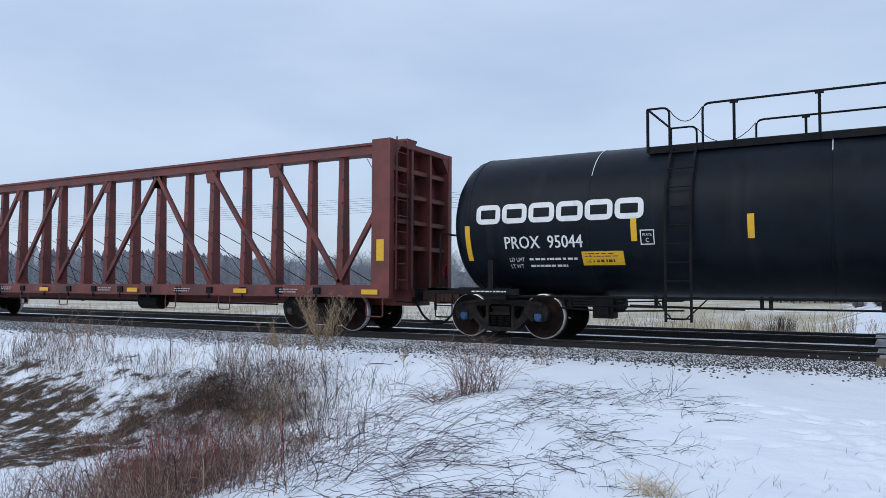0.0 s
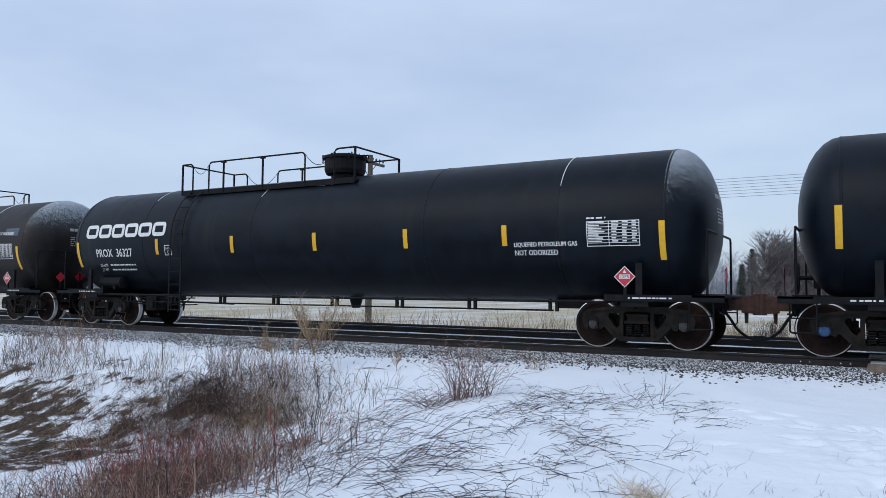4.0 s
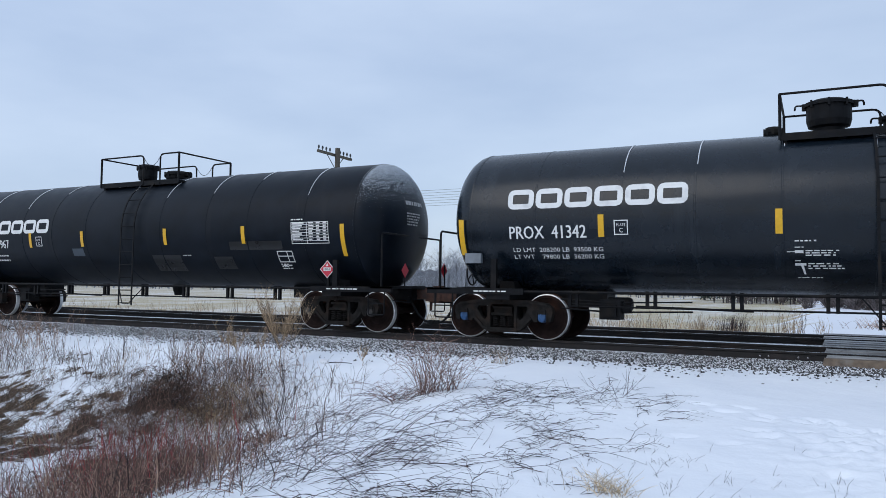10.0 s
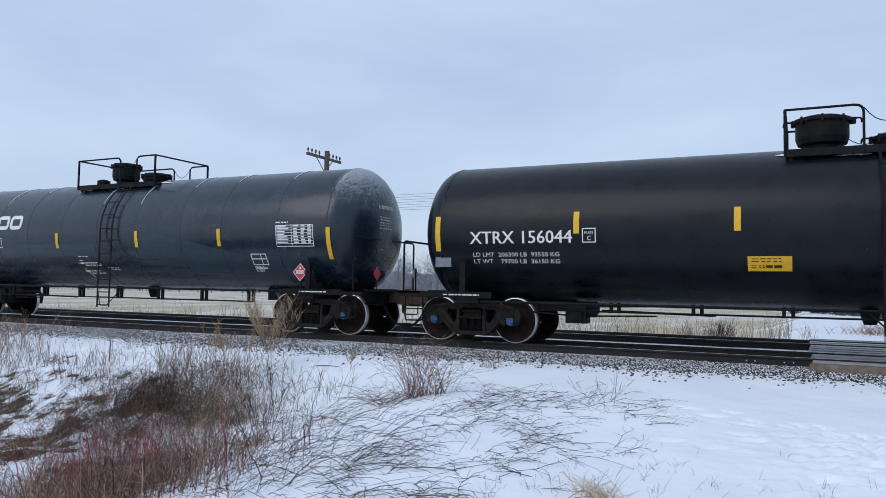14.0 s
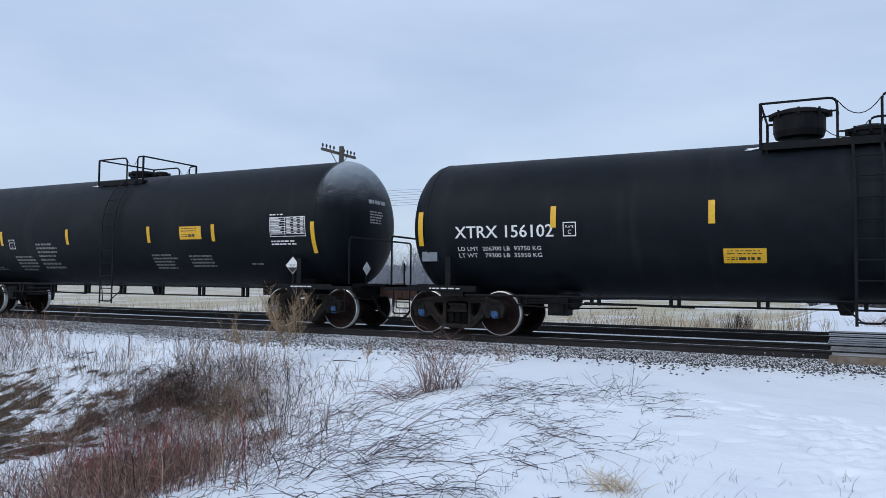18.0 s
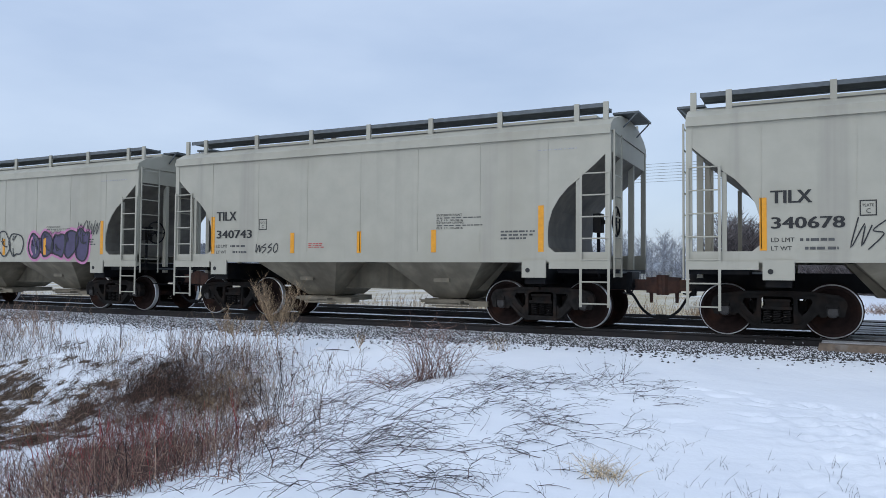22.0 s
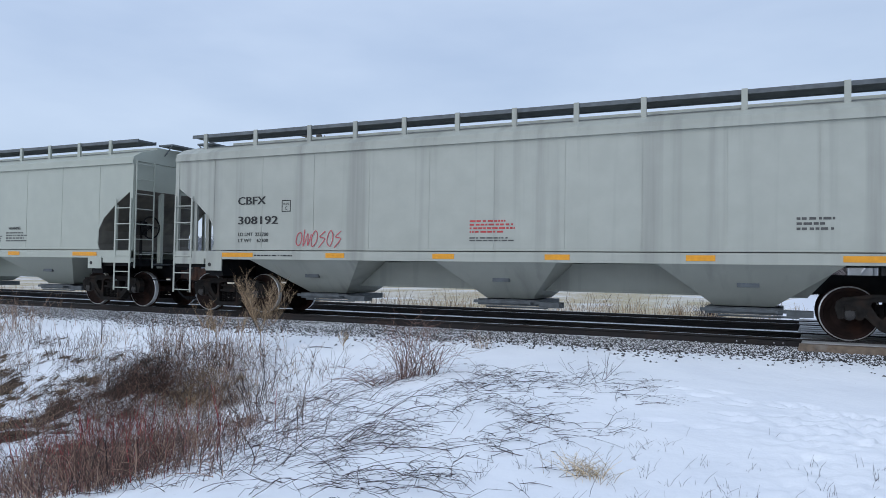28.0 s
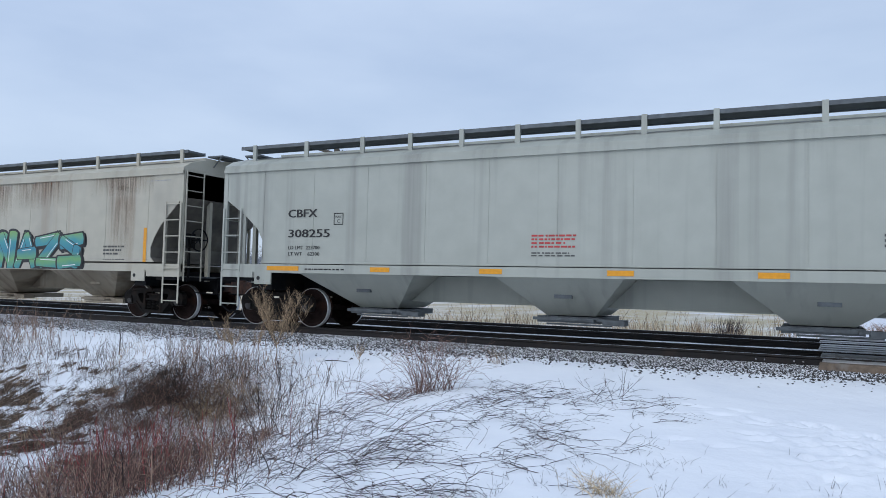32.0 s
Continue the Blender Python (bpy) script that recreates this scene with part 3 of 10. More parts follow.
SIDE_FRAME, SPRINGS, BOLSTER = side_frame_mesh(), spring_mesh(), bolster_mesh()
WHEELSET = {"blue": wheelset_mesh(M["cap_blue"]), "dark": wheelset_mesh(M["cap_dark"])}
WHEELSETS = []


def bogie(car, x, caps):
    b = part("bogie", BOLSTER, None, car)
    x -= 0.046
    b.location = (x, 0, 0)
    for s in (-1, 1):
        f = part("side_frame", SIDE_FRAME, None, b)
        f.location = (0, s * 0.99, 0)
        for o in (-0.16, 0.0, 0.16):
            n = part("coil_spring", SPRINGS, None, b)
            n.location = (o, s * 0.99, 0)
        w = part("wheelset", WHEELSET[caps], None, b, "rust-brown steel wheels with bright worn rims")
        w.location = (s * AXLE, 0, 0.457)
        WHEELSETS.append((w, car, x + s * AXLE, s * AXLE))
    return b


def coupler(car, half, s):
    """Knuckle coupler, draft gear and air hose at one end."""
    bm = bmesh.new()
    box(bm, s * (half - 1.3), s * (half - 0.28), -0.09, 0.09, 0.74, 0.96)
    hexa(bm, [(s * (half - 0.32), -0.10, 0.70), (s * (half - 0.02), -0.17, 0.68), (s * (half - 0.02), 0.17, 0.68), (s * (half - 0.32), 0.10, 0.70)],
         [(s * (half - 0.32), -0.10, 1.00), (s * (half - 0.02), -0.17, 1.02), (s * (half - 0.02), 0.17, 1.02), (s * (half - 0.32), 0.10, 1.00)])
    lathe(bm, [(0.66, 0.085), (1.05, 0.085)], 10, "z", (s * (half - 0.04), -0.10, 0))
    lathe(bm, [(0.50, 0.03), (0.72, 0.04)], 8, "z", (s * (half - 0.25), 0.05, 0))
    bmesh.ops.recalc_face_normals(bm, faces=bm.faces)
    part("coupler", bm, M["rust"], car, "rust-brown knuckle coupler")
    bm = bmesh.new()
    pts = [(s * (half - 0.62), -0.32, 0.76), (s * (half - 0.50), -0.34, 0.62), (s * (half - 0.36), -0.33, 0.38), (s * (half - 0.17), -0.30, 0.24), (s * half, -0.28, 0.235)]
    tube(bm, bent(pts, 0.15), 0.027, 7)
    box(bm, *sorted((s * (half - 0.10), s * half)), -0.325, -0.235, 0.20, 0.29)
    lathe(bm, [(0.66, 0.045), (0.80, 0.05)], 8, "z", (s * (half - 0.62), -0.32, 0))
    part("air_hose", bm, M["frame"], car)
    bm = bmesh.new()
    tube(bm, [(s * (half - 0.55), -1.15, 0.72), (s * (half - 0.60), -0.2, 0.66), (s * (half - 0.50), 0.0, 0.95)], 0.016, 5)
    part("uncoupling_lever", bm, M["frame"], car)


RUNGS = {}


def rung_mesh(width, mat):
    key = (round(width, 3), mat.name)
    if key not in RUNGS:
        bm = bmesh.new()
        tube(bm, [(0, 0, 0), (width, 0, 0)], 0.014, 5)
        me = bpy.data.meshes.new("rung")
        bm.to_mesh(me)
        bm.free()
        me.materials.append(mat)
        RUNGS[key] = me
    return RUNGS[key]


def ladder(car, x0, x1, z0, z1, y, mat, step=0.33, place=None, name="ladder"):
    bm = bmesh.new()
    zs = [z0 + (z1 - z0) * i / 12 for i in range(13)]
    if place is None:
        place = lambda u, v, d: Vector((u, y - d, v))
    for x in (x0, x1):
        pts = [place(x, z, 0.10) for z in zs]
        prev = None
        for q in pts:
            ring = [bm.verts.new(q + Vector(o)) for o in ((-0.023, -0.008, 0), (0.023, -0.008, 0), (0.023, 0.008, 0), (-0.023, 0.008, 0))]
            if prev:
                for i in range(4):
                    bm.faces.new((prev[i], prev[(i + 1) % 4], ring[(i + 1) % 4], ring[i]))
            else:
                bm.faces.new(ring[::-1])
            prev = ring
        bm.faces.new(prev)
    lad = part(name, bm, mat, car)
    z = z0 + 0.06
    me = rung_mesh(abs(x1 - x0), mat)
    while z < z1:
        r = part("rung", me, None, lad)
        r.location = place(min(x0, x1), z, 0.10)
        z += step
    return lad


def brake_wheel(car, x, y, z, s, mat):
    bm = bmesh.new()
    n = 20
    ring = [(x, y + 0.28 * math.cos(2 * math.pi * k / n), z + 0.28 * math.sin(2 * math.pi * k / n)) for k in range(n + 1)]
    tube(bm, ring, 0.018, 6)
    for k in range(5):
        a = 2 * math.pi * k / 5
        tube(bm, [(x, y, z), (x, y + 0.28 * math.cos(a), z + 0.28 * math.sin(a))], 0.014, 5)
    tube(bm, [(x - s * 0.30, y, z), (x, y, z)], 0.04, 8)
    box(bm, x - s * 0.34 - 0.08, x - s * 0.34 + 0.08, y - 0.12, y + 0.12, z - 0.2, z + 0.16)
    tube(bm, [(x - s * 0.34, y, 0.98), (x - s * 0.34, y, z)], 0.035, 6)
    part("brake_wheel", bm, mat, car, "spoked hand brake wheel with its gear box")


# ---- tank cars ----
def end_print(car, tip, hd, r, zc):
    """Small stencils on the rear head, and a placard on its post beside them."""
    def head(u, v, d):
        q = max(0.0, 1 - (u * u + v * v) / (r * r))
        return Vector((tip - hd + (hd + d) * math.sqrt(q), u * (1 + d / r), zc + v * (1 + d / r)))
    bars(head, -0.35, 0.45, 0.42, 0.60, 1, M["faded"], car)
    bars(head, -0.35, 0.25, -0.02, 0.30, 5, M["faded"], car)


def tank_car(x_front, x_rear, r=1.47, zc=2.45, over=1.98, paint="black", caps="dark", platform=(-1.6, 2.2), plat_z=3.68, rail_z=4.5,
             ladder_x=(-0.13, 0.31), domes=(), bar_x=(), mark=None, logo=None, extras=(), label="", tips=0.66, frost=True,
             seams=(), long_rail=False, bar_mid=2.19, brake=True, mark_end=True, mast=False, shield=False, crest=False, yp=0.95, rails=(), far=(), end_card="placard"):
    half = (x_rear - x_front) / 2 + over
    tc = (x_rear - x_front) / 2
    car = new("tank_car")
    tagged(car, label, "tank car", "cars of the passing train")
    tip = half - tips
    hd = r * 0.5
    prof = []
    for k in range(9):
        a = k / 8 * math.pi / 2
        prof.append((-(tip - hd) - hd * math.cos(a), max(0.02, r * math.sin(a))))
    n_long = 10
    for i in range(1, n_long):
        prof.append((-(tip - hd) + 2 * (tip - hd) * i / n_long, r))
    prof += [(-a, q) for a, q in reversed(prof[:9])]
    bm = bmesh.new()
    lathe(bm, prof, 72, "x", (0, 0, zc))
    bmesh.ops.recalc_face_normals(bm, faces=bm.faces)
    part("tank_shell", bm, M[paint], car, smooth=True)
    side = round_on(r, zc)
    # weld seams and head bands
    for x in [i for i in seams] + [-(tip - hd), tip - hd]:
        bm = bmesh.new()
        lathe(bm, [(x - 0.022, r - 0.002), (x - 0.015, r + 0.006), (x + 0.015, r + 0.006), (x + 0.022, r - 0.002)], 64, "x", (0, 0, zc))
        part("weld_seam", bm, M[paint], car)
    # snow caught on the seams, and frost on the rear head
    RS = random.Random(int(x_front * 10))
    for x in seams:
        if RS.random() < 0.2:
            continue
        bm = bmesh.new()
        a0, a1 = radians(RS.uniform(24, 56)), radians(RS.uniform(66, 92))
        pts = [(x + 0.02, -math.cos(a) * (r + 0.007), zc + math.sin(a) * (r + 0.007)) for a in [a0 + (a1 - a0) * i / 10 for i in range(11)]]
        tube(bm, pts, 0.007, 4, r_end=0.012)
        part("seam_snow", bm, M["snow"], car, "thin snow line caught on the weld")
    if frost:
        bm = bmesh.new()
        lathe(bm, [(-0.03, r + 0.004)] + [((hd + 0.005) * math.sin(k * math.pi / 16), (r + 0.004) * max(0.02, math.cos(k * math.pi / 16))) for k in range(9)], 64, "x")
        cap = part("head_frost", bm, M[frost if isinstance(frost, str) else "frost"], car, "speckled frost on the tank's end", smooth=True)
        cap.location = (tip - hd, 0, zc)
    if crest:
        bm = bmesh.new()
        arc = [radians(52 + 5 * i) for i in range(16)]
        ends = [[bm.verts.new((x, -math.cos(a) * (r + 0.009), math.sin(a) * (r + 0.009))) for a in arc] for x in (-(tip - hd), platform[0] - 0.3)]
        for i in range(15):
            bm.faces.new((ends[0][i], ends[1][i], ends[1][i + 1], ends[0][i + 1]))
        bmesh.ops.recalc_face_normals(bm, faces=bm.faces)
        part("crest_frost", bm, M["crest_frost"], car, "thin frost blown along the tank's crest", smooth=True).location = (0, 0, zc)
    for s in (-1, 1) if shield else ():
        bm = bmesh.new()
        lathe(bm, [(s * (tip - hd - 0.05), r + 0.012)] + [(s * (tip - hd + (hd + 0.03) * math.sin(k * math.pi / 16)), (r + 0.03) * max(0.02, math.cos(k * math.pi / 16))) for k in range(9)], 64, "x", (0, 0, zc), caps=False)
        bmesh.ops.delete(bm, geom=[f for f in bm.faces if f.calc_center_median().z > zc + 0.12], context="FACES")
        bmesh.ops.solidify(bm, geom=bm.faces[:], thickness=0.02)
        bmesh.ops.recalc_face_normals(bm, faces=bm.faces)
        part("head_shield", bm, M[paint], car, "half shield over the lower tank end", smooth=True)
    for k in range(5 if frost else 0):
        u0 = RS.uniform(platform[0] - 0.4, platform[1] + 0.3)
        w0, vv = RS.uniform(0.15, 0.7), zc + r * RS.uniform(0.80, 0.93)
        top_ = [(u0 + w0 * i / 8, vv + 0.03 * RS.uniform(0.3, 1.0) * math.sin(math.pi * i / 8)) for i in range(9)]
        low_ = [(u0 + w0 * i / 8, vv - 0.03 * RS.uniform(0.2, 1.0) * math.sin(math.pi * i / 8)) for i in range(7, 0, -1)]
        decal(side, [low_ + top_], M["snow"], car, "snow_patch", "thin snow left on the tank's top", d=0.01)
    if mast:
        bm = bmesh.new()
        tube(bm, [(-half + 0.90, -0.5, 1.0), (-half + 0.90, -0.5, 2.45)], 0.024, 7)
        tube(bm, bent([(-half + 0.98, -0.5, 2.36), (-half + 0.80, -0.5, 2.42), (-half + 0.72, -0.5, 2.30)], 0.05), 0.026, 6)
        part("end_mast", bm, M["frame"], car)
    if frost and mark_end:
        end_print(car, tip, hd, r, zc)
    # stub sills, bolsters, end platforms, saddles
    insulated = end_card == "white"
    for s in (-1, 1):
        bm = bmesh.new()
        box(bm, *sorted((s * (tc - 1.9), s * (half - 0.55))), -0.32, 0.32, 0.72, 1.04)
        box(bm, *sorted((s * (tc - 0.25), s * (tc + 0.25))), -1.42, 1.42, 0.80, 1.02)
        hexa(bm, [(s * tc - 0.16, -0.9, 1.0), (s * tc + 0.16, -0.9, 1.0), (s * tc + 0.16, 0.9, 1.0), (s * tc - 0.16, 0.9, 1.0)],
             [(s * tc - 0.16, -0.95, zc - r * 0.86), (s * tc + 0.16, -0.95, zc - r * 0.86), (s * tc + 0.16, 0.95, zc - r * 0.86), (s * tc - 0.16, 0.95, zc - r * 0.86)])
        part("stub_sill", bm, M["frame"], car)
        bm = bmesh.new()
        e0, e1 = sorted((s * (tc - 0.55), s * (half - 0.42)))
        for y in (-1.46, 1.40):
            box(bm, e0, e1, y, y + 0.06, 0.90, 1.02)
        box(bm, *sorted((s * (half - 0.95), s * (half - 0.42))), -1.46, 1.46, 0.98, 1.02)
        part("end_sill", bm, M["frame"], car)
        ep = flat_on(-1.465)
        bars(ep, s * tc - 0.1 if s > 0 else s * tc - 0.5, s * tc + 0.75 if s > 0 else s * tc + 0.4, 0.935, 0.985, 1, M["white"], car)
        xh, zh = s * (half - (0.53 if insulated else 0.70)), 2.06 if insulated else 2.18
        bm = bmesh.new()
        tube(bm, bent([(xh, -1.40, 1.0), (xh, -1.40, zh), (xh, 1.34, zh), (xh, 1.34, 1.0)], 0.10), 0.022, 7)
        part("end_handrail", bm, M["frame"], car)
        xs = s * (half - 0.8)
        for y in (-1.43, 1.43):
            bm = bmesh.new()
            tube(bm, bent([(xs - 0.2, y, 0.92), (xs - 0.2, y, 0.42), (xs + 0.2, y, 0.42), (xs + 0.2, y, 0.92)], 0.05), 0.016, 5)
            tube(bm, [(xs - 0.2, y, 0.66), (xs + 0.2, y, 0.66)], 0.014, 5)
            part("end_step", bm, M["frame"], car)
        coupler(car, half, s)
        bogie(car, s * tc, caps)
        bm = bmesh.new()
        box(bm, s * (tc + 0.09) - 0.06, s * (tc + 0.09) + 0.06, -1.43, -1.36, 1.0, 1.6)
        part("push_pole_post", bm, M["frame"], car)
    # running pipes and brackets under the shell
    bm = bmesh.new()
    zb = zc - r + 0.02
    tube(bm, [(-tc + 0.3, -1.40, zb - 0.02), (tc - 0.3, -1.40, zb - 0.02)], 0.030, 6)
    part("side_pipe", bm, M["frame"], car)
    bm = bmesh.new()
    tube(bm, [(-tc + 1.4, -1.30, 0.70), (tc - 1.6, -1.30, 0.70)], 0.018, 5)
    part("guard_rail", bm, M["frame"], car)
    n_br = 8 if tc > 5 else 5
    for i in range(n_br):
        x = -tc + 1.5 + (2 * tc - 3.1) * i / (n_br - 1)
        bm = bmesh.new()
        for o in (-0.07, 0.07):
            box(bm, x + o - 0.03, x + o + 0.03, -1.33, -1.27, 0.68, zb + 0.02)
        part("bracket", bm, M["frame"], car)
    bm = bmesh.new()
    tube(bm, [(-tc + 1.2, -0.5, 0.72), (-tc + 2.4, -0.5, 0.72)], 0.05, 8)
    lathe(bm, [(-tc + 1.95, 0.10), (-tc + 2.0, 0.14), (-tc + 2.4, 0.14), (-tc + 2.45, 0.10)], 14, "x", (0, -0.55, 0.74))
    tube(bm, [(-tc + 2.5, -0.5, 0.70), (-tc + 4.6, -0.45, 0.66)], 0.025, 6)
    part("brake_cylinder", bm, M["frame"], car)
    bm = bmesh.new()
    box(bm, -tc + 1.95, -tc + 2.35, -1.12, -0.80, 0.46, 0.84)
    box(bm, -tc + 2.02, -tc + 2.28, -1.17, -1.12, 0.52, 0.74)
    lathe(bm, [(-tc + 2.35, 0.09), (-tc + 2.52, 0.08)], 10, "x", (0, -0.96, 0.66))
    part("control_valve", bm, M["frame"], car, "black brake control valve under the tank")
    for y, z in ((-0.98, 0.78), (-0.90, 0.60)):
        bm = bmesh.new()
        tube(bm, [(-tc + 1.15, y, z + 0.05), (-tc + 1.95, y, z)], 0.020, 6)
        tube(bm, [(-tc + 2.35, y, z), (-tc + 3.6, y + 0.1, z + 0.03)], 0.018, 6)
        part("brake_rod", bm, M["frame"], car)
    bm = bmesh.new()
    lathe(bm, [(zb - 0.28, 0.10), (zb - 0.12, 0.15), (zb + 0.1, 0.2)], 14, "z", (0.5, 0, 0))
    part("bottom_outlet", bm, M["frame"], car)
    # air reservoir, or a small lug plate
    bm = bmesh.new()
    if brake or long_rail:
        xr = tc + 0.95 if brake else -tc + 0.55
        lathe(bm, [(xr - 0.48, 0.05), (xr - 0.44, 0.16), (xr + 0.44, 0.16), (xr + 0.48, 0.05)], 16, "x", (0, -1.12, 1.22))
        box(bm, xr - 0.3, xr - 0.22, -1.3, -1.0, 1.02, 1.12)
        box(bm, xr + 0.22, xr + 0.3, -1.3, -1.0, 1.02, 1.12)
        part("air_reservoir", bm, M["frame"], car)
    elif mast:
        bm.free()
    else:
        box(bm, -tc - 0.75, -tc - 0.40, -r * 0.92 + 0.1, -r * 0.9 - 0.03, 1.52, 1.72)
        part("lug_plate", bm, M["plate_grey"], car, "small grey plate on the tank's side")
    if mast:
        brake_wheel(car, -half + 0.81, -0.5, 1.87, -1, M["frame"])
    elif brake:
        brake_wheel(car, half - 0.42, -0.72, 1.75, 1, M["frame"])
    elif insulated:
        brake_wheel(car, half - 0.40, 0.0, 1.77, 1, M["frame"])
    else:
        brake_wheel(car, -half + 0.62, 0.35, 1.36, -1, M["frame"])
    # placards on the end sills
    for s in (-1, 1):
        px_ = s * (half - 0.47)
        bm = bmesh.new()
        slab(bm, [(-0.94, 1.38), (-0.78, 1.22), (-0.62, 1.38), (-0.78, 1.54)], 0.0, 0.004)
        bmesh.ops.rotate(bm, cent=(0, 0, 0), matrix=Matrix.Rotation(radians(90), 3, "Z"), verts=bm.verts)
        bmesh.ops.translate(bm, vec=(px_, 0, 0), verts=bm.verts)
        bmesh.ops.recalc_face_normals(bm, faces=bm.faces)
        part("placard", bm, M[end_card], car, "diamond hazard placard")
        bm = bmesh.new()
        box(bm, *sorted((px_ - s * 0.02, px_ - s * 0.006)), -0.80, -0.76, 1.0, 1.5)
        part("placard_holder", bm, M["frame"], car)
    # top platform: two walkways, corner posts, hooped side rails with a gap at the ladder, rails across the ends
    p0, p1 = platform
    bm = bmesh.new()
    for y0, y1 in ((-yp, -yp + 0.40), (yp - 0.40, yp)):
        box(bm, p0, p1, y0, y1, plat_z - 0.05, plat_z)
        box(bm, p0, p1, *((y0 - 0.008, y0) if y0 < 0 else (y1, y1 + 0.008)), plat_z - 0.10, plat_z + 0.03)
        for x in (p0 + 0.06, p1 - 0.11):
            box(bm, x, x + 0.05, y0 + 0.05, y0 + 0.11, zc + math.sqrt(max(0, r * r - yp * yp)) - 0.03, plat_z - 0.05)
    for x in (p0, p1 - 0.3):
        box(bm, x, x + 0.3, -yp + 0.40, yp - 0.40, plat_z - 0.05, plat_z - 0.002)
    part("top_platform", bm, M["frame"], car)
    near_rails = rails or ((p0, p0 + 0.56 * (p1 - p0), ()), (p0 + 0.77 * (p1 - p0), p1, ()))
    far_rails = far or near_rails
    for y, sections in ((-yp, near_rails), (yp, far_rails)):
        for x0, x1, posts_ in sections:
            bm = bmesh.new()
            k = min(0.14, 0.4 * (x1 - x0))
            line = [(x0, y, plat_z - 0.08), (x0, y, rail_z), (x1, y, rail_z), (x1, y, plat_z - 0.08)]
            if x0 == p0:
                tube(bm, line[:2], 0.030, 6)
                tube(bm, bent(line[1:], k), 0.022, 7)
            elif x1 == p1:
                tube(bm, line[2:], 0.030, 6)
                tube(bm, bent(line[:3], k), 0.022, 7)
            else:
                tube(bm, bent(line, k), 0.022, 7)
            for x in posts_:
                tube(bm, [(x, y, plat_z - 0.08), (x, y, rail_z)], 0.028, 6)
                box(bm, x - 0.07, x + 0.07, y - 0.03, y + 0.03, rail_z - 0.05, rail_z - 0.01)
            part("platform_rail", bm, M["frame"], car)
        for (_, xa, _), (xb, _, _) in zip(sections, sections[1:]):
            if xb - xa > 0.3:
                bm = bmesh.new()
                tube(bm, [(xa + (xb - xa) * i / 8, y, rail_z - 0.05 - 0.9 * (xb - xa) ** 0.5 * 0.35 * (1 - (i / 4 - 1) ** 2)) for i in range(9)], 0.008, 4)
                part("safety_chain", bm, M["frame"], car)
    for x in (p0, p1):
        bm = bmesh.new()
        tube(bm, [(x, -yp, rail_z), (x, yp, rail_z)], 0.022, 6)
        part("end_rail", bm, M["frame"], car)
    for dx, dr, dz0, dz1, dname in domes:
        bm = bmesh.new()
        lathe(bm, [(dz0, dr * 0.66), (dz0 + (dz1 - dz0) * 0.26, dr * 0.68), (dz0 + (dz1 - dz0) * 0.30, dr * 0.92), (dz0 + (dz1 - dz0) * 0.46, dr), (dz1 - 0.10, dr), (dz1 - 0.095, dr * 1.10), (dz1 - 0.035, dr * 1.10), (dz1 - 0.03, dr * 1.0), (dz1 + 0.015, dr * 0.75), (dz1 + 0.03, dr * 0.1)], 28, "z", (dx, 0, 0))
        dome = part(dname, bm, M["frame"], car)
        if dr > 0.22:
            for k in (-1, 1):
                bm = bmesh.new()
                box(bm, dx + k * dr * 1.05 - 0.05, dx + k * dr * 1.05 + 0.05 + 0.03 * k, -0.05, 0.05, dz1 - 0.13, dz1 - 0.02)
                tube(bm, bent([(dx + k * dr * 1.1, 0, dz1 - 0.04), (dx + k * (dr * 1.1 + 0.14), 0, dz1 - 0.03), (dx + k * (dr * 1.1 + 0.15), 0, dz1 - 0.12)], 0.05), 0.018, 5)
                part("lid_clamp", bm, M["frame"], dome)
        for k in range(8):
            bm = bmesh.new()
            a = 2 * math.pi * k / 8
            box(bm, dx + dr * 1.07 * math.cos(a) - 0.02, dx + dr * 1.07 * math.cos(a) + 0.02, dr * 1.07 * math.sin(a) - 0.02, dr * 1.07 * math.sin(a) + 0.02, dz1 - 0.14, dz1 - 0.01)
            part("cover_bolt", bm, M["frame"], dome)
    lx0, lx1 = ladder_x
    arc = round_on(r, zc)
    lp = lambda u, v, d: arc(u, v, d) if v > zc else Vector((u, -(r + d), v))
    ladder(car, lx0, lx1, 0.45, zc + r * 0.80, 0, M["frame"], place=lp)
    bm = bmesh.new()
    mid_ = (lx0 + lx1) / 2
    for x in (lx0 - 0.25, lx1 + 0.25):
        tube(bm, [(x, -1.38, zb - 0.02), (mid_ + (0.12 if x > mid_ else -0.12), -(r + 0.09), 0.50)], 0.014, 5)
    tube(bm, [(mid_ - 0.12, -(r + 0.09), 0.50), (mid_ + 0.12, -(r + 0.09), 0.50)], 0.014, 5)
    part("ladder_brace", bm, M["frame"], car)
    # reflective stripes
    for i, x in enumerate(bar_x):
        end = i in (0, len(bar_x) - 1)
        z0, z1 = (bar_mid - 0.48, bar_mid + 0.22) if end else (bar_mid - 0.17, bar_mid + 0.24)
        decal(side, [rect(x - 0.055, x + 0.055, z0, z1)], M["yellow"], car, "reflector_stripe", d=0.012)
    if logo:
        block_logo(side, *logo, car)
    if mark:
        write(side, *mark, M["white"], car, bold=0.012)
    for ex in extras:
        ex(car, side)
    return car


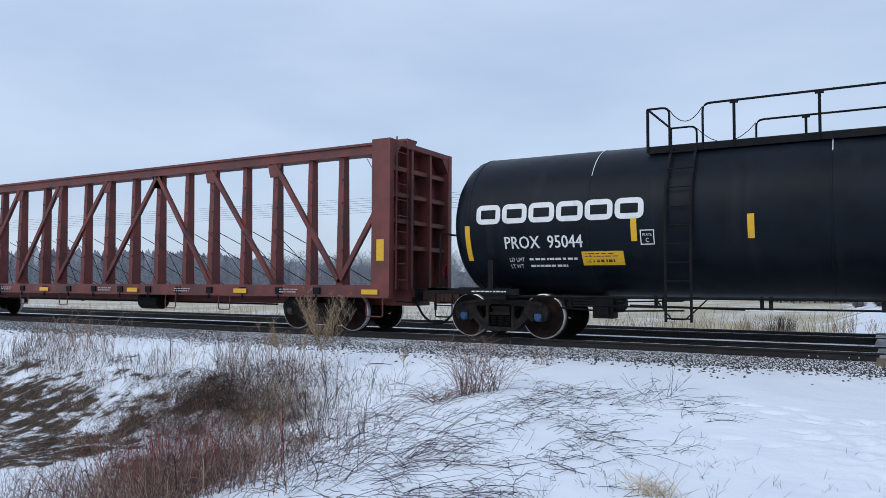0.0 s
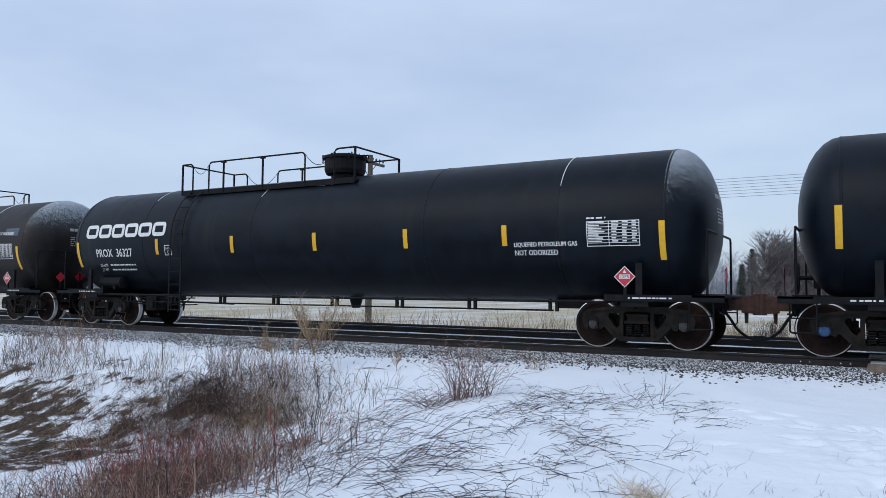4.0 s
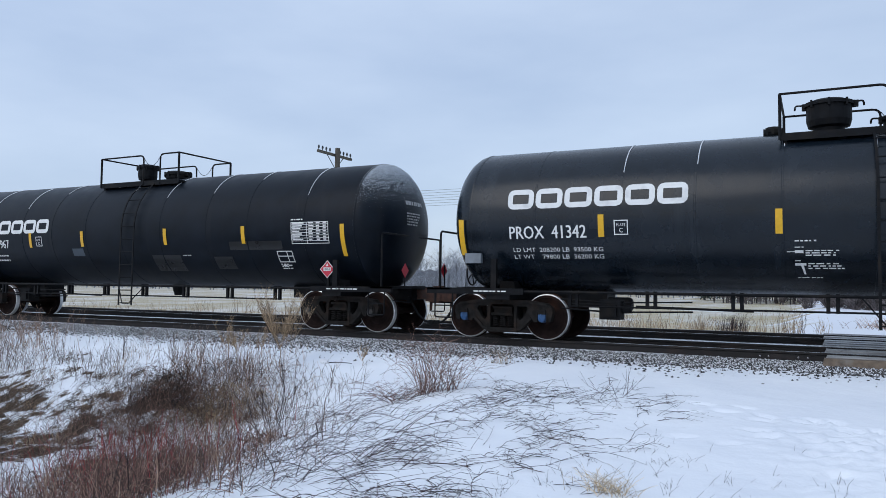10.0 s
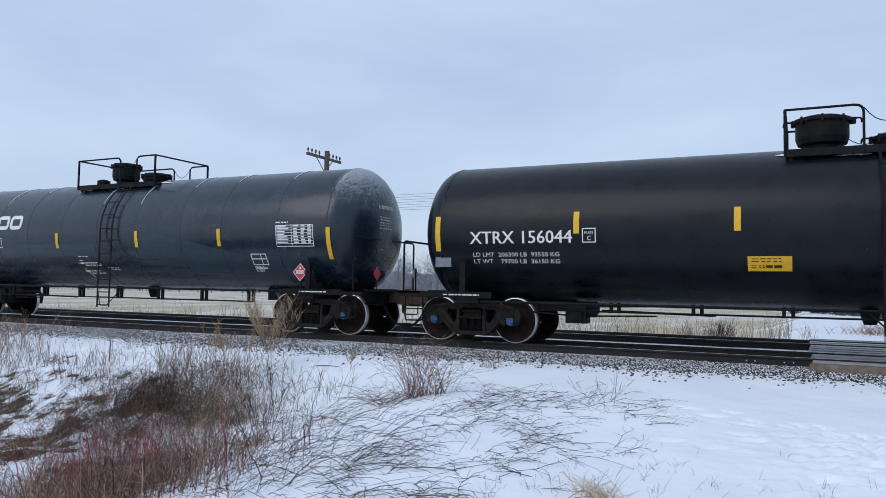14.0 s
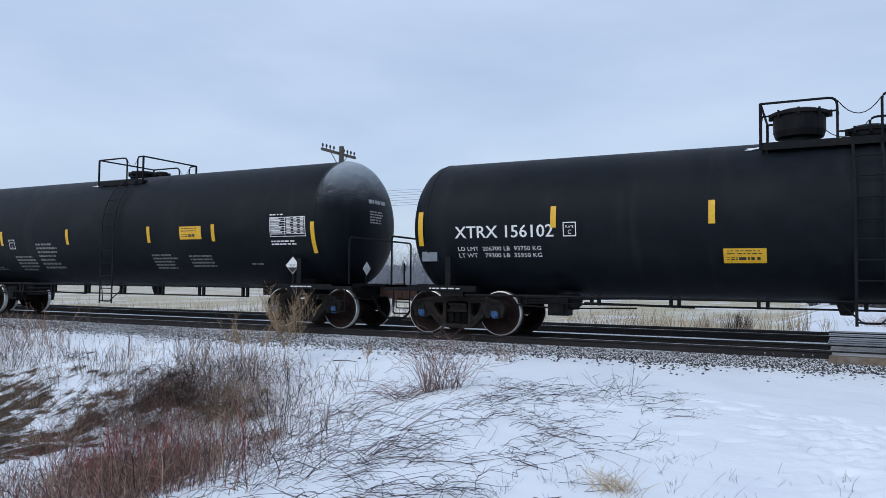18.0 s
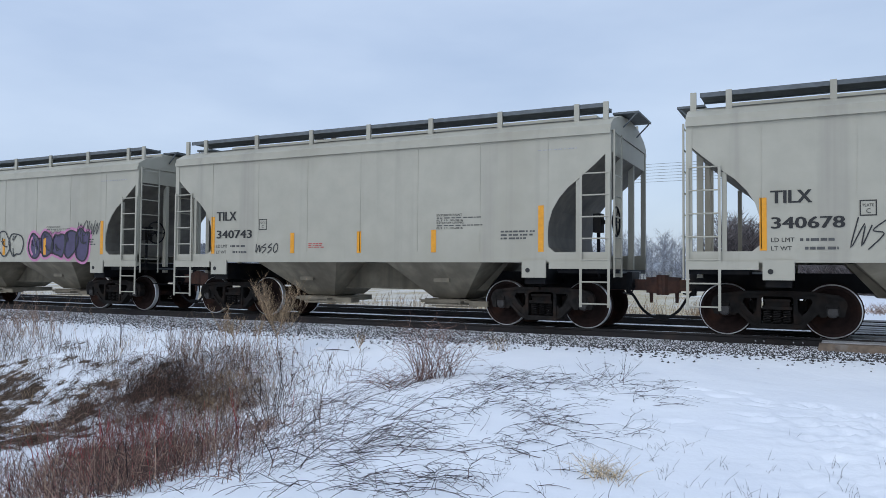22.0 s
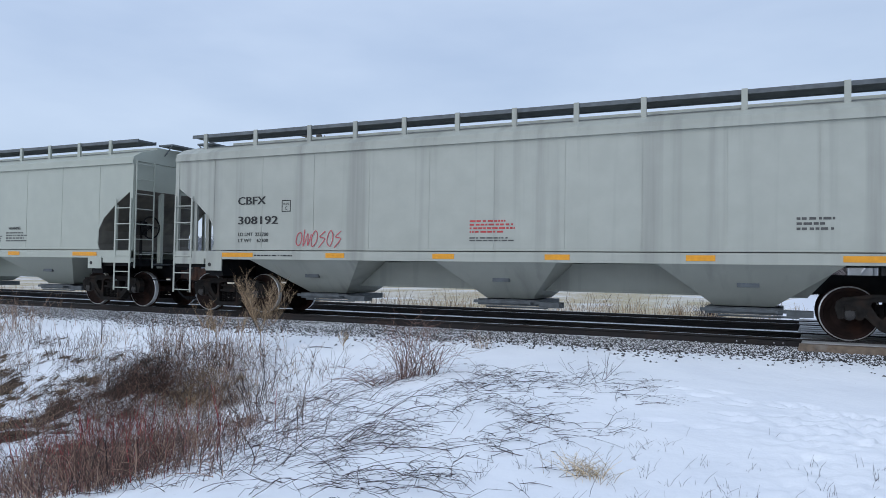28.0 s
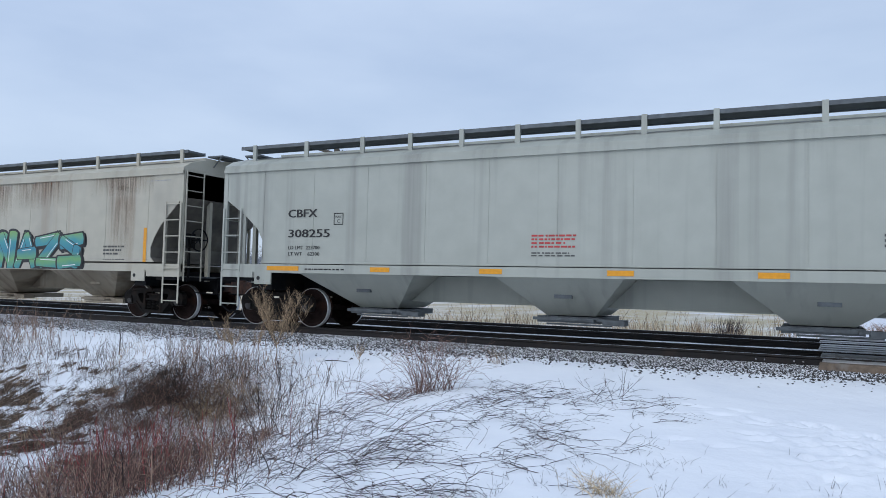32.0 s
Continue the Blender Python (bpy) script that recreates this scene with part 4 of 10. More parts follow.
# ---- covered hopper cars ----
def hopper_car(x_front, x_rear, over=2.12, paint="hopper", caps="dark", end=5.40, eave=3.70, cut=(), bays=(), sill=(1.27, 1.46), width=1.58,
               board_z=4.38, board_y=1.02, posts=(), stripes=(), stripe_z=(1.47, 1.93), flat_stripes=False, label="", extras=(), ribs=0, dirt="hopper_dirt", top_rung=2.95):
    half = (x_rear - x_front) / 2 + over
    tc = (x_rear - x_front) / 2
    car = new("hopper_car")
    tagged(car, label, "hopper car", "cars of the passing train")
    low = M[dirt] if dirt else M[paint]
    fit = M[paint]
    # body: sides with the cut ends, pulled across, with a bowed roof
    out = [(x, z) for x, z in cut]
    outline = [(-x, z) for x, z in reversed(out)] + out
    # outline runs from the lower front cut over the eave to the lower rear cut
    w = width
    for y0, y1 in ((-w, -w + 0.02), (w - 0.02, w)):
        bm = bmesh.new()
        slab(bm, outline, y0, y1)
        bmesh.ops.recalc_face_normals(bm, faces=bm.faces)
        part("side_sheet", bm, M[paint], car)
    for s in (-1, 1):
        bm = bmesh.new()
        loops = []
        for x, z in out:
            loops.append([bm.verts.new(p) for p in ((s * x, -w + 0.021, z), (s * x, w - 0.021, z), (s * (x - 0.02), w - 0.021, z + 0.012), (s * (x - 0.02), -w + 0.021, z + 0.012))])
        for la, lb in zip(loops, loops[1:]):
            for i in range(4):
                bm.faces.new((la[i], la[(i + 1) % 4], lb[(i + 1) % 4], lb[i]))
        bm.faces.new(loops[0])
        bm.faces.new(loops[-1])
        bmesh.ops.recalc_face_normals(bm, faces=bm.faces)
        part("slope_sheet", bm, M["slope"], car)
    # floor that closes the body above the bays
    bm = bmesh.new()
    lowx = out[-1][0]
    box(bm, -lowx, lowx, -w + 0.02, w - 0.02, sill[1] - 0.02, sill[1])
    part("body_floor", bm, low, car)
    # roof
    bm = bmesh.new()
    rp = [(-w - 0.02, eave), (-w - 0.02, eave + 0.10), (-w * 0.86, eave + 0.24), (-w * 0.5, eave + 0.40), (0, eave + 0.46), (w * 0.5, eave + 0.40), (w * 0.86, eave + 0.24), (w + 0.02, eave + 0.10), (w + 0.02, eave)]
    ringa = [bm.verts.new((-end, y, z)) for y, z in rp]
    ringb = [bm.verts.new((end, y, z)) for y, z in rp]
    for i in range(len(rp) - 1):
        bm.faces.new((ringa[i], ringa[i + 1], ringb[i + 1], ringb[i]))
    bm.faces.new(ringa[::-1])
    bm.faces.new(ringb)
    bmesh.ops.recalc_face_normals(bm, faces=bm.faces)
    part("roof", bm, M[paint], car)
    for y in (-w - 0.05, w):
        bm = bmesh.new()
        box(bm, -end, end, y, y + 0.05, eave - 0.07, eave + 0.02)
        part("eave_rail", bm, M[paint], car)
    # hatch trough on the roof
    bm = bmesh.new()
    box(bm, -end + 0.6, end - 0.6, -0.30, 0.30, eave + 0.40, eave + 0.56)
    part("hatch_cover", bm, M[paint], car)
    # side sill, end posts
    ledge = 0.035 if flat_stripes else 0.0
    for y0, y1 in ((-w - ledge, -w + 0.05), (w - 0.05, w + ledge)):
        bm = bmesh.new()
        box(bm, -end, end, y0, y1, sill[0], sill[1])
        part("side_sill", bm, M[paint], car)
    for s in (-1, 1):
        for y in (-w, w - 0.05):
            bm = bmesh.new()
            box(bm, *sorted((s * end, s * (end - 0.10))), y - 0.012, y + 0.06, sill[0] - 0.10, eave)
            part("corner_post", bm, fit, car)
        for y in (-0.62, 0.55):
            bm = bmesh.new()
            box(bm, *sorted((s * (end - 0.05), s * (end - 0.16))), y, y + 0.09, 1.0, eave)
            part("end_post", bm, fit, car)
        for y in (-w + 0.02, w - 0.07):
            bm = bmesh.new()
            xm = s * (end - 0.62)
            box(bm, xm - 0.04, xm + 0.04, y, y + 0.05, sill[1], out_height(out, end - 0.62))
            part("cut_post", bm, fit, car)
        # end top sheet
        bm = bmesh.new()
        zt = out[1][1] if len(out) > 1 else eave - 0.4
        box(bm, *sorted((s * (end - 0.02), s * (end - 0.05))), -w + 0.01, w - 0.01, zt, eave)
        part("end_sheet", bm, M[paint], car)
        # underframe end, stub sill, jacking plate
        bm = bmesh.new()
        box(bm, *sorted((s * (tc - 2.0), s * (half - 0.55))), -0.34, 0.34, 0.76, 1.10)
        box(bm, *sorted((s * (tc - 0.2), s * (tc + 0.2))), -w + 0.05, w - 0.05, 0.86, 1.25)
        box(bm, *sorted((s * (lowx + 0.05), s * end)), -w + 0.05, w - 0.05, sill[0] - 0.20, sill[0] - 0.12)
        part("stub_sill", bm, M["frame"], car)
        for y in (-w - 0.045, w + 0.02):
            bm = bmesh.new()
            box(bm, s * tc - 0.24, s * tc + 0.24, y, y + 0.03, 0.98, sill[0] + 0.04)
            part("jacking_plate", bm, fit, car)
            bm = bmesh.new()
            box(bm, *sorted((s * (tc + 0.3), s * end)), y, y + 0.03, sill[0] - 0.12, sill[0] + 0.02)
            part("end_sill", bm, fit, car)
        bm = bmesh.new()
        lathe(bm, [(-w - 0.055, 0.045), (-w - 0.04, 0.045)], 10, "y", (s * tc - 0.12, 0, 1.12))
        part("jacking_hole", bm, M["ink"], car)
        # ladders and steps
        side = flat_on(-w)
        x1 = s * (end - 0.03)
        x0 = s * (end - 0.55)
        la, lb = min(x0, x1), max(x0, x1)
        ladder(car, la, lb, 0.45, top_rung, -w + 0.06, fit, step=0.40, place=None)
        bm = bmesh.new()
        for k in range(7):
            z = 1.35 + k * 0.38
            tube(bm, [(s * (end + 0.05), -w + 0.05, z), (s * (end + 0.05), -w + 0.62, z)], 0.013, 5)
        tube(bm, [(s * (end + 0.05), -w + 0.62, 1.0), (s * (end + 0.05), -w + 0.62, eave)], 0.02, 5)
        tube(bm, [(s * (end + 0.05), -w + 0.05, 1.0), (s * (end + 0.05), -w + 0.05, eave)], 0.02, 5)
        part("end_ladder", bm, fit, car)
        bm = bmesh.new()
        box(bm, *sorted((s * (end - 1.2), s * (end + 0.02))), -0.95, 0.95, 1.08, 1.12)
        part("end_platform", bm, M["grate"], car)
        coupler(car, half, s)
        bogie(car, s * tc, caps)
    brake_wheel(car, end - 0.05, -0.95, 2.05, 1, M["frame"])
    # bays
    for t0, t1, b0, b1 in bays:
        bm = bmesh.new()
        yb, zt, zb = 0.62, sill[0] + 0.02, 0.52
        hexa(bm, [(b0, -yb, zb), (b1, -yb, zb), (b1, yb, zb), (b0, yb, zb)], [(t0, -w + 0.03, zt), (t1, -w + 0.03, zt), (t1, w - 0.03, zt), (t0, w - 0.03, zt)])
        bay = part("hopper_bay", bm, low, car)
        bm = bmesh.new()
        box(bm, b0 - 0.14, b1 + 0.14, -0.78, 0.78, 0.38, 0.50)
        box(bm, b0 - 0.22, b1 + 0.22, -0.82, -0.76, 0.42, 0.48)
        tube(bm, [(b1 + 0.05, -1.02, 0.44), (b1 + 0.05, 0.7, 0.44)], 0.025, 6)
        tube(bm, [(b0 + 0.1, -0.9, 0.36), (b1 + 0.4, -0.9, 0.36)], 0.02, 5)
        box(bm, b1 + 0.20, b1 + 0.62, -0.86, -0.52, 0.36, 0.47)
        for i in range(7):
            tube(bm, [(b0 - 0.1 + (b1 - b0 + 0.2) * i / 6, -0.815, 0.49), (b0 - 0.1 + (b1 - b0 + 0.2) * i / 6, -0.815, 0.51)], 0.018, 5)
        part("outlet_gate", bm, M["grate"] if not dirt else M[dirt], bay)
        bm = bmesh.new()
        k = 0.42
        u = (t0 + t1) / 2
        yq = -w + 0.03 + (w - 0.03 - yb) * 0.5 - 0.03
        box(bm, u - 0.18, u + 0.18, yq - 0.02, yq + 0.03, 0.86, 1.0)
        part("vibrator_bracket", bm, M[dirt] if dirt else M["grate"], bay)
    # centre sill between the bays
    bm = bmesh.new()
    slab(bm, [(-tc + 1.5, 0.69), (tc - 1.5, 0.69), (tc - 1.0, sill[0]), (-tc + 1.0, sill[0])], -0.38, 0.38)
    box(bm, -tc + 1.5, tc - 1.5, -0.43, 0.43, 0.685, 0.715)
    part("centre_sill", bm, low, car)
    # running board on posts
    for x in posts:
        for y in (-board_y - 0.025, board_y - 0.025):
            bm = bmesh.new()
            box(bm, x - 0.05, x + 0.05, y, y + 0.05, eave + 0.14, board_z + 0.012)
            part("board_post", bm, fit, car)
    for y0, y1 in ((-board_y, -board_y + 0.60), (board_y - 0.60, board_y)):
        bm = bmesh.new()
        zb = board_z
        for x in (y0, y1 - 0.03):
            box(bm, -end + 0.2, end - 0.2, x, x + 0.03, zb - 0.08, zb)
        i = -end + 0.2
        while i < end - 0.2:
            box(bm, i, i + 0.018, y0 + 0.03, y1 - 0.03, zb - 0.045, zb - 0.012)
            i += 0.085
        box(bm, -end + 0.2, end - 0.2, y0 + 0.03, y1 - 0.03, zb - 0.06, zb - 0.05)
        part("running_board", bm, M["grate"], car)
    for s in (-1, 1):
        bm = bmesh.new()
        box(bm, *sorted((s * (end - 0.2), s * (end + 0.30))), -0.62, 0.62, board_z - 0.10, board_z - 0.06)
        tube(bm, [(s * (end + 0.26), -0.6, board_z - 0.10), (s * end, -0.6, board_z - 0.36)], 0.016, 5)
        tube(bm, [(s * (end + 0.26), 0.6, board_z - 0.10), (s * end, 0.6, board_z - 0.36)], 0.016, 5)
        part("end_board", bm, M["grate"], car)
    side = flat_on(-w)
    sil = flat_on(-w - 0.035)
    for x in stripes:
        if flat_stripes:
            big = x in (stripes[0], stripes[-1])
            decal(sil, [rect(x - (0.45 if big else 0.24), x + (0.45 if big else 0.24), sill[0] + 0.05, sill[0] + 0.15)], M["amber"], car, "reflector_stripe")
        else:
            big = x in (stripes[0], stripes[-1])
            decal(side, [rect(x - 0.055, x + 0.055, stripe_z[0], stripe_z[1] + (0.42 if big else 0))], M["amber"], car, "reflector_stripe")
    for i in range(ribs):
        x = -end + 1.2 + (2 * end - 2.4) * i / (ribs - 1)
        bm = bmesh.new()
        box(bm, x - 0.008, x + 0.008, -w - 0.006, -w, max(sill[1], 1.5), eave - 0.05)
        part("sheet_seam", bm, M[paint], car)
    for ex in extras:
        ex(car, side)
    return car


def out_height(out, x):
    """The height of the cut's edge over x."""
    for (x0, z0), (x1, z1) in zip(out, out[1:]):
        if min(x0, x1) <= x <= max(x0, x1) and x0 != x1:
            return z0 + (z1 - z0) * (x - x0) / (x1 - x0)
    return out[0][1]


# ---- centre-beam flat car ----
def centerbeam_car(x_front, x_rear):
    tc = (x_rear - x_front) / 2
    half = tc + 2.85
    car = new("centerbeam_flat_car")
    tagged(car, "empty brown-red centre-beam lumber flat car with steel truss", "flat car", "cars of the passing train")
    m = M["boxcar"]
    end = tc + 2.26
    bm = bmesh.new()
    box(bm, -end, end, -0.35, 0.35, 0.60, 1.0)
    part("centre_sill", bm, m, car)
    bm = bmesh.new()
    box(bm, -end + 0.4, end - 0.4, -1.36, 1.36, 0.98, 1.06)
    part("deck", bm, m, car)
    for y in (-1.40, 1.36):
        bm = bmesh.new()
        box(bm, -end, end, y, y + 0.05, 0.80, 1.08)
        box(bm, -end, end, y - 0.03, y + 0.05, 0.80, 0.84)
        part("side_sill", bm, m, car)
    i, x = 0, -end + 1.2
    while x < end - 1.0:
        bm = bmesh.new()
        box(bm, x - 0.10, x + 0.10, -1.44, -1.38, 0.86, 1.02)
        tube(bm, [(x, -1.43, 0.84), (x, -1.43, 0.72)], 0.03, 6)
        part("winch", bm, M["frame"], car)
        x += 1.18
    bm = bmesh.new()
    box(bm, -end + 0.3, end - 0.3, -0.16, 0.16, 4.36, 4.52)
    part("top_chord", bm, m, car)
    for z in (4.52, 4.30):
        bm = bmesh.new()
        box(bm, -end + 0.3, end - 0.3, -0.21, 0.21, z, z + 0.06)
        part("chord_flange", bm, m, car)
    xs = [-8.15, -7.0, -5.84, -4.47, -3.59, -2.24, -1.11, 0.11, 1.26, 2.47, 3.51, 4.77, 5.90, 7.10, 8.11]
    for k, x in enumerate(xs):
        bm = bmesh.new()
        wid = 0.085 if k % 2 else 0.10
        hexa(bm, [(x - wid, -0.16, 1.06), (x + wid, -0.16, 1.06), (x + wid, 0.16, 1.06), (x - wid, 0.16, 1.06)],
             [(x - wid * 0.8, -0.10, 4.42), (x + wid * 0.8, -0.10, 4.42), (x + wid * 0.8, 0.10, 4.42), (x - wid * 0.8, 0.10, 4.42)])
        for z in (1.9, 2.5, 3.1, 3.7):
            box(bm, x + wid * 0.8, x + wid * 0.8 + 0.02, -0.2, -0.15, z, z + 0.06)
        part("beam_post", bm, m, car)
    mid = len(xs) // 2
    for k in range(0, len(xs) - 1, 2):
        a, b = (k, min(k + 2, len(xs) - 1))
        up_first = k >= mid
        xa, xb = xs[a], xs[b]
        z0, z1 = (4.32, 1.15) if up_first else (1.15, 4.32)
        bm = bmesh.new()
        for y in (-0.14,):
            hexa(bm, [(xa - 0.075, y - 0.05, z0), (xa + 0.075, y - 0.05, z0), (xa + 0.075, y + 0.05, z0), (xa - 0.075, y + 0.05, z0)],
                 [(xb - 0.075, y - 0.05, z1), (xb + 0.075, y - 0.05, z1), (xb + 0.075, y + 0.05, z1), (xb - 0.075, y + 0.05, z1)])
        bmesh.ops.recalc_face_normals(bm, faces=bm.faces)
        part("diagonal", bm, m, car)
        bm = bmesh.new()
        xt = xa if up_first else xb
        slab(bm, [(xt - 0.25, 4.36), (xt + 0.25, 4.36), (xt + 0.14, 3.95), (xt - 0.14, 3.95)], -0.17, -0.13)
        part("gusset", bm, m, car)
    # slack tie-down cables between the posts
    for xa, xb in zip(xs, xs[2:]):
        for y in (-0.55, 0.55):
            bm = bmesh.new()
            tube(bm, [(xa, y * 0.4, 2.55), ((xa + xb) / 2 + 0.12, y * 1.2, 1.85), (xb + 0.2, y * 2.2, 1.08)], 0.011, 4)
            part("tie_cable", bm, M["frame"], car)
    for s in (-1, 1):
        x0, x1 = sorted((s * end, s * (end - 0.48)))

        def piece_of(name, *sizes):
            bm = bmesh.new()
            box(bm, *sizes)
            part(name, bm, m, car)
        for y in (-1.40, 1.24):
            piece_of("bulkhead_post", x0 - 0.004, x1 + 0.004, y - 0.004 if y < 0 else y, y + 0.16 + (0.004 if y > 0 else 0), 0.785, 4.364)
        piece_of("bulkhead_beam", x0, x1, -1.24, 1.24, 4.24, 4.36)
        piece_of("bulkhead_panel", *sorted((s * (end - 0.36), s * (end - 0.42))), -1.24, 1.24, 1.0, 4.24)
        for z in (1.9, 2.5, 3.1, 3.7):
            piece_of("bulkhead_rib", *sorted((s * (end - 0.10), s * (end - 0.36))), -1.24, 1.24, z, z + 0.10)
        for y in (-0.45, 0.38):
            piece_of("bulkhead_upright", *sorted((s * (end - 0.03), s * (end - 0.36))), y, y + 0.09, 1.0, 4.24)
        for y in (-1.24, 1.24):
            sg = -1 if y > 0 else 1
            bm = bmesh.new()
            hexa(bm, [(x0 + 0.01, y, 4.239), (x1 - 0.01, y, 4.239), (x1 - 0.01, y + sg * 0.05, 4.239), (x0 + 0.01, y + sg * 0.05, 4.239)],
                 [(x0 + 0.01, y, 3.9), (x1 - 0.01, y, 3.9), (x1 - 0.01, y + sg * 0.3, 4.238), (x0 + 0.01, y + sg * 0.3, 4.238)])
            part("corner_gusset", bm, m, car)
        bm = bmesh.new()
        xa, xb = s * 8.11, s * (end - 0.42)
        hexa(bm, [(xa - 0.07, -0.19, 1.15), (xa + 0.07, -0.19, 1.15), (xa + 0.07, -0.09, 1.15), (xa - 0.07, -0.09, 1.15)],
             [(xb - 0.07, -0.19, 4.2), (xb + 0.07, -0.19, 4.2), (xb + 0.07, -0.09, 4.2), (xb - 0.07, -0.09, 4.2)])
        bmesh.ops.recalc_face_normals(bm, faces=bm.faces)
        part("diagonal", bm, m, car)
        bm = bmesh.new()
        for k in range(9):
            z = 1.2 + k * 0.36
            tube(bm, [(s * (end + 0.05), -1.2, z), (s * (end + 0.05), -0.75, z)], 0.013, 5)
        for y in (-1.2, -0.75):
            tube(bm, [(s * (end + 0.05), y, 1.0), (s * (end + 0.05), y, 4.42)], 0.018, 5)
        part("end_ladder", bm, m, car)
        side = flat_on(-1.405)
        decal(side, [rect(s * (end - 0.24) - 0.10, s * (end - 0.24) + 0.10, 1.62, 2.10)], M["yellow"], car, "reflector_stripe")
        coupler(car, half, s)
        bogie(car, s * tc, "dark")
        bm = bmesh.new()
        box(bm, *sorted((s * (tc - 0.2), s * (tc + 0.2))), -1.3, 1.3, 0.70, 0.92)
        part("bolster_beam", bm, M["frame"], car)
        bm = bmesh.new()
        box(bm, *sorted((s * (end - 0.1), s * (half - 0.5))), -0.3, 0.3, 0.72, 1.0)
        part("stub_sill", bm, M["frame"], car)
        bm = bmesh.new()
        xs0 = s * (end - 0.4)
        tube(bm, bent([(xs0 - 0.22, -1.38, 0.8), (xs0 - 0.22, -1.38, 0.38), (xs0 + 0.22, -1.38, 0.38), (xs0 + 0.22, -1.38, 0.8)], 0.05), 0.016, 5)
        part("end_step", bm, m, car)
    sd = flat_on(-1.435)
    for x in (-6.3, -2.2, 1.9, 6.0, end - 0.5):
        decal(sd, [rect(x - 0.22, x + 0.22, 0.87, 0.98)], M["yellow"], car, "reflector_stripe")
    for x in (-4.5, 0.4, 3.6, 7.3):
        bars(sd, x, x + 0.7, 0.88, 1.0, 2, M["faded"], car)
    bm = bmesh.new()
    lathe(bm, [(-0.4, 0.2), (-0.38, 0.24), (0.38, 0.24), (0.4, 0.2)], 14, "x", (2.0, -0.8, 0.62))
    tube(bm, [(-5, -0.9, 0.62), (1.6, -0.8, 0.60)], 0.03, 6)
    tube(bm, [(2.4, -0.8, 0.60), (6.5, -0.6, 0.58)], 0.025, 6)
    part("brake_cylinder", bm, M["frame"], car)
    for x in (-3.5, -1.5, 3.2, 5.2):
        bm = bmesh.new()
        tube(bm, bent([(x, -1.38, 0.82), (x, -1.38, 0.45), (x + 0.4, -1.38, 0.45), (x + 0.4, -1.38, 0.82)], 0.05), 0.016, 5)
        part("side_step", bm, m, car)
    return car


# ---- the ground ----
def smooth(a, b, x):
    t = max(0.0, min(1.0, (x - a) / (b - a)))
    return t * t * (3 - 2 * t)


def foot_trails():
    """Footprints in the open snow: place and heading, kept by square metre."""
    q = random.Random(21)
    cells = {}
    for x, y, turn, n in ((-2.6, -6.4, 0.10, 9), (-1.6, -5.5, -0.25, 7), (-1.9, -8.0, 0.55, 9), (-0.2, -8.6, 1.15, 8), (0.1, -5.6, -1.2, 7), (-1.0, -6.9, 0.2, 6), (0.7, -8.2, 1.4, 6), (-0.4, -7.7, 0.3, 5)):
        for k in range(n):
            turn += q.gauss(0, 0.12)
            x, y = x + 0.42 * math.cos(turn), y + 0.42 * math.sin(turn)
            side = 0.11 if k % 2 else -0.11
            px, py = x - side * math.sin(turn), y + side * math.cos(turn)
            for i in (-1, 0, 1):
                for j in (-1, 0, 1):
                    cells.setdefault((math.floor(px) + i, math.floor(py) + j), []).append((px, py, turn + q.gauss(0, 0.15), q.uniform(0.6, 1.1)))
    return cells


FEET = foot_trails()


def trodden(x, y):
    """Dents of shoes, and lumps where the snow has been walked through."""
    z = 0.0
    for px, py, turn, deep in FEET.get((math.floor(x), math.floor(y)), ()):
        dx, dy = x - px, y - py
        a, b = dx * math.cos(turn) + dy * math.sin(turn), -dx * math.sin(turn) + dy * math.cos(turn)
        d = (a / 0.15) ** 2 + (b / 0.065) ** 2
        z += deep * (-0.046 * math.exp(-d * d * 0.7) + 0.013 * math.exp(-((d - 2.2) / 0.9) ** 2))
    lumps = smooth(-1.1, 0.5, x + 0.25 * noise.noise(Vector((y * 0.9, 0, 1.0)))) * smooth(-5.6, -7.2, y) * (1 - smooth(2.0, 3.0, x))
    if lumps > 0:
        z += lumps * (0.036 * noise.noise(Vector((x * 5.5, y * 5.5, 12.0))) + 0.024 * noise.noise(Vector((x * 13, y * 13, 14.0))))
    return z


def ground_z(x, y):
    """The lie of the land: bank, ditch on the near side, fields beyond the line."""
    n1 = noise.noise(Vector((x * 0.35, y * 0.35, 0.0)))
    n2 = noise.noise(Vector((x * 1.7, y * 1.7, 3.0)))
    if y < -1.5:
        z = -0.20 - 0.10 * smooth(-2.2, -4.5, y) - 0.25 * smooth(-4, -14, y)
        left = smooth(-3.2, -8.5, x)
        z -= left * 1.15 * smooth(-3.4, -7.4, y) * (1 - 0.75 * smooth(-9.0, -13.5, y))
        z += (0.05 + 0.10 * left) * n1 * smooth(-2.5, -4, y) + 0.035 * n2 * smooth(-2.5, -3.5, y) * (0.35 + 0.65 * left)
        if -3.6 < x < 3.0 and -11.5 < y < -3.5:
            z += trodden(x, y)
        elif x < -7.0 and y > -11.5:
            z += 0.05 * smooth(-7.0, -9.0, x) * smooth(-4.0, -5.0, y) * noise.noise(Vector((x * 4.2, y * 1.5, 17.0)))
        return z
    if y < 7.2:
        return -0.24
    z = -0.24 - 0.75 * smooth(7.2, 11, y)
    road = smooth(-2.5, 0.5, x) * (1 - smooth(9, 13, x))
    level = -0.10 - 0.33 * (min(y, 70.0) - 5.95) / 64.05
    z += road * (level - z) * smooth(7.2, 9, y)
    return z + (0.05 * n1 + 0.02 * n2) * (1 - 0.6 * road)


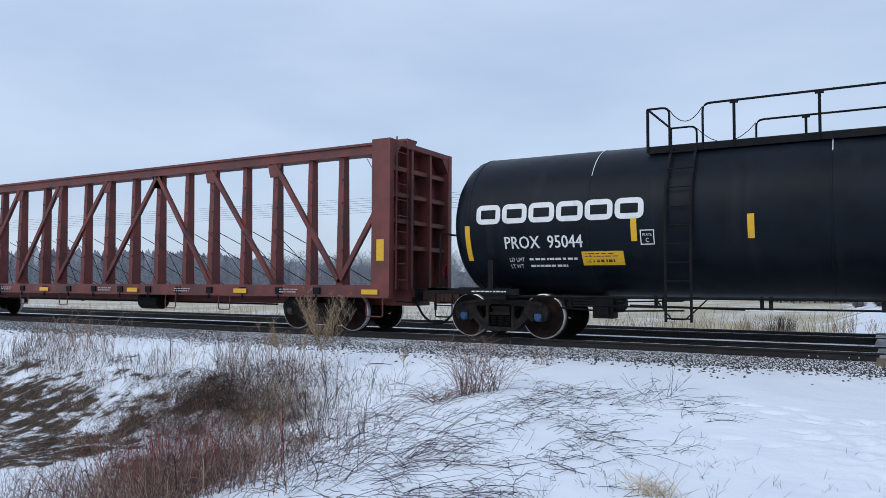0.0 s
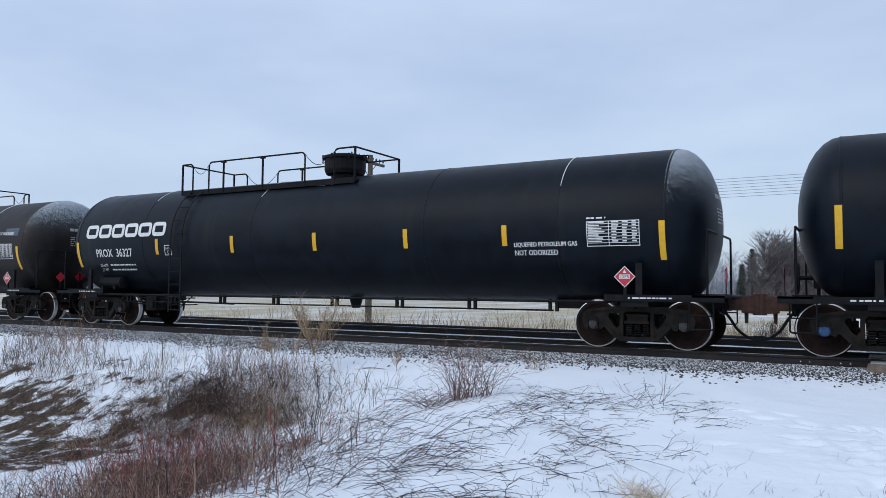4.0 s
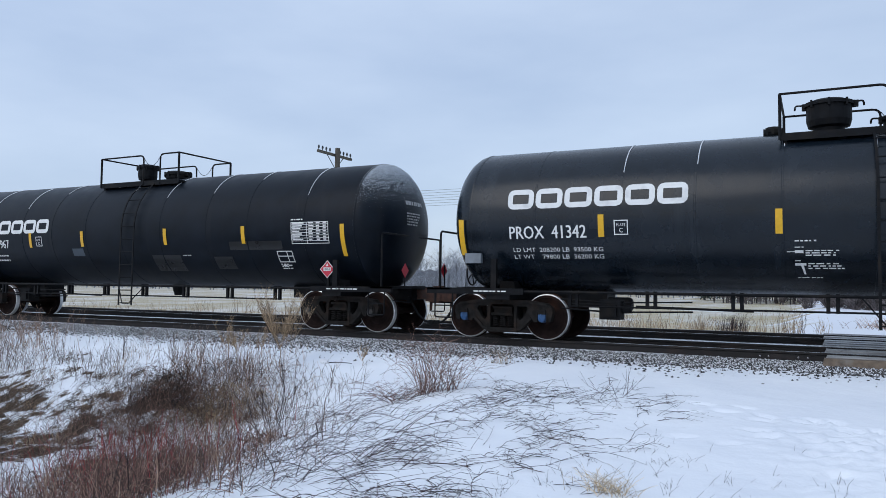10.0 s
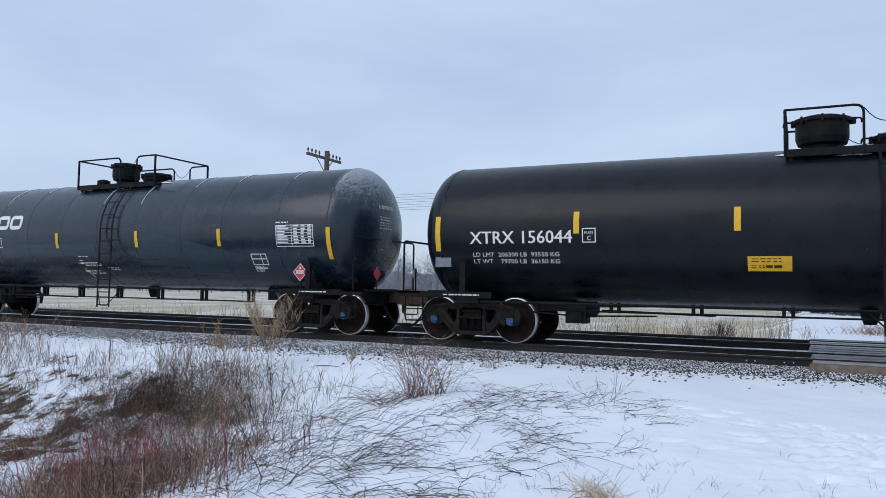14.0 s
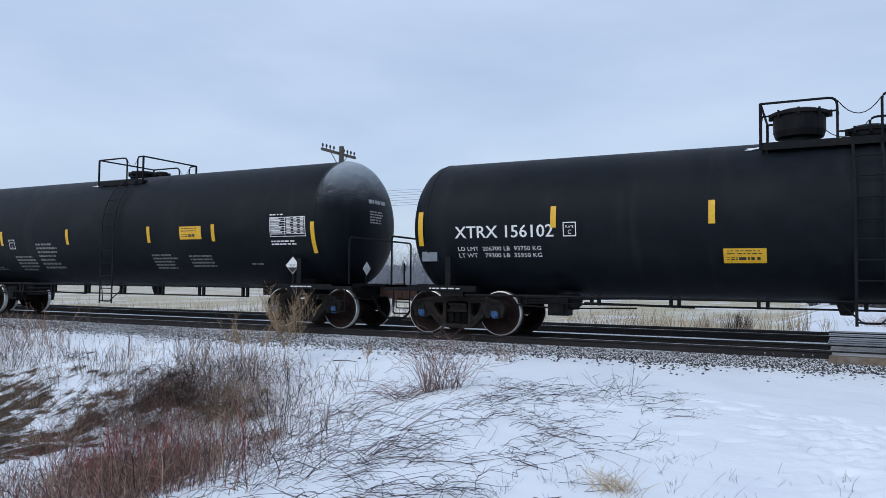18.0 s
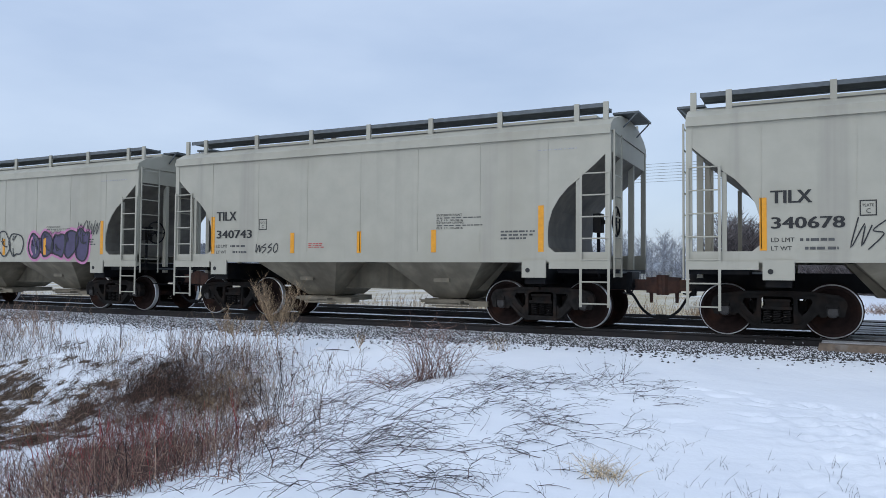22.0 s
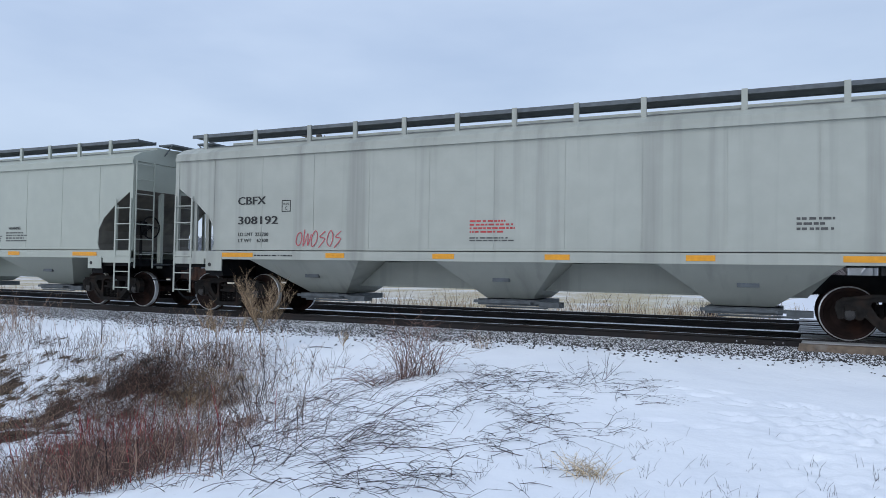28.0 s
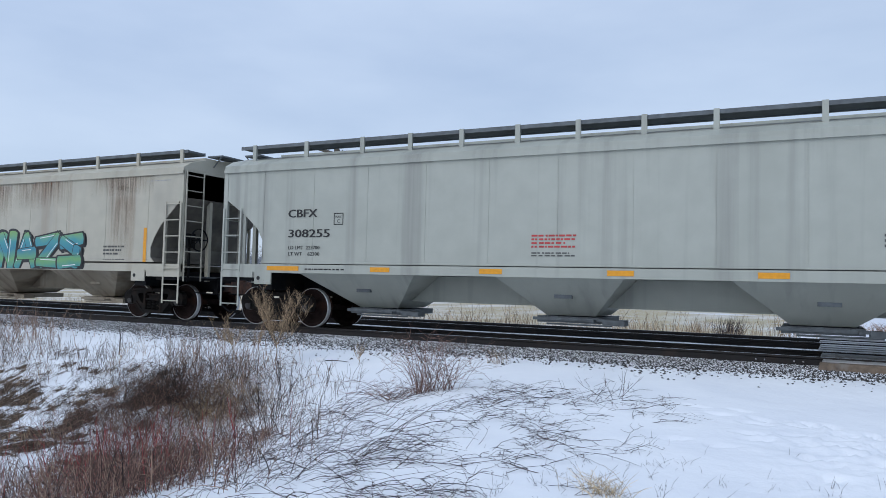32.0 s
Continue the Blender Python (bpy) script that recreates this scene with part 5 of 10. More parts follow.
def bump2(x, y, cx, cy, rx, ry):
    return math.exp(-((x - cx) / rx) ** 2 - ((y - cy) / ry) ** 2)


def bare_at(x, y):
    """How far dead weeds and leaf litter cover the snow, about 0 to 1: the hollow, the foot of the ditch, streaks combed down the bank."""
    if y > -3.6 or y < -12 or x > -3.5 or x < -24:
        return 0.0
    comb = 0.40 * noise.noise(Vector((x * 2.6 + 0.35 * y, y * 0.7, 31.0))) + 0.75 * noise.noise(Vector((x * 6.0 + 0.9 * y, y * 1.7, 33.0))) + 0.65 * noise.noise(Vector((x * 3.6, y * 6.5, 34.0)))
    spot = noise.noise(Vector((x * 1.5, y * 1.7, 35.0))) + 0.6 * noise.noise(Vector((x * 4.5, y * 5.0, 37.0)))
    v = 0.55 * bump2(x, y, -9.6, -5.85, 1.0, 0.6) + 0.38 * bump2(x, y, -10.5, -5.0, 0.9, 0.3)
    v += 0.50 * bump2(x, y, -8.6, -7.6, 1.6, 1.05) + 0.42 * bump2(x, y, -6.9, -8.6, 1.3, 0.8) + 0.36 * bump2(x, y, -5.4, -9.8, 0.9, 0.8) + 0.20 * bump2(x, y, -8.5, -5.6, 0.40, 0.5)
    v += 0.40 * smooth(-9.5, -10.8, x) * smooth(-5.3, -6.1, y)
    v += 0.10 * smooth(-10.0, -12.0, x) * smooth(-6.2, -7.4, y)
    v += 0.22 * smooth(-12.2, -13.6, x) * smooth(-4.6, -5.3, y) + 0.20 * smooth(-9.0, -10.5, x) * smooth(-4.2, -4.8, y)
    v -= 0.9 * bump2(x, y, -9.0, -8.9, 0.45, 0.18) + 0.75 * bump2(x, y, -8.45, -6.75, 0.30, 0.20) + 0.6 * bump2(x, y, -9.7, -5.05, 0.35, 0.14)
    v += 0.45 * bump2(x, y, -7.98, -5.81, 0.22, 0.12) + 0.40 * bump2(x, y, -6.85, -6.85, 0.25, 0.12) + 0.35 * bump2(x, y, -4.32, -9.2, 0.20, 0.10)
    return v + 0.70 * comb * (0.45 + 0.55 * smooth(-6.5, -9.0, x)) + 0.55 * spot - 0.08


def grid_mesh(name, xs, ys, mat, label, cat):
    verts = [(x, y, ground_z(x, y)) for y in ys for x in xs]
    n = len(xs)
    faces = [(j * n + i, j * n + i + 1, (j + 1) * n + i + 1, (j + 1) * n + i) for j in range(len(ys) - 1) for i in range(n - 1)]
    me = bpy.data.meshes.new(name)
    me.from_pydata(verts, [], faces)
    for p in me.polygons:
        p.use_smooth = True
    me.attributes.new("litter", "FLOAT", "POINT").data.foreach_set("value", [bare_at(x, y) for x, y, z in verts])
    me.materials.append(mat)
    return tagged(new(name, me), label, cat, kind="structure")


def steps(stops):
    out = []
    for a, b, d in stops:
        k = max(1, round((b - a) / d))
        out += [a + (b - a) * i / k for i in range(k)]
    return out + [stops[-1][1]]


def ground_material():
    """Snow that lies over brown grass, earth on the bank, stubble in the fields."""
    m = bpy.data.materials.new("snow_over_dead_grass")
    m.use_nodes = True
    nt = m.node_tree
    b = nt.nodes["Principled BSDF"]
    co = nt.nodes.new("ShaderNodeTexCoord")
    sep = nt.nodes.new("ShaderNodeSeparateXYZ")
    nt.links.new(co.outputs["Object"], sep.inputs[0])

    def nz(scale, detail, sx=1.0, sy=1.0, rough=0.55):
        mp = nt.nodes.new("ShaderNodeMapping")
        mp.inputs["Scale"].default_value = (sx, sy, 1)
        nt.links.new(co.outputs["Object"], mp.inputs["Vector"])
        t = nt.nodes.new("ShaderNodeTexNoise")
        t.inputs["Scale"].default_value, t.inputs["Detail"].default_value, t.inputs["Roughness"].default_value = scale, detail, rough
        nt.links.new(mp.outputs[0], t.inputs["Vector"])
        return t.outputs["Fac"]

    def rng(sock, a, c, d=0.0, e=1.0):
        r = nt.nodes.new("ShaderNodeMapRange")
        for key, v in zip(("From Min", "From Max", "To Min", "To Max"), (a, c, d, e)):
            r.inputs[key].default_value = v
        nt.links.new(sock, r.inputs["Value"])
        return r.outputs[0]

    def math2(op, p, q):
        k = nt.nodes.new("ShaderNodeMath")
        k.operation = op
        for s, v in zip(k.inputs, (p, q)):
            if isinstance(v, (int, float)):
                s.default_value = v
            else:
                nt.links.new(v, s)
        return k.outputs[0]

    def mix(f, p, q):
        k = nt.nodes.new("ShaderNodeMix")
        k.data_type = "RGBA"
        for s, v in zip((k.inputs[0], k.inputs[6], k.inputs[7]), (f, p, q)):
            if isinstance(v, tuple):
                s.default_value = (*v, 1)
            else:
                nt.links.new(v, s)
        return k.outputs[2]

    snow = mix(rng(nz(0.9, 5), 0.35, 0.7), (0.84, 0.86, 0.885), (0.77, 0.795, 0.835))
    earth = mix(rng(nz(32, 7, 1, 1, 0.7), 0.38, 0.62), (0.016, 0.011, 0.009), (0.15, 0.105, 0.07))
    # dead weeds and litter show through the snow on the bank and in the ditch
    litter = nt.nodes.new("ShaderNodeAttribute")
    litter.attribute_name = "litter"
    ragged = math2("ADD", math2("MULTIPLY", nz(8, 9, 1.5, 0.7, 0.78), 1.9), math2("MULTIPLY", nz(34, 5, 1.3, 0.8, 0.7), 1.0))
    bare = rng(math2("ADD", litter.outputs["Fac"], ragged), 1.90, 2.02)
    thin = rng(nz(6.0, 6), 0.68, 0.82, 0.0, 0.25)
    cover = math2("MAXIMUM", bare, thin)
    far = rng(sep.outputs["Y"], 8.0, 11.0)
    field = mix(rng(nz(0.22, 5, 1.0, 0.35), 0.45, 0.62), (0.46, 0.39, 0.26), (0.66, 0.63, 0.57))
    field = mix(rng(nz(9, 5), 0.40, 0.75, 0.0, 0.40), field, (0.26, 0.205, 0.125))
    green = math2("MULTIPLY", rng(sep.outputs["X"], -22, -6), rng(nz(0.12, 3, 1, 0.5), 0.42, 0.55))
    field = mix(math2("MULTIPLY", green, 0.45), field, (0.42, 0.39, 0.25))
    white = rng(math2("ADD", math2("ADD", nz(0.10, 4, 0.6, 1.2), math2("MULTIPLY", nz(3.0, 7, 0.7, 1.0, 0.7), 0.35)), rng(sep.outputs["X"], -3, 1.5, -0.03, 0.30)), 0.72, 0.84)
    field = mix(rng(nz(2.2, 8, 0.6, 1.3, 0.7), 0.54, 0.62, 0.0, 0.75), field, (0.68, 0.69, 0.70))
    field = mix(white, field, (0.74, 0.76, 0.80))
    col = mix(cover, snow, earth)
    col = mix(far, col, field)
    nt.links.new(col, b.inputs["Base Color"])
    b.inputs["Roughness"].default_value = 0.9
    b.inputs["Specular IOR Level"].default_value = 0.15
    hgt = math2("ADD", math2("MULTIPLY", nz(2.2, 5), 1.0), math2("MULTIPLY", nz(14, 4), 0.25))
    bp = nt.nodes.new("ShaderNodeBump")
    bp.inputs["Strength"].default_value, bp.inputs["Distance"].default_value = 0.45, 0.06
    nt.links.new(hgt, bp.inputs["Height"])
    nt.links.new(bp.outputs[0], b.inputs["Normal"])
    return m


GX = steps([(-2500, -300, 300), (-300, -60, 20), (-60, -26, 2.0), (-26, -16, 0.3), (-16, -6.5, 0.13), (-6.5, -2.6, 0.13), (-2.6, 1.6, 0.045), (1.6, 6, 0.3), (6, 14, 1), (14, 60, 6), (60, 300, 30), (300, 2500, 300)])
GY = steps([(-2500, -100, 400), (-100, -22, 12), (-22, -13, 0.6), (-13, -10.2, 0.3), (-10.2, -4.6, 0.045), (-4.6, -1.5, 0.13), (-1.5, 7.2, 1.5), (7.2, 12, 0.4), (12, 60, 3), (60, 300, 20), (300, 2500, 300)])
grid_mesh("ground", GX, GY, ground_material(), "thin snow over brown winter grass and field stubble", "ground")

# ---- the two tracks ----
M["ballast"] = material("grey_ballast_stone", (0.17, 0.16, 0.155), 0.85, vary=0.5, scale=30, spread=0.35, second=(0.74, 0.76, 0.79), second_scale=16,
                        second_range=(0.38, 0.48), bump=0.6, bump_scale=35)
M["rail"] = material("brown_rail_steel", (0.013, 0.011, 0.011), 0.8, vary=0.3, scale=8, second=(0.030, 0.020, 0.016), second_scale=2)
M["rail_top"] = material("polished_rail_head", (0.42, 0.42, 0.43), 0.22, metal=0.8, vary=0.1)
M["tie"] = material("creosoted_timber", (0.055, 0.043, 0.034), 0.85, vary=0.4, scale=12, spread=0.3, bump=0.4)
M["packed_snow"] = material("packed_road_snow", (0.74, 0.76, 0.80), 0.85, vary=0.1, scale=5, second=(0.42, 0.42, 0.43), second_scale=0.8, second_range=(0.62, 0.75), bump=0.2)
M["concrete"] = material("grey_crossing_concrete", (0.30, 0.30, 0.30), 0.7, vary=0.2, scale=6, spread=0.35, second=(0.20, 0.195, 0.19), second_scale=1.5, bump=0.2)
M["header"] = material("worn_brown_timber", (0.15, 0.112, 0.080), 0.8, vary=0.35, scale=10, second=(0.25, 0.235, 0.22), second_scale=3, bump=0.3)
M["asphalt"] = material("wet_road_asphalt", (0.075, 0.072, 0.072), 0.5, vary=0.3, scale=12, second=(0.66, 0.68, 0.71), second_scale=0.6, second_range=(0.30, 0.58), bump=0.25, bump_scale=8)

RAIL = [(-0.070, -0.180), (0.070, -0.180), (0.070, -0.165), (0.012, -0.145), (0.010, -0.045), (0.036, -0.035), (0.036, -0.004), (0.028, 0.0), (-0.028, 0.0),
        (-0.036, -0.004), (-0.036, -0.035), (-0.010, -0.045), (-0.012, -0.145), (-0.070, -0.165)]


def track(y0, name, x0=-420.0, x1=160.0):
    t = tagged(new(name), "single railway line of steel rails on timber sleepers", "railway track", kind="structure")
    for s in (-1, 1):
        bm = bmesh.new()
        a = [bm.verts.new((x0, y0 + s * 0.7535 + dy, z)) for dy, z in RAIL]
        b = [bm.verts.new((x1, y0 + s * 0.7535 + dy, z)) for dy, z in RAIL]
        n = len(a)
        for i in range(n):
            f = bm.faces.new((a[i], a[(i + 1) % n], b[(i + 1) % n], b[i]))
            f.material_index = 1 if i == 7 else 0
        bmesh.ops.recalc_face_normals(bm, faces=bm.faces)
        part("rail", bm, [M["rail"], M["rail_top"]], t)
    bm = bmesh.new()
    box(bm, -0.11, 0.11, -1.3, 1.3, -0.36, -0.185)
    tie = bpy.data.meshes.new("sleeper")
    bm.to_mesh(tie)
    bm.free()
    tie.materials.append(M["tie"])
    x = -56.0
    while x < 0.0:
        o = part("sleeper", tie, None, t)
        o.location = (x, y0, 0)
        x += 0.53
    return t


track(0.0, "track_1")
track(4.25, "track_2")

# ballast: a bed and loose stones on the near shoulder
bm = bmesh.new()
prof = [(-2.95, -0.42), (-2.40, -0.215), (-1.75, -0.155), (-0.9, -0.15), (6.1, -0.165), (7.0, -0.34), (7.9, -0.75)]
xs = [-420.0, -60.0] + [-60 + 0.5 * i for i in range(1, 121)] + [0.4]
rows_ = []
for x in xs:
    row = []
    for y, z in prof:
        j = noise.noise(Vector((x * 0.8, y * 2, 7)))
        row.append(bm.verts.new((x, y + (0.22 * j if y < -2 else 0), z + 0.02 * j)))
    rows_.append(row)
for a, b in zip(rows_, rows_[1:]):
    for i in range(len(prof) - 1):
        bm.faces.new((a[i], a[i + 1], b[i + 1], b[i]))
bmesh.ops.recalc_face_normals(bm, faces=bm.faces)
tagged(part("ballast_bed", bm, M["ballast"]), "grey crushed stone ballast bed dusted with snow", "ballast", kind="structure")


def stones(name, count, area, size, mat, label, seed):
    """Loose angular stones, joined."""
    R = random.Random(seed)
    verts, faces = [], []
    for _ in range(count):
        x, y, z = area(R)
        s = size * R.uniform(0.5, 1.3)
        base = len(verts)
        for px, py, pz in ((1, 0, 0), (-1, 0, 0), (0, 1, 0), (0, -1, 0), (0, 0, 0.8), (0, 0, -0.6)):
            k = s * R.uniform(0.7, 1.25)
            verts.append((x + px * k + s * 0.2 * R.uniform(-1, 1), y + py * k + s * 0.2 * R.uniform(-1, 1), z + pz * k))
        for f in ((0, 2, 4), (2, 1, 4), (1, 3, 4), (3, 0, 4), (2, 0, 5), (1, 2, 5), (3, 1, 5), (0, 3, 5)):
            faces.append(tuple(base + i for i in f))
    me = bpy.data.meshes.new(name)
    me.from_pydata(verts, [], faces)
    me.materials.append(mat)
    return tagged(new(name, me), label, "ballast", kind="stuff")


def isl(name, c0, c1, c2):
    """Stone that differs from piece to piece."""
    m = material(name, c0, 0.85, bump=0.3, bump_scale=60)
    nt = m.node_tree
    g = nt.nodes.new("ShaderNodeNewGeometry")
    rp = nt.nodes.new("ShaderNodeValToRGB")
    rp.color_ramp.elements[0].color, rp.color_ramp.elements[1].color = (*c0, 1), (*c2, 1)
    e = rp.color_ramp.elements.new(0.55)
    e.color = (*c1, 1)
    e = rp.color_ramp.elements.new(0.80)
    e.color = (*[v * 2.6 for v in c1], 1)
    nt.links.new(g.outputs["Random Per Island"], rp.inputs["Fac"])
    nt.links.new(rp.outputs[0], nt.nodes["Principled BSDF"].inputs["Base Color"])
    return m


M["stones"] = isl("mixed_ballast_stones", (0.016, 0.015, 0.015), (0.075, 0.071, 0.069), (0.76, 0.77, 0.79))
for e in [n for n in M["stones"].node_tree.nodes if n.type == "VALTORGB" and len(n.color_ramp.elements) == 4][0].color_ramp.elements[2:3]:
    e.position, e.color = 0.76, (0.70, 0.71, 0.73, 1)


def shoulder(R):
    x = -30 + 31.5 * R.random() ** 0.72
    if x > 0.2 and R.random() < 0.45:
        x -= 3.0
    y = R.triangular(-2.75 - 0.5 * smooth(-3.0, -9.0, x), -0.88, -1.95)
    if y < -2.35 and noise.noise(Vector((x * 1.3, y * 1.6, 2.0))) < 0.05 + 0.25 * R.random():
        y = R.uniform(-2.3, -0.88)
    if R.random() < 0.03 + 0.14 * smooth(-4.0, -9.0, x):
        y = -2.3 - abs(R.gauss(0, 0.42))
    j = 0.22 * noise.noise(Vector((x * 0.8, y * 2, 7)))
    if y > -1.75:
        z = -0.155
    elif y > -2.40 + j:
        z = -0.155 - 0.06 * (-1.75 - y) / 0.65
    else:
        z = max(ground_z(x, y), -0.215 - (-2.4 + j - y) * 0.37)
    return x, y, z + 0.004


stones("ballast_stones", 62000, shoulder, 0.023, M["stones"], "loose grey crushed stones along the track's edge", 3)

# ---- road crossing ----
crossing = tagged(new("crossing_panel"), "grey concrete crossing panels between the rails", "level crossing", kind="structure")
for y0, y1 in ((-1.45, -0.83), (-0.66, 0.66), (0.83, 3.42), (3.60, 4.90), (5.08, 5.9)):
    n = round((y1 - y0) / 0.22)
    w = (y1 - y0) / n
    for k in range(4):
        x0 = 0.05 + k * 2.45
        for j in range(n):
            bm = bmesh.new()
            a, b, z = y0 + j * w, y0 + (j + 1) * w - 0.022, -0.012 - 0.006 * ((j * 7 + k * 3) % 3)
            cutback = 0.1 if k == 0 else 0
            hexa(bm, [(x0, a, -0.3), (x0 + 2.43, a, -0.3), (x0 + 2.43, b, -0.3), (x0, b, -0.3)],
                 [(x0 + cutback, a, z), (x0 + 2.43, a, z), (x0 + 2.43, b, z), (x0 + cutback, b, z)])
            part("plank", bm, M["concrete"], crossing)
bm = bmesh.new()
hexa(bm, [(0.02, -1.70, -0.36), (1.75, -1.70, -0.36), (1.75, -1.46, -0.36), (0.02, -1.46, -0.36)], [(0.10, -1.60, -0.030), (1.75, -1.60, -0.030), (1.75, -1.46, -0.022), (0.10, -1.46, -0.022)])
part("header_board", bm, M["header"], crossing, "worn brown timber edge of the crossing")
# joint bars with bolts on the near rail
for x0, x1, heads in ((-0.98, -0.10, (-0.895, -0.757, -0.29, -0.145)),):
    bm = bmesh.new()
    box(bm, x0, x1, -0.790, -0.762, -0.140, -0.055)
    bar = tagged(part("joint_bar", bm, M["rail"]), "dark steel joint bar bolted to the rail", "rail joint")
    for x in heads:
        bm = bmesh.new()
        lathe(bm, [(-0.806, 0.006), (-0.804, 0.015), (-0.790, 0.017)], 6, "y", (x, 0, -0.097))
        part("bolt", bm, M["rail_top"], bar, "worn bright bolt head")
bm = bmesh.new()
hexa(bm, [(4.2, 5.95, -0.6), (9.4, 5.95, -0.6), (9.4, 70, -1.3), (4.2, 70, -1.3)], [(4.2, 5.95, -0.085), (9.4, 5.95, -0.085), (9.4, 70, -0.41), (4.2, 70, -0.41)])
bmesh.ops.recalc_face_normals(bm, faces=bm.faces)
tagged(part("road", bm, M["packed_snow"]), "road covered in packed snow beyond the tracks", "road", kind="structure")
bm = bmesh.new()
hexa(bm, [(1.6, -30, -0.9), (9.4, -30, -0.9), (9.4, -1.64, -0.5), (1.6, -1.64, -0.5)], [(1.6, -30, -0.40), (9.4, -30, -0.40), (9.4, -1.64, -0.03), (1.6, -1.64, -0.03)])
bmesh.ops.recalc_face_normals(bm, faces=bm.faces)
tagged(part("road", bm, M["asphalt"]), "wet dark asphalt road with packed snow", "road", kind="structure")


# ---- markings of the single cars ----
def std_print(text, u0, u1, v=2.13, h=0.24, plate=(-3.95, 2.03), small=True, mat="white", weights=(), shift=0.0):
    """Reporting mark, plate box and weight lines of a tank car."""
    def put(car, side):
        write(side, text.replace("PROX ", "PROX  "), u0, u1, v - h / 2, v + h / 2, M[mat], car, bold=0.010)
        if plate:
            plate_box(side, plate[0], plate[1], 0.27, car, M["white"])
        if small:
            for word, vv in zip(weights, (v - 0.37, v - 0.50)):
                write(side, word, u0 + 0.05 + shift, u0 + 0.05 + shift + (0.066 if not shift else 0.062) * len(word), vv, vv + 0.08, M[mat], car)
            for word, vv in (("LD LMT", v - 0.37), ("LT WT", v - 0.50)) if not weights else ():
                write(side, word, u0 + 0.05 + shift, u0 + 0.05 + shift + 0.055 * len(word), vv, vv + 0.075, M[mat], car)
                bars(side, u0 + 0.48 + shift, u0 + 1.55 + shift, vv, vv + 0.08, 1, M[mat], car)
    return put


def print_table(u0, u1, v0, v1, filled=False):
    def put(car, side):
        if filled:
            decal(side, [rect(u0, u1, v0, v1)], M["faded"], car, "table_back", d=0.004)
        table(side, u0, u1, v0, v1, car)
    return put


def sticker(u0, u1, v0, v1):
    """A yellow emergency-number sheet with plain bars."""
    def put(car, side):
        decal(side, [rect(u0, u1, v0, v1)], M["yellow"], car, "emergency_sheet", "yellow sheet with small dark print")
        bars(side, u0 + 0.05, u1 - 0.05, v0 + 0.03, v0 + (v1 - v0) * 0.5, 1, M["ink"], car)
        bars(side, u0 + 0.06, u1 - 0.02, v0 + (v1 - v0) * 0.55, v1 - 0.02, 2, M["ink"], car, fill=0.35)
    return put


def placard(u, v, code, colour="red", s=0.20):
    return lambda car, side: diamond(side, u, v, s, car, code, colour)


def words(text, u0, u1, v0, v1, mat="white", bold=0.008):
    return lambda car, side: write(side, text, u0, u1, v0, v1, M[mat], car, bold=bold)


def lines(u0, u1, v0, v1, rows, mat="white"):
    return lambda car, side: bars(side, u0, u1, v0, v1, rows, M["fine_ink" if mat == "ink" else mat], car)


def patch(u0, u1, v0, v1, mat):
    return lambda car, side: decal(side, [rect(u0, u1, v0 + (v1 - v0) * i / 4, v0 + (v1 - v0) * (i + 1) / 4) for i in range(4)], M[mat], car, "paint_patch", d=0.003)


def swept_patch(u0, u1, v0, v1, dip, mat):
    """A hand-rolled area of fresh paint whose top edge sweeps down along the tank."""
    def put(car, side):
        n = 24
        top = lambda f: v1 - dip * (0.5 - 0.5 * math.cos(math.pi * min(1.0, f * 1.15))) + 0.02 * math.sin(9 * f)
        quads = []
        for i in range(n):
            a, b = i / n, (i + 1) / n
            quads.append([(u0 + (u1 - u0) * a, v0), (u0 + (u1 - u0) * b, v0), (u0 + (u1 - u0) * b, top(b)), (u0 + (u1 - u0) * a, top(a))])
        decal(side, quads, M[mat], car, "paint_patch", d=0.003, lift=0.0)
    return put


def valve_print(u, v):
    """Small print on the valve: a title, two drawn tools, rows of text beside them."""
    def put(car, side):
        w = M["white"]
        bars(side, u + 0.02, u + 0.46, v - 0.045, v, 1, w, car)
        decal(side, [rect(u - 0.10, u + 0.04, v - 0.205, v - 0.193), rect(u + 0.02, u + 0.15, v - 0.222, v - 0.176)], w, car, "tool_drawing")
        bars(side, u + 0.02, u + 0.20, v - 0.14, v - 0.11, 1, w, car)
        bars(side, u + 0.18, u + 0.80, v - 0.275, v - 0.165, 3, w, car)
        bars(side, u + 0.02, u + 0.14, v - 0.36, v - 0.335, 1, w, car)
        decal(side, [rect(u + 0.02, u + 0.19, v - 0.425, v - 0.385), [(u + 0.11, v - 0.425), (u + 0.15, v - 0.425), (u + 0.19, v - 0.57), (u + 0.16, v - 0.57)]], w, car, "tool_drawing")
        bars(side, u + 0.22, u + 0.80, v - 0.49, v - 0.375, 3, w, car)
        bars(side, u + 0.06, u + 0.46, v - 0.635, v - 0.61, 1, w, car)
    return put


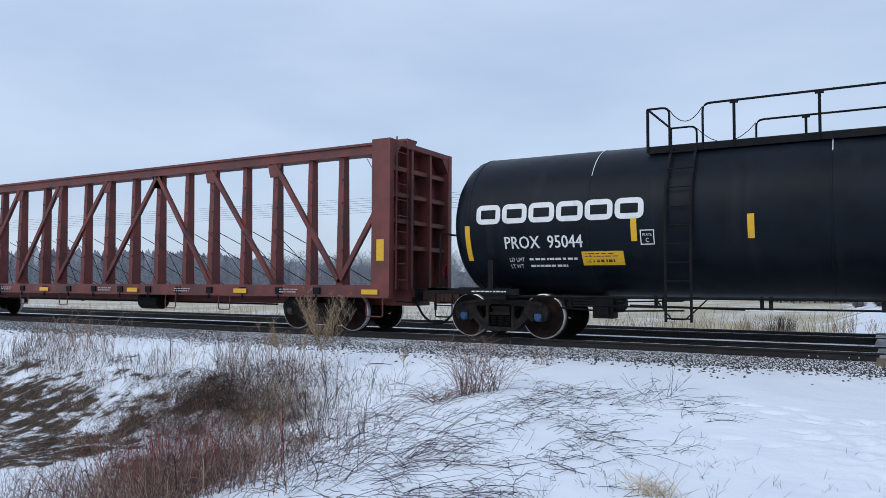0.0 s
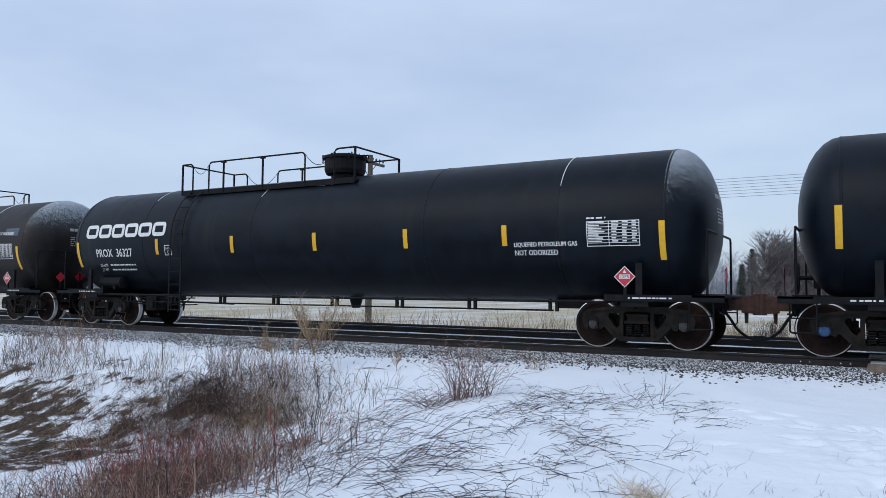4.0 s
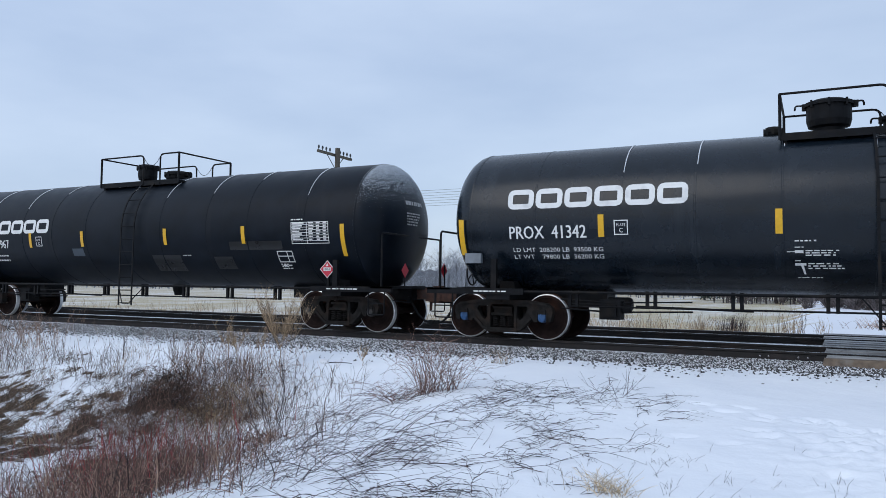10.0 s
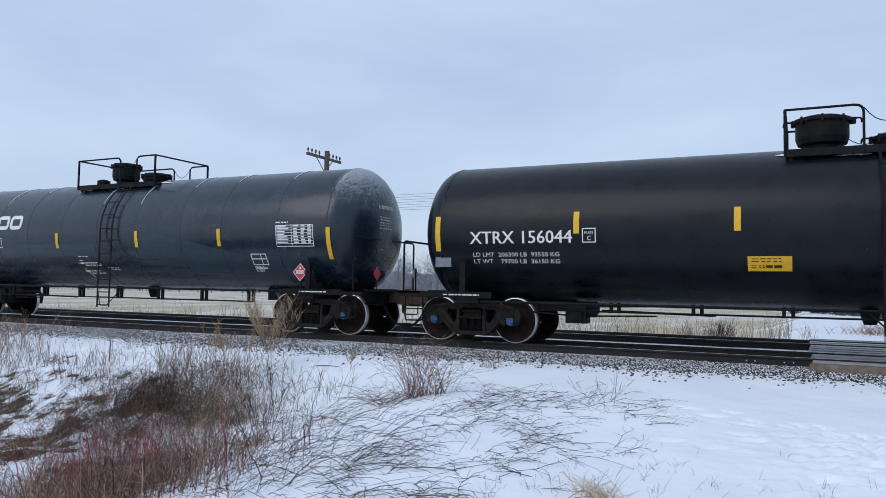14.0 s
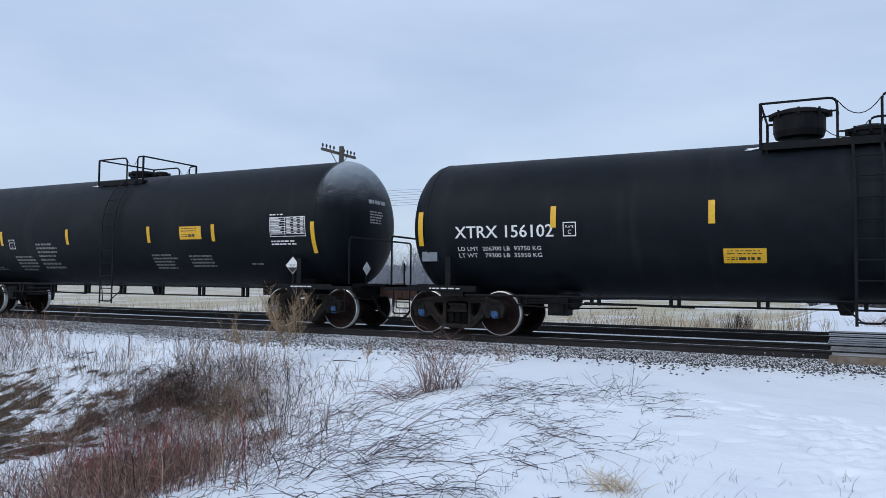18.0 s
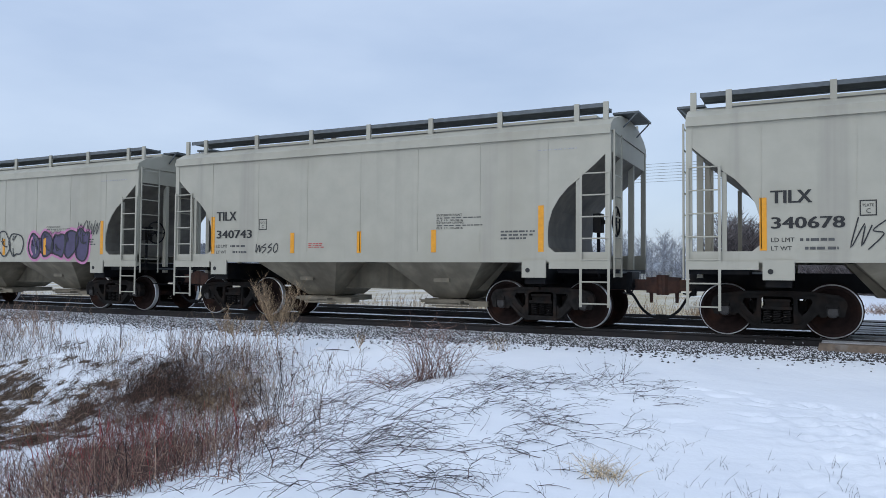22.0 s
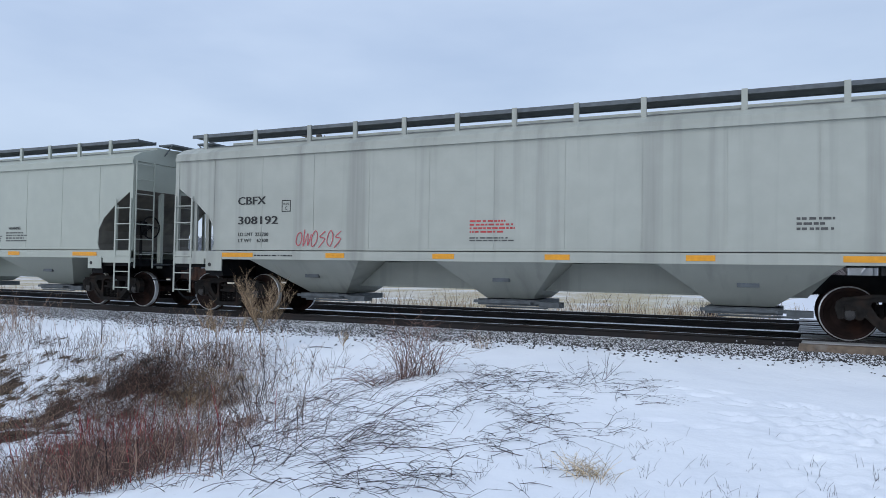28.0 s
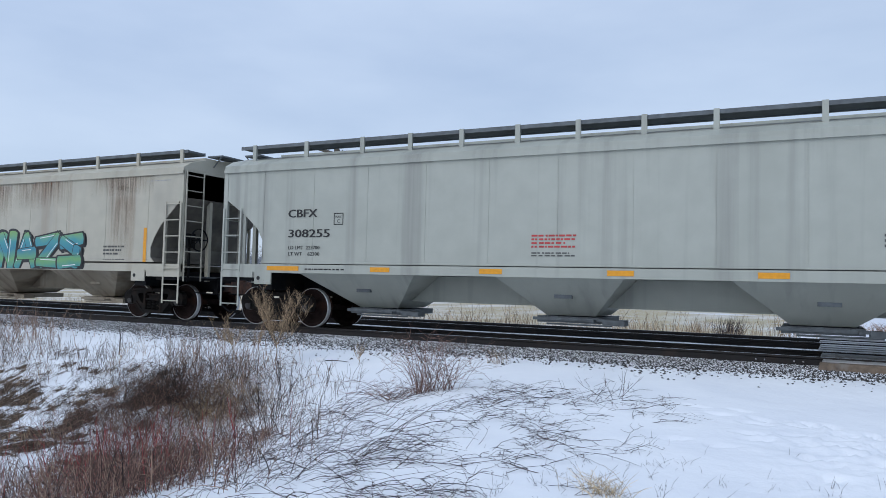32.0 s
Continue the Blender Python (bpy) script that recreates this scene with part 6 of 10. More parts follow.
def emblem(u0, u1, v0, v1):
    """A small white emblem: two upright curved bars with three spots over them."""
    def put(car, side):
        w, h, c = u1 - u0, v1 - v0, (u0 + u1) / 2
        for k in (-1, 1):
            decal(side, [[(c + k * w * a, v0 + h * b), (c + k * w * (a + d), v0 + h * b), (c + k * w * (e + d * 0.7), v0 + h * f), (c + k * w * e, v0 + h * f)]
                         for a, b, d, e, f in ((0.08, 0.0, 0.26, 0.12, 0.3), (0.12, 0.3, 0.24, 0.30, 0.6), (0.34, 0.5, 0.14, 0.42, 0.85))], M["white"], car, "emblem_bar")
        for x, y in ((-0.08, 0.88), (0.1, 0.72), (-0.05, 0.58)):
            decal(side, [[(c + w * (x + 0.10 * math.cos(i * 0.785)), v0 + h * (y + 0.10 * math.sin(i * 0.785))) for i in range(8)]], M["white"], car, "emblem_spot")
    return put


def stain(u0, u1, v0, v1):
    """A run of rust down the side."""
    def put(car, side):
        decal(side, [rect(u0, u1, v0, v1)], M["rust_run"], car, "rust_stain", "brown rust run", d=0.004)
    return put


def ruled_box(u0, u1, v0, v1, mat="white"):
    def put(car, side):
        w = 0.02
        decal(side, frame_quads(u0, u1, v0, v1, w) + [rect(u0, u1, (v0 + v1) / 2, (v0 + v1) / 2 + w), rect(u0 + (u1 - u0) * 0.62, u0 + (u1 - u0) * 0.62 + w, v0, v1)], M[mat], car, "ruled_box")
        bars(side, u0 + 0.05, u1 - 0.05, v0 - 0.10, v0 - 0.04, 1, M[mat], car)
    return put


SEAMS = (-5.85, -4.2, -2.9, -1.5, -0.12, 1.3, 2.87, 4.18, 5.85)
DOMES = ((-0.55, 0.30, 3.80, 4.32, "vent_dome"), (0.70, 0.34, 3.80, 4.05, "manway"))
DOMES3 = ((-0.78, 0.37, 3.80, 4.47, "vent_dome"), (0.42, 0.36, 3.80, 4.13, "manway"), (-1.70, 0.14, 3.85, 4.06, "valve"))
CARS = []


def add(car, xf, xr):
    CARS.append((car, (xf + xr) / 2))


add(centerbeam_car(-27.80, -11.40), -27.80, -11.40)
add(tank_car(-6.55, 9.00, r=1.50, zc=2.37, over=1.98, caps="blue", platform=(-4.78, 1.02), plat_z=3.68, rail_z=4.43, rails=((-4.78, -4.38, ()), (-3.78, -0.49, (-3.24, -1.87)), (0.41, 1.02, ())), far=((-4.78, -4.25, ()), (-3.1, 1.02, (-2.2, -0.6))), long_rail=True, ladder_x=(-4.33, -3.89), domes=((0.03, 0.52, 3.75, 4.44, "valve_dome"),),
             bar_x=(-8.36, -4.92, -2.92, -0.67, 1.77, 4.73, 8.23), bar_mid=2.08, logo=(-8.15, -4.69, 2.32, 2.71), seams=(-5.8, -1.7, 3.32, 6.4),
             extras=(std_print("PROX 95044", -7.54, -5.92, 1.94, 0.24, plate=(-4.81, 1.84)), print_table(6.78, 7.82, 1.85, 2.36), placard(7.54, 1.33, "1075"),
                     words("LIQUEFIED PETROLEUM GAS", 5.0, 6.45, 1.86, 1.98), words("NON-ODORIZED", 5.0, 5.85, 1.68, 1.79), sticker(-5.96, -5.15, 1.48, 1.74),
                     lines(6.3, 6.6, 1.46, 1.64, 4)),
             label="long black pressure tank car with snow along its welds"), -6.55, 9.00)
add(tank_car(12.99, 28.54, r=1.50, zc=2.38, over=1.98, paint="rusty_black", platform=(-1.23, 4.60), plat_z=3.70, rail_z=4.43, rails=((-1.23, 3.62, (-0.68, 1.69)), (4.25, 4.60, ())), far=((-1.23, 3.68, (0.6, 2.4)), (4.30, 4.60, ())), long_rail=True, ladder_x=(3.67, 4.07),
             domes=((-0.33, 0.54, 3.75, 4.50, "valve_dome"),), bar_x=(-8.25, -5.46, -2.93, -0.22, 2.65, 5.20, 8.12), bar_mid=2.10, logo=(-8.0, -4.54, 2.36, 2.76),
             seams=(-5.0, -0.1, 1.53, 3.29, 6.3), brake=False,
             extras=(std_print("PROX 32619", -7.58, -6.02, 2.10, 0.23, plate=(-5.17, 1.98)), print_table(6.82, 7.86, 1.94, 2.41), placard(7.51, 1.34, "1075"),
                     words("LIQUEFIED", 5.99, 6.73, 2.32, 2.42), words("PETROLEUM", 5.99, 6.73, 2.18, 2.28), words("GAS", 5.99, 6.22, 2.04, 2.14),
                     words("NOT ODORIZED", 7.02, 7.87, 2.69, 2.78), sticker(5.50, 6.26, 1.48, 1.71), ruled_box(6.3, 6.7, 1.55, 1.80), patch(7.4, 8.1, 2.66, 2.90, "patch_light")),
             label="black pressure tank car filmed with brown rust, spray-painted"), 12.99, 28.54)
add(tank_car(32.49, 48.04, r=1.50, zc=2.38, over=1.98, platform=(-4.70, 1.10), plat_z=3.68, rail_z=4.43, rails=((-4.70, -4.30, ()), (-3.70, -0.41, (-3.16, -1.79)), (0.49, 1.10, ())), far=((-4.70, -4.17, ()), (-3.0, 1.10, (-2.1, -0.5))), long_rail=True, ladder_x=(-4.36, -3.94), domes=((0.10, 0.52, 3.75, 4.44, "valve_dome"),),
             bar_x=(-8.35, -5.01, -2.26, 0.36, 2.86, 5.2, 8.3), bar_mid=2.14, logo=(-7.99, -4.65, 2.46, 2.84), seams=(-5.6, -1.65, 3.3, 6.3), brake=False,
             extras=(std_print("PROX 36327", -7.55, -6.04, 2.04, 0.22, plate=(-4.72, 1.94)), print_table(6.9, 7.9, 1.92, 2.39), placard(7.6, 1.35, "1075"),
                     words("LIQUEFIED PETROLEUM GAS", 5.4, 6.7, 1.93, 2.03), words("NOT ODORIZED", 5.4, 6.3, 1.78, 1.88)),
             label="long black pressure tank car with white emblem blocks"), 32.49, 48.04)
add(tank_car(52.00, 68.00, r=1.45, zc=2.41, over=1.98, caps="blue", platform=(-5.17, 1.12), plat_z=3.70, rail_z=4.47, rails=((-5.17, -4.97, ()), (-4.38, -0.60, (-3.78, -2.50, -1.18)), (0.34, 1.12, ())), far=((-5.17, -4.88, ()), (-3.4, 0.0, (-1.9,)), (0.5, 1.12, ())), long_rail=True, ladder_x=(-5.53, -5.04),
             domes=((-0.05, 0.50, 3.75, 4.42, "valve_dome"),), bar_x=(-8.64, -5.71, -2.80, 0.31, 3.04, 5.44, 8.55), bar_mid=2.28, seams=(-3.3, -1.48, 0.21, 1.88, 5.34), brake=False,
             extras=(std_print("GATX 219654", -7.89, -5.83, 2.10, 0.22, plate=(-5.55, 2.0)), print_table(7.42, 8.47, 2.0, 2.45), placard(7.80, 1.32, "1075"),
                     sticker(4.08, 4.75, 2.0, 2.39), words("NON-ODORIZED", 6.14, 7.22, 2.03, 2.15), words("LIQUEFIED PETROLEUM GAS", 6.18, 7.37, 1.84, 1.96),
                     words("FRA AIP", 5.35, 5.85, 1.81, 1.93), lines(5.33, 6.2, 1.56, 1.76, 3)),
             label="long black pressure tank car with a yellow emergency sheet"), 52.00, 68.00)


def procor(xf, xr, mark, caps, label, stripes, logo=(-6.43, -2.98, 2.52, 2.92), paint="black", plat=(-1.54, 1.38), lad=(-0.13, 0.31), domes=DOMES, extra=(), u0=-6.4, u1=-4.82, tab=5.82, weights=(), r=1.47, boxed=True, **kw):
    base = (std_print(mark, u0, u1, 2.11, weights=weights, plate=(stripes[1] + 0.24, 2.03)), print_table(tab, tab + 1.04, 1.97, 2.46), placard(6.5, 1.39, "1863"), lines(5.0, 5.3, 1.4, 1.54, 3)) + ((ruled_box(5.0, 5.45, 1.56, 1.82),) if boxed else ())
    add(tank_car(xf, xr, r=r, zc=2.43 + (r - 1.47), caps=caps, paint=paint, platform=plat, ladder_x=lad, domes=domes, bar_x=stripes, bar_mid=2.17, logo=logo, seams=SEAMS, rail_z=4.46, plat_z=3.74, extras=base + tuple(extra), label=label, **kw), xf, xr)


procor(71.97, 85.22, "PROX 47310", "dark", "black tank car with frosted end and yellow emergency sheet", (-6.95, -3.86, -1.41, 1.34, 3.75, 6.83), logo=(-6.56, -2.99, 2.46, 2.86), plat=(-1.56, 1.60), lad=(-0.43, 0.02), weights=("LD LMT  212200 LB  96200 KG", "LT WT    77800 LB  35800 KG"),
       domes=((-0.26, 0.46, 3.78, 4.45, "vent_dome"), (0.82, 0.32, 3.78, 4.08, "manway")), u0=-6.35, u1=-4.79, tab=5.44, extra=(sticker(2.52, 3.27, 1.96, 2.22), lines(1.0, 1.35, 1.5, 1.54, 1)), brake=False, shield=True)
procor(89.20, 102.45, "PROX 41382", "blue", "black tank car with bluish sheen and an air reservoir", r=1.50, paint="navy", stripes=(-7.37, -4.56, -1.60, 1.34, 4.30, 7.21), domes=((0.80, 0.35, 3.80, 4.48, "vent_dome"), (-0.10, 0.32, 3.80, 4.14, "manway"), (1.70, 0.12, 3.85, 4.08, "valve")),
       u0=-6.41, u1=-4.76, lad=(-0.27, 0.17), boxed=False, weights=("LD LMT  206700 LB  93750 KG", "LT WT    79300 LB  35950 KG"), extra=(sticker(1.59, 2.31, 2.16, 2.45), lines(1.9, 2.3, 1.5, 1.54, 1), lines(5.2, 5.5, 1.5, 1.66, 3)))
procor(106.47, 119.72, "PROX 43967", "dark", "black tank car with dark fresh paint patches", (-6.91, -3.82, -1.63, 1.50, 4.07, 6.91), logo=(-6.40, -2.99, 2.40, 2.79), plat=(-1.57, 1.38), lad=(0.03, 0.50),
       domes=((-0.84, 0.26, 3.78, 4.38, "vent_dome"), (0.36, 0.32, 3.78, 4.12, "manway")), tab=5.5,
       extra=(patch(0.9, 1.9, 1.35, 1.75, "patch_dark"), patch(-2.1, -1.65, 1.75, 1.95, "patch_light"), patch(3.0, 3.6, 1.4, 1.7, "patch_dark"), lines(2.0, 2.35, 1.72, 1.76, 1),
              patch(3.6, 5.2, 1.85, 2.05, "patch_dark")), brake=False)
procor(123.70, 136.95, "PROX 41342", "blue", "black tank car with small white print and yellow sheet", paint="navy", stripes=(-7.41, -4.56, -1.56, 1.35, 4.29, 7.21), logo=(-6.41, -2.97, 2.56, 2.95), domes=DOMES3, plat=(-1.55, 1.38), weights=("LD LMT  208200 LB  93500 KG", "LT WT    79800 LB  36200 KG"), u0=-6.38, u1=-4.85,
       extra=(sticker(1.5, 2.25, 2.17, 2.44), valve_print(-1.35, 1.90)), boxed=False, tab=5.79, brake=False)
procor(140.96, 154.21, "PROX 44842", "blue", "slate-grey tank car patched with lighter touch-up paint", r=1.50, stripes=(-7.37, -4.63, -1.59, 1.36, 4.36, 7.23), logo=(-6.53, -3.06, 2.54, 2.94), paint="slate", domes=DOMES3, plat=(-1.55, 1.38), lad=(0.29, 0.69), u0=-6.52, u1=-4.85,
       extra=(patch(0.7, 1.7, 2.5, 3.10, "patch_light"), patch(0.7, 3.65, 1.97, 2.52, "patch_light"), patch(2.6, 5.5, 1.0, 1.45, "patch_dark"), patch(-6.6, -4.78, 1.55, 2.31, "patch_dim"),
              patch(-3.6, 0.15, 1.38, 2.44, "patch_mid"), valve_print(-1.05, 1.95)), weights=("LD LMT  206100 LB  93460 KG", "LT WT    79900 LB  36250 KG"), tab=5.79, brake=False)
procor(158.21, 171.46, "PROX 44046", "blue", "slate-grey tank car with snow on its welds", (-7.38, -4.52, -1.66, 1.36, 4.11, 7.26), logo=(-6.50, -3.13, 2.54, 2.94), paint="slate", domes=DOMES3, plat=(-1.55, 1.38), lad=(0.17, 0.60), u0=-6.49, u1=-4.80,
       weights=("LD LMT  208100 LB  93900 KG", "LT WT    79800 LB  36200 KG"),
       extra=(patch(-1.15, -0.15, 1.22, 1.62, "patch_dark"), valve_print(-0.98, 1.80), lines(0.0, 0.5, 1.42, 1.5, 2), swept_patch(1.25, 6.6, 1.22, 2.36, 0.62, "patch_mid"), patch(-3.5, -0.2, 1.78, 2.12, "patch_mid")), brake=False)


def xtrx(xf, xr, mark, label, stripes, paint="matte_black", extra=(), weights=()):
    ex = (std_print(mark, -6.54, -4.45, 2.10, 0.24, plate=(-4.25, 1.98), weights=weights), print_table(5.96, 6.95, 1.98, 2.40, filled=True), placard(6.58, 1.28, "3257", "white"),
          sticker(2.96, 3.68, 2.04, 2.33), sticker(-1.40, -0.71, 1.47, 1.72), ruled_box(5.46, 5.9, 1.5, 1.76), lines(1.4, 2.45, 1.36, 1.70, 4), lines(2.95, 3.8, 1.58, 1.70, 2),
          lines(4.2, 5.2, 1.53, 1.70, 3), lines(6.98, 7.3, 1.4, 1.62, 4))
    add(tank_car(xf, xr, r=1.44, zc=2.27, paint=paint, caps="blue", platform=(-0.81, 1.28), plat_z=3.55, rail_z=4.27, rails=((-0.81, 0.38, ()), (1.03, 1.28, ())), far=((-0.81, 0.1, ()), (0.95, 1.28, ())), ladder_x=(0.60, 1.02),
                 domes=((-0.22, 0.44, 3.58, 4.28, "vent_dome"), (0.90, 0.32, 3.58, 3.90, "manway")), bar_x=stripes, bar_mid=2.32,
                 extras=ex + tuple(extra), label=label, brake=False, frost="frost_thin", end_card="white"), xf, xr)


def tcbx(xf, xr, mark, label, stripes, extra=(), weights=(), crest=False, along=0.0):
    ex = (std_print(mark, -7.17 + along, -4.68 + along, 2.03, 0.235, plate=(-4.0, 1.93), mat="faded", weights=weights, shift=0.78 - along), print_table(5.79, 6.82, 2.10, 2.55), placard(6.40, 1.44, "3257", "white"),
          sticker(2.90, 3.63, 2.09, 2.41), lines(-6.2, -4.4, 1.33, 1.43, 2, "dim"), lines(-3.9, -3.0, 1.3, 1.75, 5, "dim"), lines(-2.8, -1.9, 1.35, 2.1, 7, "dim"),
          lines(1.75, 2.65, 1.35, 1.75, 5, "dim"), lines(3.05, 3.9, 1.4, 1.72, 4, "dim"), lines(5.8, 6.7, 1.9, 2.03, 2), lines(5.0, 5.4, 1.45, 1.52, 1, "dim"))
    add(tank_car(xf, xr, r=1.53, zc=2.46, paint="matte_black", caps="blue", platform=(-0.88, 0.88), plat_z=3.78, rail_z=4.42, rails=((-0.88, 0.25, ()), (0.66, 0.88, ())), far=((-0.88, 0.2, ()), (0.6, 0.88, ())), ladder_x=(0.17, 0.63),
                 domes=((-0.20, 0.36, 3.84, 4.17, "manway"), (0.54, 0.19, 3.84, 4.12, "valve")), bar_x=stripes, bar_mid=2.20,
                 extras=ex + tuple(extra), label=label, brake=False, mast=True, crest=crest, end_card="white"), xf, xr)


TC_BARS = (-7.24, -4.32, -1.39, 1.80, 4.02, 7.02)
xtrx(175.44, 188.64, "XTRX 156044", "matte black insulated tank car with a grey touch-up patch", (-7.25, -4.36, -1.55, 1.46, 4.01, 7.14), extra=(patch(1.48, 2.56, 2.44, 2.73, "patch_light"),), paint="satin_black", weights=("LD LMT  206300 LB  93550 KG", "LT WT    79700 LB  36150 KG"))
tcbx(192.60, 205.60, "TCBX 286205", "matte black insulated tank car streaked with white spill", (-7.19, -4.16) + TC_BARS[2:], extra=(patch(-0.8, 0.3, 1.55, 1.75, "patch_light"), sticker(4.6, 5.3, 1.9, 2.4)), weights=("LD LMT  193000 LB  87300 KG", "LT WT    93000 LB  42200 KG"), along=0.2)
tcbx(209.53, 222.53, "TCBX 286396", "matte black insulated tank car with frosted end", TC_BARS)
xtrx(226.52, 239.72, "XTRX 156102", "matte black insulated tank car with a grey test table", (-7.33, -4.44, -1.57, 1.31, 4.07, 7.14), weights=("LD LMT  206700 LB  93750 KG", "LT WT    79300 LB  35950 KG"))
tcbx(243.72, 256.72, "TCBX 286327", "matte black insulated tank car with faded lettering", TC_BARS, weights=("LD LMT  192800 LB  87450 KG", "LT WT    93200 LB  42250 KG"), crest=True)

CURVE = ((5.36, 3.70), (5.36, 3.32), (5.10, 3.08), (4.84, 2.86), (4.60, 2.68), (4.42, 2.48), (4.29, 2.26), (4.22, 2.02), (4.19, 1.78), (4.22, 1.56), (4.34, 1.46))
BAYS2 = ((-2.85, -0.62, -2.05, -1.30), (0.62, 2.85, 1.30, 2.05))
POSTS2 = (-5.31, -4.72, -3.11, -1.52, 0.02, 1.55, 3.11, 4.68, 5.24)


def tilx(xf, xr, number, label, stripes, extra=(), eave=3.70, up=0.0):
    ex = (words("TILX", -4.06, -3.46, 2.25 + up, 2.46 + up, "ink", 0.022), words(number, -4.05, -2.99, 1.83 + up, 2.02 + up, "ink", 0.022),
          lambda car, side: plate_box(side, -2.77, 2.01, 0.25, car, M["ink"]), words("LD LMT", -4.05, -3.70, 1.61, 1.68, "ink", 0), words("LT WT", -4.05, -3.74, 1.47, 1.54, "ink", 0), lines(-3.62, -3.05, 1.60, 1.69, 1, "ink"), lines(-3.55, -3.0, 1.46, 1.55, 1, "ink"), words("EXTERIOR PAINT", 1.85, 2.42, 2.20, 2.245, "ink", 0), lines(1.85, 2.85, 2.145, 2.185, 1, "ink"), words("PLT 19  09-2016", 1.85, 2.44, 2.095, 2.135, "ink", 0), words("INTERIOR LINING", 1.85, 2.45, 2.045, 2.085, "ink", 0), lines(1.85, 2.87, 1.99, 2.03, 1, "ink"), words("PLT 19  09-2016", 1.85, 2.44, 1.94, 1.98, "ink", 0), lines(3.25, 3.95, 1.70, 1.90, 3, "ink"),
          lines(-1.35, -0.85, 1.58, 1.70, 3, "red_ink"), lines(4.0, 5.0, 3.38, 3.42, 1, "faded"))
    add(hopper_car(xf, xr, eave=eave, board_z=eave + 0.57, board_y=1.30, cut=((5.36, eave),) + CURVE[1:], bays=BAYS2, posts=POSTS2, stripes=stripes, extras=ex + tuple(extra), label=label, ribs=7), xf, xr)


ST2 = (-4.17, -1.80, -0.02, 1.78, 4.07)
tilx(260.84, 268.72, "340791", "pale grey covered hopper sprayed with outlined and purple graffiti", ST2)
tilx(272.96, 280.84, "340743", "pale grey covered hopper with a small black tag", ST2)
tilx(285.07, 292.95, "340678", "pale grey covered hopper with yellow and purple graffiti", ST2)
tilx(297.17, 305.05, "340726", "pale grey covered hopper with mint green graffiti and violet rings", ST2, eave=3.785, up=0.06)
tilx(309.25, 317.13, "340795", "pale grey covered hopper with white outlined graffiti", ST2, eave=3.76)

add(tank_car(321.34, 329.35, r=1.20, zc=2.13, over=2.0, caps="dark", platform=(-0.88, 1.26), plat_z=3.36, rail_z=4.10, yp=0.70, rails=((-0.88, -0.13, ()), (0.49, 1.26, ())), ladder_x=(-0.04, 0.25), domes=((0.52, 0.36, 3.22, 3.74, "manway"),),
             bar_x=(-4.35, -1.61, -1.24, 1.49, 1.93, 4.34), bar_mid=1.96, logo=(-4.0, -1.59, 2.19, 2.47), tips=0.75, frost=False,
             extras=(std_print("PROX 16656", -3.98, -2.18, 1.95, 0.22, plate=None, weights=("LD LMT  208400 LB  94550 KG", "LT WT    54600 LB  24750 KG")), words("NEW 02-2003", -3.2, -2.5, 1.32, 1.38), print_table(3.02, 4.03, 1.80, 2.26), placard(3.76, 1.31, "1830", "white"), sticker(2.23, 2.90, 1.83, 2.21),
                     lines(1.45, 2.3, 1.40, 1.72, 5), ruled_box(3.05, 3.5, 1.48, 1.72), lines(1.5, 2.1, 2.68, 2.80, 3), emblem(-4.33, -4.03, 2.20, 2.50)),
             end_card="white", label="short black acid tank car with a hooped platform"), 321.34, 329.35)

CUT3 = ((8.22, 3.72), (8.22, 2.98), (7.60, 2.58), (7.22, 2.26), (7.04, 1.96), (7.02, 1.62), (7.10, 1.46))
BAYS3 = ((-6.05, -3.05, -4.95, -3.95), (-1.28, 1.28, -0.50, 0.50), (3.05, 6.05, 3.95, 4.95))
POSTS3 = (-7.62, -6.10, -4.58, -3.37, -2.16, -0.93, 0.30, 1.54, 2.79, 4.49, 6.05, 7.60)
POSTS5 = tuple(1.178 * i for i in range(-6, 7))


